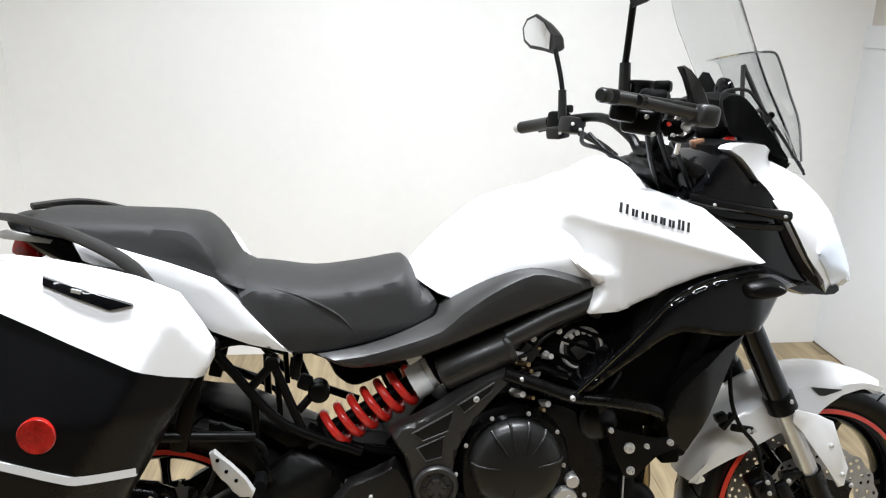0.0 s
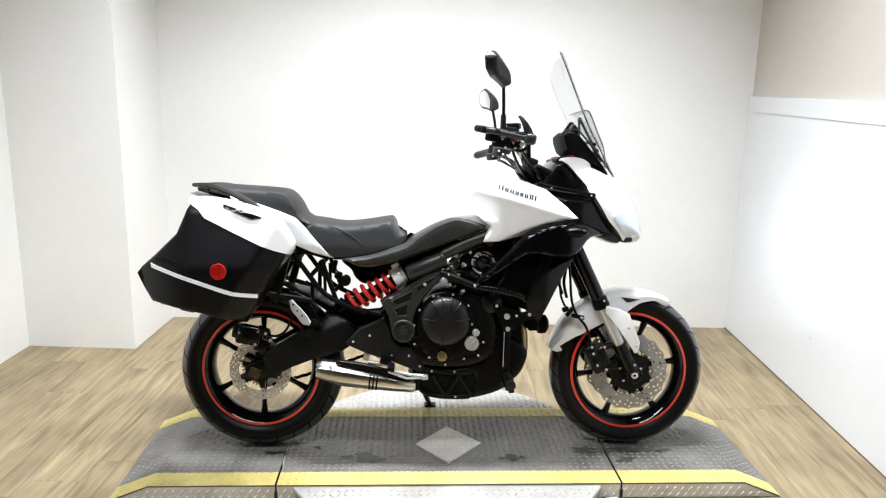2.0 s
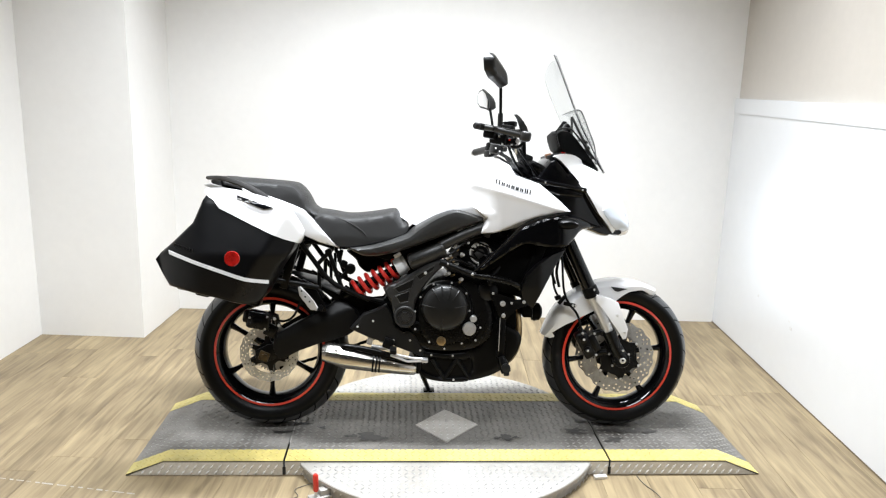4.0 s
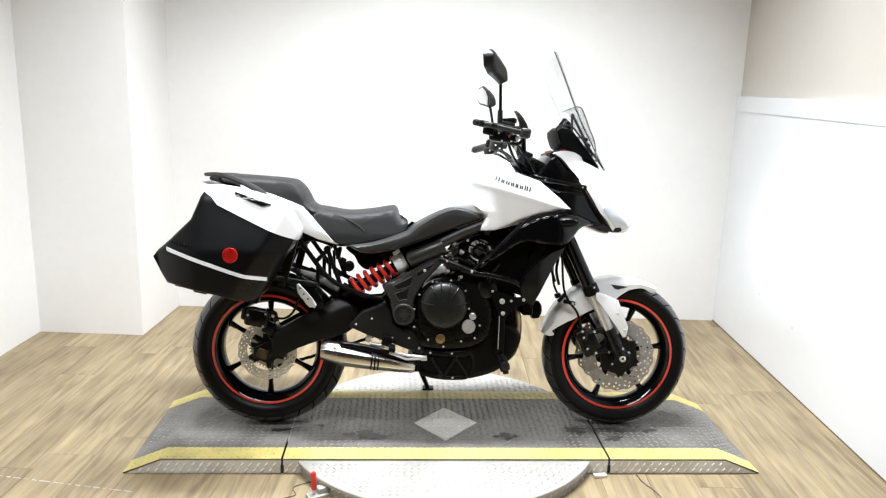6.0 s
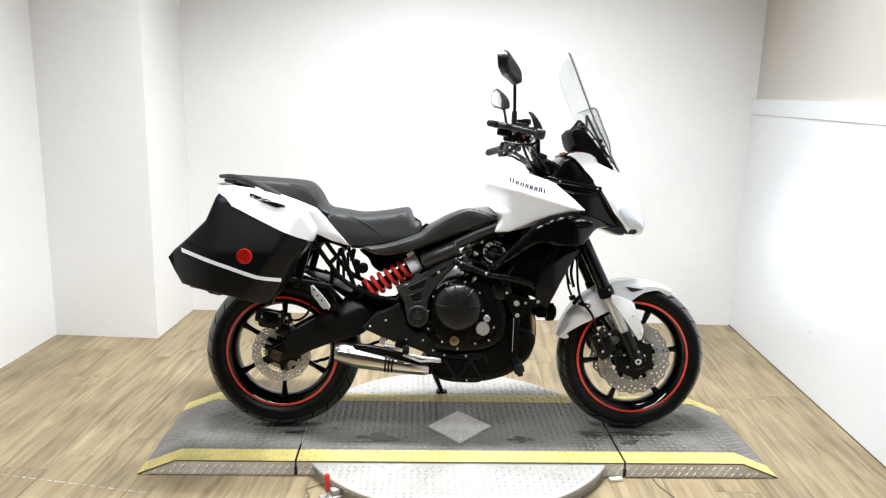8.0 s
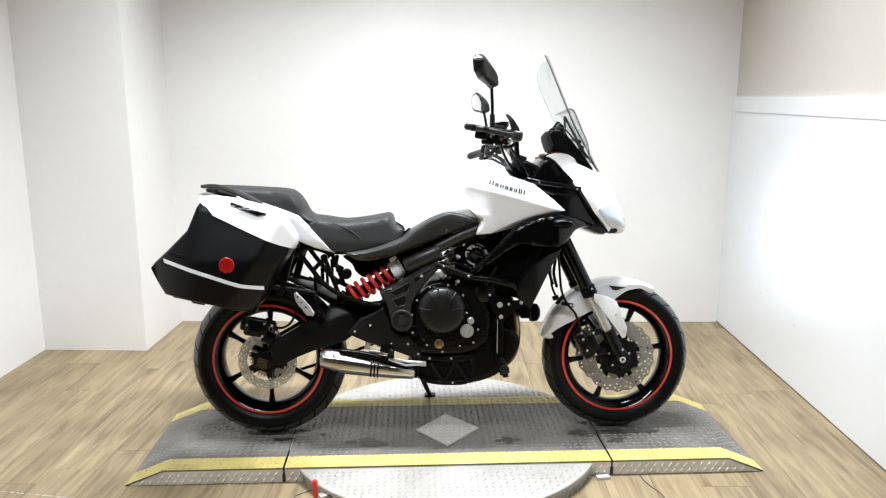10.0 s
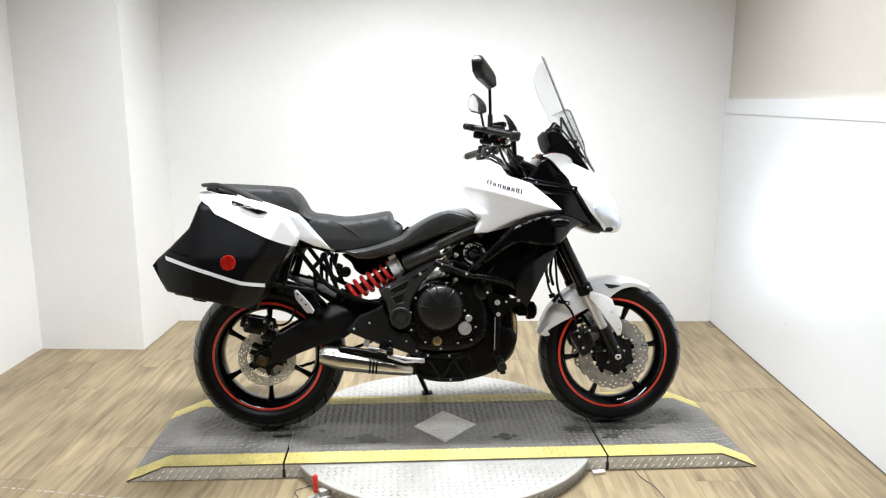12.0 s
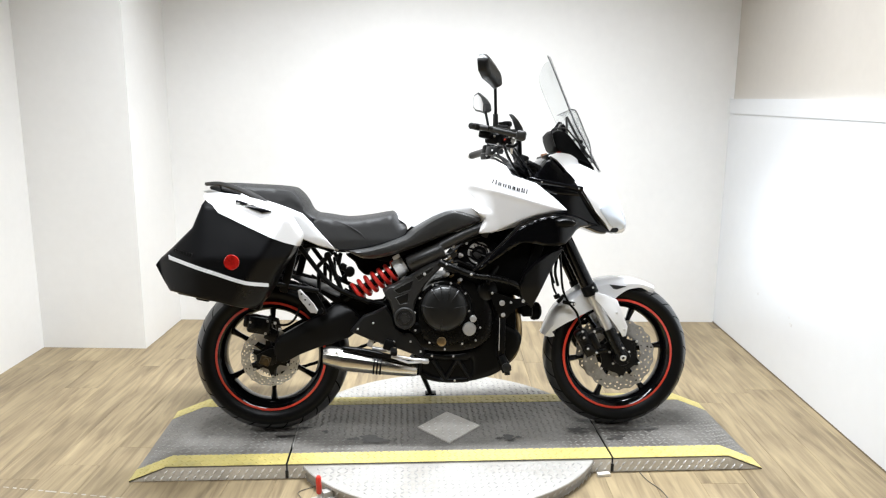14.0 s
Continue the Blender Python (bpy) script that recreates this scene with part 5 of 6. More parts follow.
for f in (0.54, 0.575, 0.61):
    def band(bm):
        c = E0 + (E1 - E0) * f
        hh, ww = 0.0420 - (f - 0.52) * 0.03, 0.0508 - (f - 0.52) * 0.02
        rows = []
        for dx, g in ((-0.0035, 0), (-0.003, 0.0025), (0.003, 0.0025), (0.0035, 0)):
            rows.append([bm.verts.new(c + Vector((dx + 0.25 * hh * math.sin(2 * math.pi * k / 28) * 0.4, (ww + g) * math.cos(2 * math.pi * k / 28), (hh + g) * math.sin(2 * math.pi * k / 28)))) for k in range(28)])
        for p, q in zip(rows, rows[1:]):
            for k in range(28):
                bm.faces.new((p[k], p[(k + 1) % 28], q[(k + 1) % 28], q[k]))
    bp("clamp_band", band, M_MATT, "black clamp band", sil)
bp("silencer_shield", lambda bm: pillow(bm, [(-0.40, 0.385), (-0.30, 0.372), (-0.20, 0.345), (-0.13, 0.322), (-0.13, 0.310), (-0.22, 0.325), (-0.32, 0.352), (-0.40, 0.368)], -0.185, -0.17, 0.006, 0.012), M_MATT, "black heat shield", sil)
bolt("bolt", (-0.425, -0.198, 0.365), 0.007, sil)

# side stand on the far side
stand = bp("side_stand", lambda bm: tube(bm, [(-0.12, 0.12, 0.30), (-0.085, 0.23, 0.18), (-0.043, 0.352, 0.058)], [0.013, 0.012, 0.010], 12, 4), M_MATT, "black side stand on the deck")
bp("stand_foot", lambda bm: box(bm, (-0.041, 0.358, 0.052), (0.05, 0.045, 0.010), (LEANING, 0, 0), 0.003), M_MATT, "", stand)
bp("centre_bracket", lambda bm: box(bm, (-0.11, 0.0, 0.27), (0.06, 0.20, 0.05), (0, 0, 0), 0.01), M_DARK)

# tank and its wings
TANK = [(-0.195, 0.895), (-0.150, 0.945), (-0.095, 0.992), (-0.045, 1.027), (0.02, 1.047), (0.09, 1.062), (0.150, 1.085), (0.205, 1.110), (0.27, 1.085), (0.32, 1.03), (0.36, 0.96), (0.34, 0.88), (0.20, 0.83), (0.10, 0.83), (0.0, 0.83), (-0.115, 0.845), (-0.165, 0.865)]
tank = bp("fuel_tank", lambda bm: pillow(bm, TANK, lambda x, z: -(0.140 + 0.045 * min(1, max(0, (x + 0.195) / 0.22)) - 0.02 * max(0, (0.93 - z) / 0.1)), 0.0, 0.16, 0.014, soft=(0, 10), both=True, smooth=2), M_WHITE, "pearl white fuel tank")
WING = [(0.10, 1.045), (0.150, 1.066), (0.199, 1.060), (0.265, 1.052), (0.354, 1.022), (0.433, 0.957), (0.480, 0.911), (0.42, 0.904), (0.345, 0.888), (0.275, 0.863), (0.21, 0.833), (0.180, 0.823), (0.118, 0.820), (0.128, 0.850), (0.143, 0.878), (0.10, 0.915), (0.06, 0.945), (0.07, 1.0)]


def wing_y(x, z):
    t = max(min(1, max(0, (x - 0.05) / 0.14)), min(1, max(0, (0.955 - z) / 0.05)))
    crease = (z - (0.985 - 0.28 * (x - 0.20)))
    base = -0.150 - 0.065 * t * t * (3 - 2 * t)
    return base + (0.35 * max(0, crease) + 0.12 * max(0, -crease) * (0.6 if x > 0.2 else 0.2)) - 0.006 * math.exp(-(crease / 0.012) ** 2)


for s in (-1, 1):
    def wing(bm):
        pillow(bm, WING, wing_y, -0.125, 0.010, 0.010, smooth=1)
        if s > 0:
            flip(bm)
    wg = bp("tank_wing", wing, M_WHITE, "pearl white pointed tank side panel", angle=60)
    if s < 0:
        glyphs = [(0.0, 0.0175), (0.0215, 0.0125), (0.0385, 0.014), (0.056, 0.0125), (0.072, 0.0115), (0.0875, 0.0125), (0.104, 0.0135), (0.121, 0.004)]

        def mark(bm):
            o, e, f = Vector((0.174, 0, 1.018)), Vector((0.956, 0, -0.29)), Vector((0.20, 0, 0.98))
            for k, (u, w) in enumerate(glyphs):
                h = 0.018 if k in (0, 6, 7) else 0.013
                for u0 in ((0.0, w - 0.0055) if w > 0.006 else (0.0,)):
                    g = [[o + e * (u * 1.13 + u0 + 0.0055 * i) + f * (h * j / 3) for i in range(2)] for j in range(4)]
                    g = [[bm.verts.new((c.x, wing_y(c.x, c.z) - 0.0045, c.z)) for c in row] for row in g]
                    for r0, r1 in zip(g, g[1:]):
                        bm.faces.new((r0[0], r0[1], r1[1], r1[0]))
            bmesh.ops.solidify(bm, geom=bm.faces[:], thickness=0.003)
        bp("lettering_bar", mark, M_INK, "row of black maker's bars", wg)
KNEE = [(-0.416, 0.762), (-0.365, 0.766), (-0.295, 0.775), (-0.225, 0.795), (-0.160, 0.818), (-0.125, 0.847), (-0.075, 0.880), (-0.030, 0.904), (0.019, 0.921), (0.065, 0.916), (0.115, 0.900), (0.150, 0.886), (0.140, 0.866), (0.09, 0.846), (-0.033, 0.800), (-0.11, 0.770), (-0.189, 0.743), (-0.25, 0.728), (-0.298, 0.722), (-0.335, 0.726), (-0.372, 0.744)]
for s in (-1, 1):
    def knee(bm):
        pillow(bm, KNEE, lambda x, z: -0.168 - 0.034 * min(1, max(0, (x + 0.42) / 0.26)), -0.10, 0.022, 0.012, smooth=2)
        if s > 0:
            flip(bm)
    bp("knee_panel", knee, M_COVER, "dark grey textured knee panel below the tank")

# seat
PILL = [(-0.888, 0.998), (-0.886, 1.014), (-0.862, 1.023), (-0.74, 1.018), (-0.62, 1.010), (-0.582, 0.997), (-0.552, 0.962), (-0.528, 0.918), (-0.500, 0.900), (-0.505, 0.880), (-0.545, 0.895), (-0.60, 0.920), (-0.69, 0.950), (-0.80, 0.978)]
RIDE = [(-0.525, 0.900), (-0.470, 0.900), (-0.385, 0.888), (-0.29, 0.897), (-0.220, 0.909), (-0.198, 0.905), (-0.172, 0.868), (-0.150, 0.838), (-0.160, 0.814), (-0.225, 0.793), (-0.295, 0.773), (-0.36, 0.764), (-0.418, 0.762), (-0.455, 0.79), (-0.50, 0.845)]
seat = bp("rider_seat", lambda bm: pillow(bm, RIDE, lambda x, z: -0.152 + 0.02 * max(0, (x + 0.3) / 0.15) + 0.16 * max(0, z - 0.80), 0.0, 0.030, 0.012, soft=(0, 6), both=True, smooth=3), M_SEAT, "black vinyl rider seat")
bp("pillion_seat", lambda bm: pillow(bm, PILL, lambda x, z: -0.135 + 0.20 * max(0, z - 0.95), 0.0, 0.026, 0.012, soft=(0, 8), both=True, smooth=3), M_SEAT, "black vinyl pillion seat", None)
# soft crease in the seat side, drawn as a thin lighter tube
bp("seat_crease", lambda bm: tube(bm, [(-0.535, -0.085, 0.892), (-0.47, -0.122, 0.880), (-0.40, -0.140, 0.862), (-0.335, -0.1480, 0.826), (-0.298, -0.1500, 0.780)], 0.0022, 8, 5), M_SEAT2, "lighter raised line for the crease in the seat side", seat)
bp("seat_seam", lambda bm: tube(bm, [(-0.15, -0.135, 0.838), (-0.165, -0.138, 0.815), (-0.225, -0.15, 0.793), (-0.295, -0.152, 0.775), (-0.36, -0.152, 0.763), (-0.418, -0.15, 0.760)], 0.003, 6, 4), M_DARK, "", seat)

# tail
TAIL = [(-0.80, 0.985), (-0.735, 0.968), (-0.675, 0.949), (-0.629, 0.933), (-0.556, 0.904), (-0.497, 0.842), (-0.440, 0.784), (-0.412, 0.758), (-0.424, 0.752), (-0.50, 0.773), (-0.568, 0.803), (-0.632, 0.862), (-0.70, 0.90), (-0.78, 0.94)]
for s in (-1, 1):
    def tail(bm):
        pillow(bm, TAIL, lambda x, z: -0.160 + 0.22 * max(0, 0.80 - z), -0.09, 0.010, 0.012, smooth=1)
        if s > 0:
            flip(bm)
    bp("tail_panel", tail, M_WHITE, "white tail side panel")

    def rail(bm):
        p = [(-0.938, s * 0.075, 1.016), (-0.87, s * 0.140, 1.016), (-0.80, s * 0.165, 0.998), (-0.735, s * 0.178, 0.970), (-0.690, s * 0.184, 0.940), (-0.655, s * 0.190, 0.898), (-0.595, s * 0.200, 0.812), (-0.572, s * 0.200, 0.784)]
        line = curve_points(p, 5)
        rows = []
        for k, c in enumerate(line):
            f = k / (len(line) - 1)
            t = (line[min(k + 1, len(line) - 1)] - line[max(k - 1, 0)]).normalized()
            out = Vector((0, s, 0.35)).normalized()
            out = (out - t * out.dot(t)).normalized()
            up = t.cross(out)
            w, d = 0.006 + 0.006 * math.sin(min(1, f * 1.6) * math.pi / 2), 0.008 + 0.003 * f
            rows.append([bm.verts.new(c + up * (w * a) + out * (d * b)) for a, b in ((-1, -0.5), (-1, 0.4), (-0.75, 0.85), (0, 1), (0.75, 0.85), (1, 0.4), (1, -0.5), (0, -0.8))])
        for a, b in zip(rows, rows[1:]):
            for k in range(8):
                bm.faces.new((a[k], a[(k + 1) % 8], b[(k + 1) % 8], b[k]))
        bm.faces.new(rows[0]), bm.faces.new(rows[-1])
    bp("grab_rail", rail, M_RAIL, "dark grey passenger grab rail")
bp("tail_end", lambda bm: pillow(bm, [(-0.935, 1.012), (-0.85, 1.008), (-0.78, 0.975), (-0.72, 0.94), (-0.70, 0.90), (-0.80, 0.90), (-0.90, 0.955)], -0.10, 0.0, 0.03, 0.02, both=True), M_MATT, "black tail section")
for s in (-1, 1):
    bp("tail_fin", lambda bm: plate(bm, [(-0.948, 0.990), (-0.915, 0.995), (-0.840, 0.975), (-0.845, 0.968), (-0.92, 0.978)], s * 0.098, s * 0.106, 0.002), M_DISC, "thin grey fin under the rail")
bp("tail_light", lambda bm: box(bm, (-0.905, 0, 0.955), (0.05, 0.12, 0.045), (0, 20, 0), 0.012), M_LENS, "red tail light")

# hard cases
BODY = [(-0.868, 0.965), (-0.83, 0.935), (-0.71, 0.88), (-0.60, 0.83), (-0.556, 0.80), (-0.575, 0.757), (-0.618, 0.695), (-0.645, 0.640), (-0.675, 0.590), (-0.700, 0.566), (-0.745, 0.566), (-0.821, 0.588), (-0.921, 0.609), (-1.006, 0.630), (-1.030, 0.674), (-1.054, 0.724), (-1.034, 0.750), (-0.987, 0.792), (-0.919, 0.859), (-0.890, 0.930)]
LID = [(-0.883, 0.970), (-0.875, 0.980), (-0.835, 0.984), (-0.765, 0.974), (-0.700, 0.959), (-0.644, 0.943), (-0.584, 0.915), (-0.552, 0.866), (-0.534, 0.833), (-0.536, 0.808), (-0.546, 0.789), (-0.595, 0.805), (-0.654, 0.831), (-0.732, 0.867), (-0.777, 0.889), (-0.824, 0.911), (-0.845, 0.938), (-0.866, 0.951)]


def case_y(x, z):
    """The case bulges in its middle and is drawn in towards its ends."""
    y = -0.424 + 0.33 * max(0, z - 0.75) + 0.25 * max(0, z - 0.93) + 2.2 * max(0, -0.86 - x) ** 2
    y += 0.16 * max(0, 0.744 - 0.285 * (x + 1.015) - z) + 0.60 * max(0, x + 0.632 - 0.621 * (z - 0.816))
    return y


for s in (-1, 1):
    def mk(fn):
        def go(bm):
            fn(bm)
            if s > 0:
                flip(bm)
        return go
    case = bp("side_case", mk(lambda bm: pillow(bm, BODY, case_y, -0.350, 0.011, 0.010, soft=(4, 20), smooth=0, deep=-0.215)), M_CASE, "satin black hard side case with a white lid", angle=50)
    bp("lid", mk(lambda bm: pillow(bm, LID, lambda x, z: case_y(x, z) - 0.005, -0.340, 0.012, 0.010, soft=(0, 10), smooth=0, deep=-0.300)), M_WHITE, "white case lid", case, 50)

    bp("inner_shell", mk(lambda bm: pillow(bm, [(-0.85, 0.945), (-0.76, 0.950), (-0.665, 0.925), (-0.625, 0.895), (-0.595, 0.845), (-0.60, 0.79), (-0.65, 0.66), (-0.72, 0.60), (-0.95, 0.64), (-1.0, 0.72), (-0.90, 0.86)], -0.315, -0.27, 0.01, 0.02, smooth=2, deep=-0.205)), M_CASE, "", case)

    def strip(bm):
        pts = [(-1.018, 0.760), (-0.95, 0.740), (-0.888, 0.719), (-0.82, 0.696), (-0.752, 0.673), (-0.703, 0.660), (-0.650, 0.651)]
        pts = [(p.x, p.y) for p in curve_points([(a, b, 0) for a, b in pts], 5)]
        up, lo = [], []
        for x, z in pts:
            y = case_y(x, z)
            edge = max(0, 1 - (x + 1.03) / 0.03)
            up.append(Vector((x, y - 0.0035 + 0.05 * edge, z + 0.0065)))
            lo.append(Vector((x, y - 0.0035 + 0.05 * edge, z - 0.0065)))
        a, b = [bm.verts.new(p) for p in up], [bm.verts.new(p) for p in lo]
        c, d = [bm.verts.new(p + Vector((0, 0.01, 0))) for p in up], [bm.verts.new(p + Vector((0, 0.01, 0))) for p in lo]
        for i in range(len(a) - 1):
            bm.faces.new((a[i], a[i + 1], b[i + 1], b[i]))
            bm.faces.new((a[i], a[i + 1], c[i + 1], c[i]))
            bm.faces.new((b[i], b[i + 1], d[i + 1], d[i]))
    bp("trim_strip", mk(strip), M_STRIP, "silver trim strip", case)
    bp("reflector", mk(lambda bm: lathe(bm, [(0.027, -0.006), (0.027, 0.003), (0.0255, 0.0045), (0.0, 0.005)], (-0.769, -0.4235, 0.738), n=36)), M_LENS, "round red reflector", case)

    def slot(bm):
        pillow(bm, [(-0.772, 0.962), (-0.628, 0.915), (-0.668, 0.908), (-0.772, 0.949)], lambda x, z: case_y(x, z) - 0.0125, -0.33, 0.002, 0.008, smooth=0)
    bp("handle_recess", mk(slot), M_GLOSS, "black recessed handle", case)
    bp("lock", mk(lambda bm: box(bm, (-0.715, case_y(-0.715, 0.937) - 0.013, 0.938), (0.014, 0.005, 0.006), (0, 16, 0), 0.001)), M_DISC, "", case)
    if s < 0:
        def case_mark(bm):
            for k in range(7):
                x = -0.972 + 0.0105 * k
                box(bm, (x, case_y(x, 0.752) - 0.001, 0.772 - 0.26 * (x + 0.94)), (0.006, 0.003, 0.011), (0, 15, 0), 0)
        bp("lettering_bar", case_mark, M_GREY, "row of faint dark grey bars", case)
    for fx, fz, fl in ((-0.955, 0.622, 0.06), (-0.895, 0.602, 0.05), (-0.73, 0.573, 0.08)):
        bp("case_foot", mk(lambda bm: box(bm, (fx, -0.30, fz), (fl, 0.07, 0.026), (0, 12, 0), 0.006)), M_MATT, "", case)
    bp("case_bracket", mk(lambda bm: (tube(bm, [(-0.56, -0.16, 0.79), (-0.60, -0.22, 0.78)], 0.012), tube(bm, [(-0.50, -0.15, 0.60), (-0.66, -0.22, 0.64)], 0.010), box(bm, (-0.60, -0.20, 0.70), (0.03, 0.02, 0.20), (0, 15, 0), 0.004))), M_MATT, "black case carrier bracket")

# radiator shrouds and fairing
SHA = [(0.625, 0.848), (0.575, 0.866), (0.52, 0.892), (0.456, 0.904), (0.39, 0.899), (0.335, 0.884), (0.277, 0.856), (0.235, 0.815), (0.192, 0.772), (0.14, 0.722), (0.095, 0.682), (0.117, 0.667), (0.165, 0.698), (0.216, 0.732), (0.26, 0.762), (0.303, 0.780), (0.384, 0.768), (0.465, 0.776), (0.513, 0.829), (0.55, 0.846)]
SHB = [(0.471, 0.770), (0.409, 0.750), (0.347, 0.712), (0.304, 0.668), (0.278, 0.612), (0.290, 0.572), (0.312, 0.548), (0.338, 0.526), (0.352, 0.56), (0.384, 0.625), (0.424, 0.697)]
for s in (-1, 1):
    def mk(fn):
        def go(bm):
            fn(bm)
            if s > 0:
                flip(bm)
        return go
    sh = bp("radiator_shroud", mk(lambda bm: pillow(bm, SHA, lambda x, z: -0.225 + 0.10 * max(0, (x - 0.45) / 0.17), -0.12, 0.014, 0.011, smooth=2)), M_GLOSS, "gloss black curved radiator shroud", angle=55)
    bp("shroud_ridge", mk(lambda bm: tube(bm, [(0.100, -0.222, 0.682), (0.192, -0.228, 0.770), (0.235, -0.229, 0.813), (0.28, -0.229, 0.857), (0.34, -0.228, 0.886), (0.40, -0.227, 0.900), (0.46, -0.224, 0.906)], 0.0035, 8, 5)), M_GLOSS, "", sh)
    bp("lower_shroud", mk(lambda bm: pillow(bm, SHB, lambda x, z: -0.214 + 0.05 * max(0, (x - 0.36) / 0.10) + 0.25 * max(0, 0.62 - z), -0.15, 0.006, 0.011, smooth=0)), M_SWING, "dark grey lower radiator shroud")
    bp("shroud_backing", mk(lambda bm: plate(bm, [(0.115, 0.665), (0.22, 0.735), (0.31, 0.785), (0.46, 0.778), (0.36, 0.66), (0.30, 0.57), (0.20, 0.60)], -0.165, -0.155, 0.002)), M_DARK, "", sh)
    sig = bp("turn_signal", mk(lambda bm: pillow(bm, [(0.413, 0.878), (0.44, 0.890), (0.478, 0.888), (0.505, 0.872), (0.494, 0.852), (0.455, 0.845), (0.420, 0.852)], lambda x, z: -0.246, -0.20, 0.018, 0.010, smooth=3)), M_MATT, "black flush turn signal")
    bp("signal_lens", mk(lambda bm: pillow(bm, [(0.455, 0.884), (0.480, 0.884), (0.500, 0.872), (0.496, 0.860), (0.478, 0.858), (0.470, 0.872)], lambda x, z: -0.2495, -0.20, 0.016, 0.008, smooth=2)), M_SILVER, "pale clear lens", sig)
bp("radiator", lambda bm: box(bm, (0.335, 0, 0.70), (0.04, 0.36, 0.26), (0, 22, 0), 0.006), M_DARK, "black radiator behind the shrouds")
bp("horn", lambda bm: (lathe(bm, [(0.035, 0), (0.038, 0.01), (0.035, 0.03), (0.02, 0.04)], (0.355, -0.06, 0.50), (1, 0, 0), 24), box(bm, (0.325, -0.10, 0.52), (0.04, 0.10, 0.06), (0, 0, 0), 0.006)), M_DARK, "black horn")

FAIR = [(0.305, 1.045), (0.345, 1.060), (0.39, 1.120), (0.425, 1.125), (0.47, 1.075), (0.53, 1.010), (0.56, 0.97), (0.60, 0.915), (0.645, 0.862), (0.70, 0.838), (0.69, 0.822), (0.64, 0.826), (0.58, 0.842), (0.53, 0.868), (0.475, 0.890), (0.43, 0.925), (0.37, 0.985)]
NOSE = [(0.411, 1.126), (0.434, 1.137), (0.492, 1.133), (0.552, 1.106), (0.632, 1.067), (0.699, 1.004), (0.736, 0.927), (0.757, 0.868), (0.755, 0.835), (0.740, 0.816), (0.705, 0.812), (0.668, 0.822), (0.635, 0.862), (0.600, 0.898), (0.561, 0.952), (0.527, 1.001), (0.481, 1.063), (0.435, 1.111)]
bp("inner_fairing", lambda bm: pillow(bm, FAIR, lambda x, z: -0.150 + 0.05 * max(0, (x - 0.5) / 0.2), 0.0, 0.02, 0.012, soft=(0, 4), both=True, smooth=2), M_GLOSS, "gloss black inner fairing")
NLINE = [(p.x, p.y) for p in curve_points([(x, z, 0) for x, z in NOSE], 2, True)][:21]


def nose_y(x, z):
    t = min(1, float(seg_dist(np.array([x]), np.array([z]), NLINE, False)[0]) / 0.13)
    return (-0.155 + 0.02 * max(0, (x - 0.6) / 0.15)) * math.sqrt(max(0, 1 - (1 - t) ** 2))


nose = bp("nose_fairing", lambda bm: pillow(bm, NOSE, lambda x, z: -0.155 + 0.02 * max(0, (x - 0.6) / 0.15), 0.0, 0.13, 0.012, soft=(3, 10), both=True, smooth=2), M_WHITE, "white pointed nose fairing")
bp("cockpit_tray", lambda bm: plate(bm, [(0.400, 1.04), (0.402, 1.132), (0.434, 1.143), (0.485, 1.139), (0.496, 1.130), (0.490, 1.04)], -0.105, 0.105, 0.004), M_MATT, "black tray below the dashboard")
for s in (-1, 1):
    def lampface(bm):
        pillow(bm, [(0.652, 0.960), (0.692, 0.940), (0.724, 0.900), (0.740, 0.868), (0.735, 0.842), (0.705, 0.828), (0.662, 0.850), (0.630, 0.885), (0.604, 0.930)], lambda x, z: nose_y(x, z) - 0.007, 0.0, 0.0015, 0.010, smooth=2)
        if s > 0:
            flip(bm)
    bp("headlight", lampface, M_HEAD, "clear headlight lens, cool daylight tint put into its colour", nose)

    def edge_fillet(bm):
        tube(bm, [(0.53, s * 0.160, 1.002), (0.552, s * 0.158, 0.968), (0.588, s * 0.152, 0.912), (0.622, s * 0.142, 0.866), (0.635, s * 0.136, 0.852)], 0.003, 8, 4)
    bp("nose_lip", edge_fillet, M_GLOSS, "", nose)

    def armbar(bm):
        tube(bm, [(0.325, s * 0.165, 1.035), (0.39, s * 0.170, 1.022), (0.46, s * 0.172, 1.010), (0.535, s * 0.165, 0.996)], [0.012, 0.010, 0.009, 0.011], 10, 4)
        tube(bm, [(0.345, s * 0.165, 1.010), (0.42, s * 0.172, 0.985), (0.52, s * 0.165, 0.975)], 0.007, 8, 4)
    bp("fairing_arm", armbar, M_GLOSS, "gloss black fairing arm")
    bolt("bolt", (0.520, s * 0.176, 0.998), 0.004, bike, axis=(0, s, 0))
    bolt("bolt", (0.372, s * 0.180, 1.024), 0.0035, bike, axis=(0, s, 0))
bp("beak", lambda bm: pillow(bm, [(0.50, 0.872), (0.58, 0.858), (0.63, 0.846), (0.676, 0.836), (0.674, 0.812), (0.63, 0.812), (0.59, 0.826), (0.54, 0.846)], lambda x, z: -0.15 + 0.10 * max(0, (x - 0.5) / 0.24), 0.0, 0.012, 0.012, both=True, smooth=2), M_GLOSS, "gloss black chin below the nose")

# dashboard and screen
def shifted(bm, dx, dy):
    bmesh.ops.translate(bm, vec=(dx, dy, 0), verts=bm.verts)


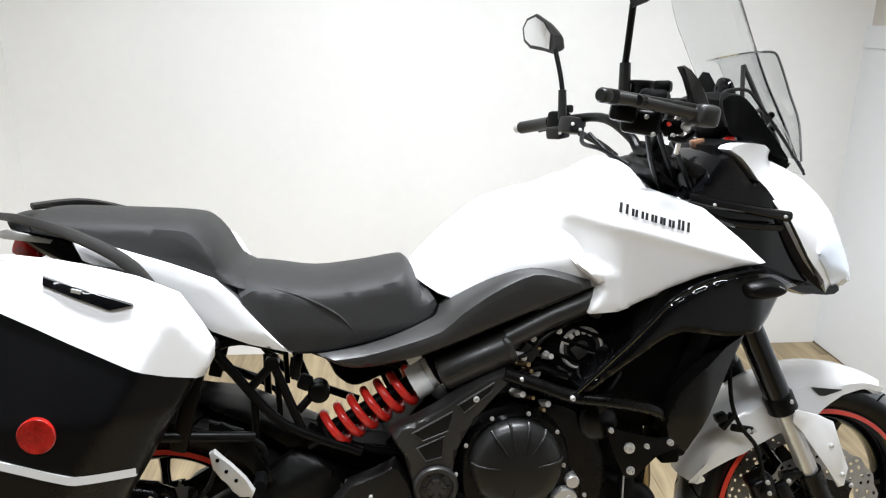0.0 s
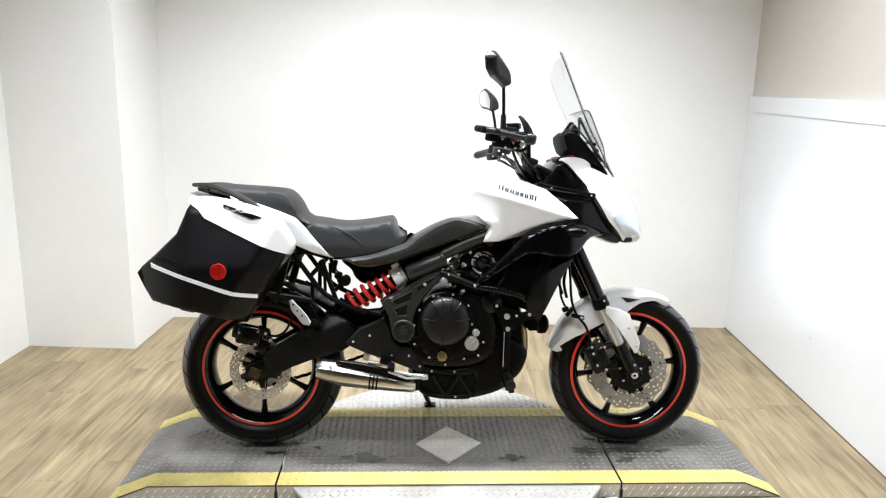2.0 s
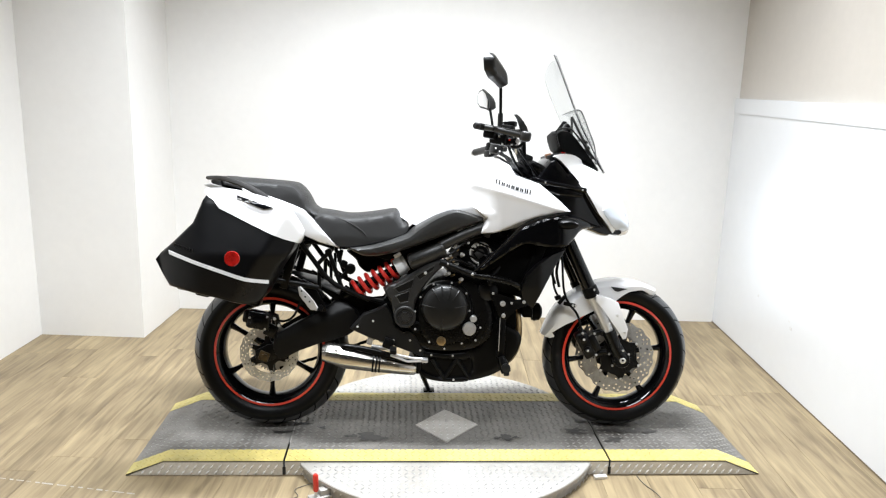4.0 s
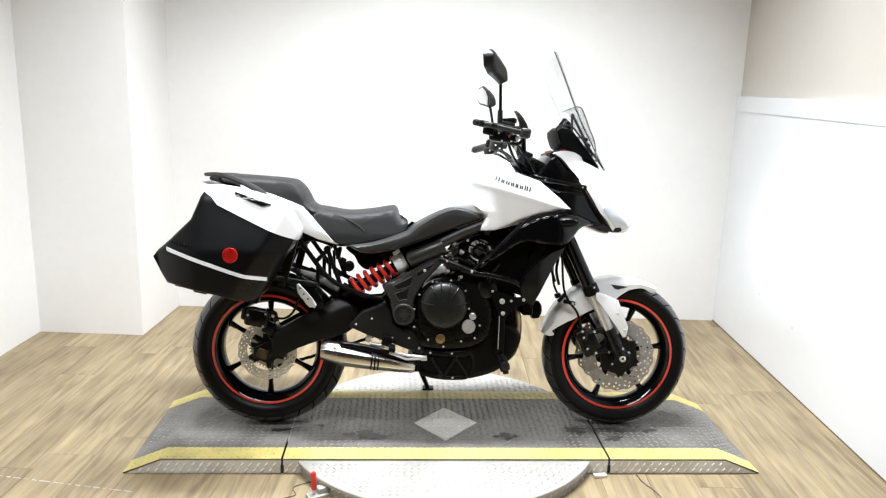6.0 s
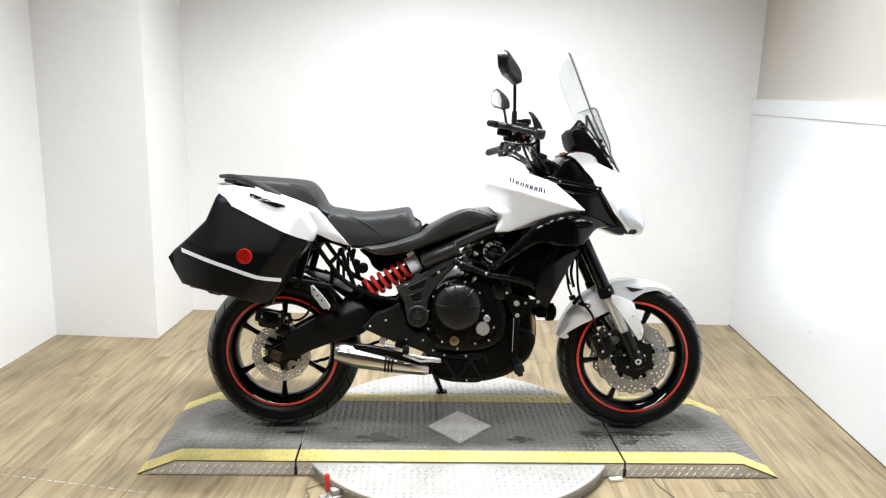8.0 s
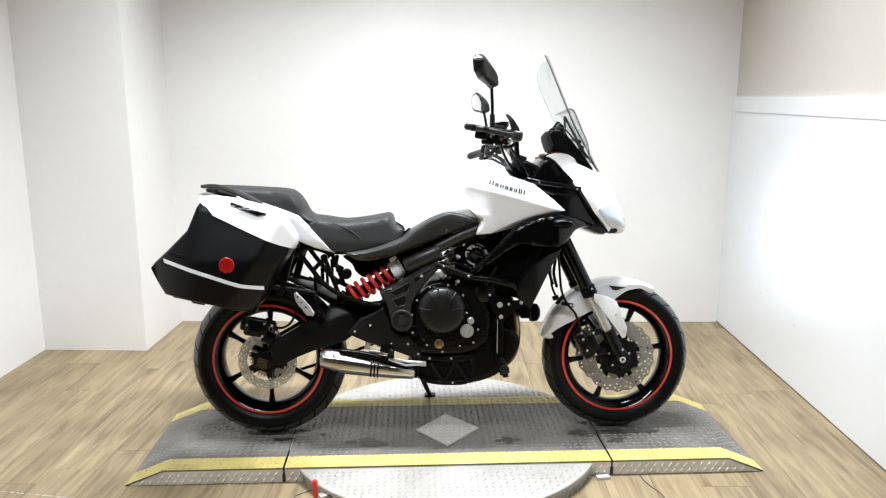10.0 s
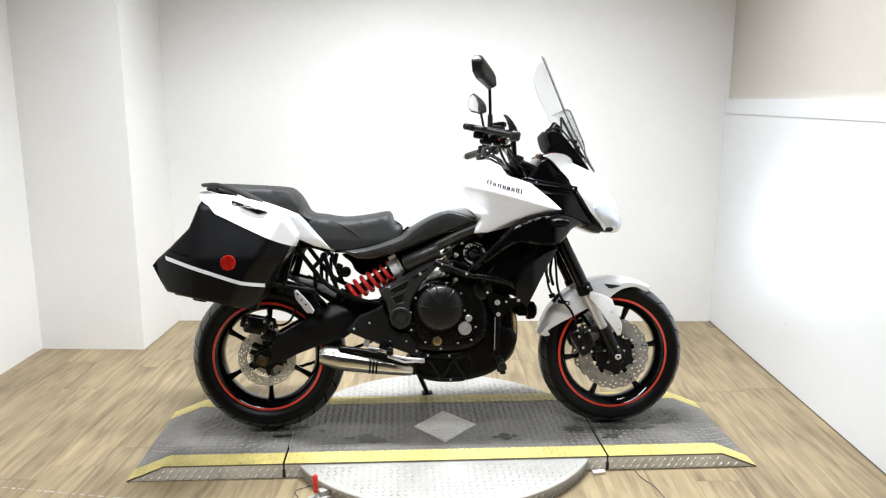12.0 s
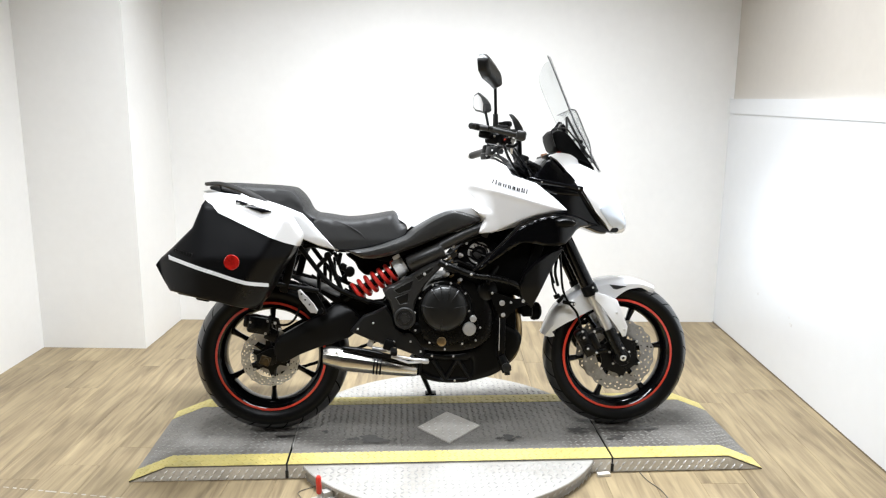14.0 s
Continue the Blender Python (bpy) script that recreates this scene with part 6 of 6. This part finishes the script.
dash = bp("dashboard", lambda bm: (pillow(bm, [(0.424, 1.168), (0.414, 1.20), (0.412, 1.223), (0.419, 1.236), (0.445, 1.240), (0.477, 1.238), (0.503, 1.212), (0.560, 1.142), (0.616, 1.070), (0.573, 1.092), (0.52, 1.115), (0.467, 1.135), (0.435, 1.145)], lambda x, z: -0.100 - 0.02 * max(0, (0.46 - x) / 0.05), 0.0, 0.012, 0.010, both=True, smooth=1), shifted(bm, 0.016, 0.045)), M_DARK, "black dashboard cowl")
bp("dash_rim", lambda bm: tube(bm, [(0.444, -0.072, 1.168), (0.432, -0.072, 1.20), (0.430, -0.072, 1.224), (0.440, -0.072, 1.238), (0.486, -0.066, 1.240), (0.516, -0.06, 1.215), (0.576, -0.056, 1.145), (0.628, -0.056, 1.075)], 0.0035, 8, 4), M_GREY, "", dash)
bp("dash_hood", lambda bm: plate(bm, [(0.455, 1.19), (0.488, 1.262), (0.508, 1.290), (0.522, 1.288), (0.545, 1.25), (0.585, 1.17), (0.53, 1.16)], 0.165, 0.177, 0.004), M_MATT, "black screen mount", dash)
bp("screen_slider", lambda bm: pillow(bm, [(0.478, 1.205), (0.482, 1.255), (0.496, 1.272), (0.512, 1.262), (0.522, 1.225), (0.512, 1.20)], 0.02, 0.06, 0.015, 0.008, smooth=2), M_GLOSS, "", dash)
bp("switch", lambda bm: box(bm, (0.410, -0.018, 1.134), (0.024, 0.026, 0.016), (0, -12, 0), 0.003), M_ORANGE, "amber switch", dash)
red = bp("switch", lambda bm: lathe(bm, [(0.011, -0.004), (0.011, 0.003), (0.009, 0.005), (0, 0.005)], (0.463, -0.052, 1.139), (-0.35, -0.6, 0.6), 20), M_LENS, "round red switch", dash)
bp("switch_ring", lambda bm: lathe(bm, [(0.0145, -0.004), (0.0145, 0.002), (0.0115, 0.003), (0.011, 0.0)], (0.463, -0.052, 1.139), (-0.35, -0.6, 0.6), 24, True), M_RAIL, "", red)

OFF = 0.06
SC = [(0.662, 1.068), (0.632, 1.125), (0.602, 1.185), (0.566, 1.251), (0.532, 1.327), (0.506, 1.390), (0.483, 1.446), (0.449, 1.534)]


def screen(bm):
    rows = []
    run = curve_points([(x, 0, z) for x, z in SC], 4)
    n = len(run)
    for i, p in enumerate(run):
        f = i / (n - 1)
        w = 0.118 - 0.022 * max(0, (f - 0.82) / 0.18) ** 2
        rows.append([bm.verts.new((p.x - 0.030 * v * v, v * w * (1.2 if v > 0 else 1) + OFF, p.z - (0.055 * v ** 4 * f if v > 0 else 0))) for v in [k / 9 for k in range(-9, 10)]])
    fs = []
    for p, q in zip(rows, rows[1:]):
        for j in range(18):
            fs.append(bm.faces.new((p[j], p[j + 1], q[j + 1], q[j])))
    bmesh.ops.recalc_face_normals(bm, faces=fs)
    bmesh.ops.solidify(bm, geom=fs, thickness=0.004)


scr = bp("windscreen", screen, M_SCREEN, "tall lightly smoked clear windscreen")
scr.visible_shadow = False


def screen_edge(bm):
    run = curve_points([(x, 0, z) for x, z in SC], 4)
    n = len(run)
    pts = []
    for i, p in enumerate(run):
        f = i / (n - 1)
        pts.append((p.x - 0.030, OFF - 0.118 + 0.022 * max(0, (f - 0.82) / 0.18) ** 2, p.z))
    tube(bm, pts, 0.0011, 6)


bp("screen_edge", screen_edge, M_EDGE, "", scr)
for s in (-1,):
    def brace(bm):
        y = s * 0.070 + OFF - 0.005
        tube(bm, [(0.503, y, 1.292), (0.505, y, 1.23), (0.503, y, 1.165)], 0.0050, 8)
        tube(bm, [(0.503, y, 1.293), (0.540, y, 1.225), (0.595, y, 1.125)], 0.0055, 8)
        tube(bm, [(0.506, y, 1.195), (0.548, y, 1.20)], 0.0045, 8)
        tube(bm, [(0.515, y, 1.160), (0.545, y, 1.205), (0.580, y, 1.135)], 0.0045, 8)
        box(bm, (0.572, y, 1.165), (0.02, 0.016, 0.022), (0, 30, 0), 0.004)
    bp("screen_bracket", brace, M_COVER, "black screen bracket")



DEFL = [(0.505, 1.318), (0.531, 1.316), (0.546, 1.292), (0.570, 1.235), (0.593, 1.180), (0.604, 1.105)]


def deflector(bm):
    run = curve_points([(x, 0, z) for x, z in DEFL], 4)
    rows = [[bm.verts.new((p.x - 0.016 * v * v, 0.005 + 0.115 * v, p.z - 0.006 * v * v)) for v in [k / 8 for k in range(-8, 9)]] for p in run]
    fs = []
    for p, r in zip(rows, rows[1:]):
        for j in range(16):
            fs.append(bm.faces.new((p[j], p[j + 1], r[j + 1], r[j])))
    bmesh.ops.recalc_face_normals(bm, faces=fs)
    bmesh.ops.solidify(bm, geom=fs, thickness=0.003)


de = bp("wind_deflector", deflector, M_SCREEN, "small clear wind deflector")
de.visible_shadow = False
bp("deflector_edge", lambda bm: tube(bm, [(x - 0.016, -0.11, z - 0.006) for x, z in DEFL], 0.0016, 6, 4), M_EDGE, "", de)
for bx, bz in ((0.560, 1.19), (0.568, 1.165)):
    bolt("bolt", (bx, -0.035, bz), 0.009, de, M_MATT)

# handlebar and controls
RB = [(0.305, -0.03, 1.115), (0.30, -0.07, 1.15), (0.275, -0.18, 1.196), (0.225, -0.25, 1.208), (0.092, -0.36, 1.220)]
LB = [(0.305, 0.03, 1.115), (0.30, 0.07, 1.145), (0.282, 0.18, 1.184), (0.255, 0.33, 1.184), (0.164, 0.515, 1.160)]
bar = bp("handlebar", lambda bm: tube(bm, RB[::-1] + LB, 0.0112, 12, 5), M_MATT, "black tubular handlebar")
for a, b, s in ((Vector(RB[-1]), Vector(RB[-2]), -1), (Vector(LB[-1]), Vector(LB[-2]), 1)):
    d = (b - a).normalized()
    bp("grip", lambda bm: tube(bm, [a - d * 0.004, a, a + d * 0.115, a + d * 0.12], [0.011, 0.0125, 0.0125, 0.014] if s < 0 else [0.013, 0.0165, 0.0165, 0.019], 16), M_MATT if s < 0 else M_GREY, "black rubber grip", bar)
    bp("bar_end", lambda bm: tube(bm, [a - d * 0.024, a - d * 0.02, a - d * 0.004], [0.009, 0.012, 0.012], 16), M_DISC if s > 0 else M_GREY, "weighted bar end", bar)
    bp("switch_housing", lambda bm: (box(bm, a + d * 0.150, (0.05, 0.045, 0.05), (0, 5, 30 * s), 0.010), box(bm, a + d * 0.16 + Vector((0.01, 0, 0.03)), (0.03, 0.03, 0.02), (0, 0, 30 * s), 0.005)), M_MATT, "black switch housing", bar)
    bp("lever_perch", lambda bm: box(bm, a + d * 0.165 + Vector((0.03, 0, -0.004)), (0.05, 0.04, 0.03), (0, 0, 30 * s), 0.007), M_CAST, "", bar)
    bp("hand_lever", lambda bm: tube(bm, [a + d * 0.165 + Vector((0.055, 0, -0.004)), a + d * 0.11 + Vector((0.062, 0, -0.006)), a + d * 0.02 + Vector((0.055, 0, -0.006)), a + d * 0.0 + Vector((0.05, 0, -0.006))], [0.007, 0.0065, 0.0055, 0.008], 10, 4), M_CAST, "black hand lever", bar)
bp("reservoir", lambda bm: (lathe(bm, [(0.020, -0.012), (0.022, -0.008), (0.022, 0.010), (0.024, 0.011), (0.024, 0.017), (0.021, 0.019), (0, 0.019)], (0.226, -0.165, 1.235), (0.05, -0.05, 1), 24), box(bm, (0.222, -0.17, 1.215), (0.03, 0.03, 0.03), (0, 4, -35), 0.006)), M_MATT, "black brake fluid reservoir", bar)
guard_bar = bp("grip_guard", lambda bm: (tube(bm, [(0.082, -0.352, 1.221), (0.094, -0.352, 1.220), (0.15, -0.347, 1.212), (0.25, -0.342, 1.192)], [0.0085, 0.0105, 0.0105, 0.011], 14, 3), box(bm, (0.17, -0.344, 1.216), (0.15, 0.018, 0.008), (0, 9, 2), 0.003)), M_COVER, "satin black bar guard", bar)


def wing_guard(bm):
    box(bm, (0.262, -0.342, 1.189), (0.038, 0.045, 0.036), (0, 10, 0), 0.010, 3)
    plate(bm, [(0.222, 1.268), (0.230, 1.270), (0.240, 1.262), (0.256, 1.244), (0.270, 1.223), (0.279, 1.198), (0.262, 1.190), (0.246, 1.204), (0.246, 1.229), (0.234, 1.250)], -0.332, -0.312, 0.004)


bp("lever_guard", wing_guard, M_COVER, "black brake lever guard", guard_bar)
bp("control_block", lambda bm: (box(bm, (0.172, -0.300, 1.180), (0.065, 0.045, 0.042), (0, 8, -25), 0.010, 3), box(bm, (0.222, -0.31, 1.170), (0.035, 0.03, 0.026), (0, -12, -25), 0.006), box(bm, (0.135, -0.315, 1.195), (0.045, 0.032, 0.030), (0, 10, -25), 0.008), tube(bm, [(0.21, -0.33, 1.155), (0.235, -0.325, 1.150), (0.255, -0.32, 1.162)], 0.006, 8, 3)), M_MATT, "black throttle switch block", bar)
bp("start_switch", lambda bm: lathe(bm, [(0.0035, 0), (0.0035, 0.003), (0.002, 0.004), (0, 0.004)], (0.206, -0.331, 1.176), n=12), M_REDGRIP, "small red switch", bar)
bp("hose_fitting", lambda bm: (tube(bm, [(0.236, -0.325, 1.175), (0.232, -0.318, 1.150), (0.236, -0.30, 1.128)], 0.0045, 8, 3), lathe(bm, [(0.008, 0), (0.008, 0.006), (0.005, 0.007), (0, 0.007)], (0.236, -0.328, 1.172), n=10)), M_STEEL, "bright hose fitting", bar)
for bx, bz in ((0.180, 1.160), (0.214, 1.158), (0.248, 1.176), (0.168, 1.188), (0.222, 1.186)):
    bolt("bolt", (bx, -0.330, bz), 0.0045, bar)
bp("left_clamp", lambda bm: (box(bm, (0.238, 0.30, 1.168), (0.05, 0.05, 0.04), (0, 10, 20), 0.008), box(bm, (0.215, 0.34, 1.150), (0.04, 0.05, 0.03), (0, -8, 25), 0.006), tube(bm, [(0.25, 0.27, 1.15), (0.285, 0.22, 1.125), (0.30, 0.16, 1.10)], 0.008, 8, 3)), M_GREY, "", bar)
for bx, by, bz in ((0.232, 0.272, 1.172), (0.212, 0.312, 1.150), (0.25, 0.268, 1.158)):
    bolt("bolt", (bx, by, bz), 0.005, bar)
bp("throttle_cable", lambda bm: (tube(bm, [(0.22, -0.24, 1.19), (0.25, -0.20, 1.15), (0.29, -0.15, 1.10), (0.33, -0.10, 1.05), (0.34, -0.08, 0.98)], 0.005, 8, 5), tube(bm, [(0.235, -0.25, 1.18), (0.272, -0.22, 1.13), (0.32, -0.16, 1.08), (0.36, -0.11, 1.04)], 0.0045, 8, 5), tube(bm, [(0.215, -0.22, 1.17), (0.24, -0.18, 1.12), (0.28, -0.12, 1.07), (0.32, -0.08, 1.03)], 0.0055, 8, 5)), M_MATT, "black control cables")
bp("clutch_cable", lambda bm: (tube(bm, [(0.25, 0.20, 1.15), (0.28, 0.13, 1.10), (0.31, 0.05, 1.05), (0.33, -0.03, 0.98)], 0.005, 8, 5), tube(bm, [(0.24, 0.22, 1.15), (0.21, 0.12, 1.13), (0.22, 0.02, 1.12), (0.27, -0.06, 1.08)], 0.005, 8, 5)), M_MATT, "black control cables")
for s in (-1, 1):
    bp("bar_riser", lambda bm: box(bm, (0.318, s * 0.04, 1.105), (0.04, 0.035, 0.06), (0, 20, 0), 0.008), M_CAST, "black handlebar riser")
bp("key_switch", lambda bm: box(bm, (0.31, 0, 1.06), (0.10, 0.16, 0.06), (0, 32, 0), 0.015), M_MATT, "black cockpit trim")
bp("cockpit_trim", lambda bm: pillow(bm, [(0.245, 1.085), (0.275, 1.112), (0.33, 1.07), (0.385, 1.045), (0.36, 1.02), (0.30, 1.045), (0.26, 1.065)], -0.13, 0.0, 0.03, 0.014, both=True, smooth=2), M_MATT, "black cockpit trim")


def mirror(s, line):
    t = Vector(line[-1])
    st = bp("mirror", lambda bm: tube(bm, line[1:], 0.0062, 10, 4), M_MATT, "black stalk mirror")
    bp("stalk_collar", lambda bm: tube(bm, line[:2], [0.0115, 0.010], 12), M_GREY, "", st)
    yaw = radians(30 if s < 0 else 13)
    u = Vector((-math.sin(yaw), s * math.cos(yaw), 0))
    n = Vector((-math.cos(yaw), -s * math.sin(yaw), 0))
    q = [(0.0, 0.004), (0.012, -0.010), (0.055, 0.002), (0.125, 0.016), (0.160, 0.040), (0.168, 0.078), (0.145, 0.102), (0.095, 0.108), (0.045, 0.080), (0.008, 0.040)]
    q = q if s < 0 else [(x * 1.10, z * 0.92) for x, z in q]

    def place(bm):
        m = Matrix(((u.x, -n.x, 0, t.x), (u.y, -n.y, 0, t.y), (u.z, -n.z, 1, t.z), (0, 0, 0, 1)))
        bmesh.ops.transform(bm, matrix=m, verts=bm.verts)
    def housing(bm):
        pillow(bm, q, lambda x, z: 0.036 - 0.55 * max(0, z - 0.035 - 0.32 * x), 0.0, 0.018, 0.008, smooth=0)
        place(bm)
    bp("housing", housing, M_GREY, "black mirror housing", st, 30)

    def glass(bm):
        c = Vector((0.085, 0.055)) * (1 if s < 0 else 1.05)
        p = [(c.x + (a - c.x) * 0.84, c.y + (z - c.y) * 0.82) for a, z in q if a > 0.004]
        plate(bm, p, -0.004, 0.002, 0.0012)
        place(bm)
    bp("mirror_glass", glass, M_MIRROR, "silvered mirror glass", st)


mirror(-1, [(0.192, -0.165, 1.215), (0.192, -0.165, 1.285), (0.191, -0.175, 1.308), (0.184, -0.214, 1.382)])
mirror(1, [(0.228, 0.345, 1.183), (0.226, 0.345, 1.255), (0.222, 0.355, 1.297), (0.213, 0.371, 1.354)])

# faint broken white line on the floor
bm = bmesh.new()
rnd = random.Random(21)
f = 0.0
while f < 1:
    ln = rnd.uniform(0.012, 0.05)
    x, y = -2.02 + 0.90 * f, -0.222 - 0.195 * f
    w = rnd.uniform(0.0015, 0.004)
    q = [(x, y - w), (x + 0.90 * ln, y - 0.195 * ln - w), (x + 0.90 * ln, y - 0.195 * ln + w), (x, y + w)]
    bm.faces.new([bm.verts.new((a, b, 0.0012)) for a, b in q])
    f += ln + rnd.uniform(0.006, 0.02)
tagged(part("floor_mark", bm, M_FLOORMARK), "faint broken white line on the floor", "floor marking", kind="structure")

# thin tubes drawn for a plank seam and floor marks, and a pale shim under the ramp's joint
for line, r in (([(0.735, -0.30, 0.004), (0.745, -0.36, 0.003), (0.772, -0.43, 0.003), (0.782, -0.52, 0.003), (0.80, -0.66, 0.003)], 0.0016), ([(-0.50, -0.35, 0.004), (-0.56, -0.39, 0.003), (-0.545, -0.44, 0.003), (-0.59, -0.47, 0.003), (-0.565, -0.52, 0.003), (-0.60, -0.57, 0.003)], 0.0014)):
    bm = bmesh.new()
    tube(bm, line, r, 6, 5)
    tagged(part("floor_line", bm, M_LINE), "thin raised grey line standing in for marks on the wood floor", "cable", "cables on the floor")
bm = bmesh.new()
box(bm, (0.590, -0.312, 0.006), (0.05, 0.022, 0.012), (0, 0, 8), 0.002)
tagged(part("floor_shim", bm, M_SKIRT), "small pale metal shim lying by the ramp joint", "shim")

# ---- floor planks, last ----
PW, PL = 0.178, 1.22


def plank_mesh(w, ln):
    bm = bmesh.new()
    b = 0.0007
    lo = [bm.verts.new((x, y, -0.0015)) for x, y in ((-w / 2, -ln / 2), (w / 2, -ln / 2), (w / 2, ln / 2), (-w / 2, ln / 2))]
    hi = [bm.verts.new((x * (1 - 2 * b / w), y * (1 - 2 * b / ln), 0)) for x, y in ((-w / 2, -ln / 2), (w / 2, -ln / 2), (w / 2, ln / 2), (-w / 2, ln / 2))]
    bm.faces.new(hi)
    for i in range(4):
        bm.faces.new((lo[i], lo[(i + 1) % 4], hi[(i + 1) % 4], hi[i]))
    me = bpy.data.meshes.new("plank")
    bm.to_mesh(me)
    bm.free()
    me.materials.append(M_PLANK)
    return me


GAP = 0.0003
PLANK = plank_mesh(PW - GAP, PL - GAP)
rnd = random.Random(11)
ROOM = radians(-3.5)
for i in range(28):
    u = -2.95 + PW * (i + 0.5)
    v, end = -4.75, 1.95
    ln = rnd.uniform(0.25, PL)
    while v < end - 0.1:
        cut = min(ln, end - v)
        x, y = u * math.cos(ROOM) - (v + cut / 2) * math.sin(ROOM), u * math.sin(ROOM) + (v + cut / 2) * math.cos(ROOM)
        edge_l = -2.30 + (y - 1.305) * 0.058
        edge_r = BR[0] + (y - BR[1]) * 0.0716
        if edge_l - 0.1 < x < edge_r + 0.12 and y - cut / 2 < 1.85:
            ob = new("plank", PLANK if cut == PL else plank_mesh(PW - GAP, cut - GAP))
            ob.location, ob.rotation_euler = (x, y, 0), (0, 0, ROOM)
            ob.parent = floor
        v += cut
        ln = PL
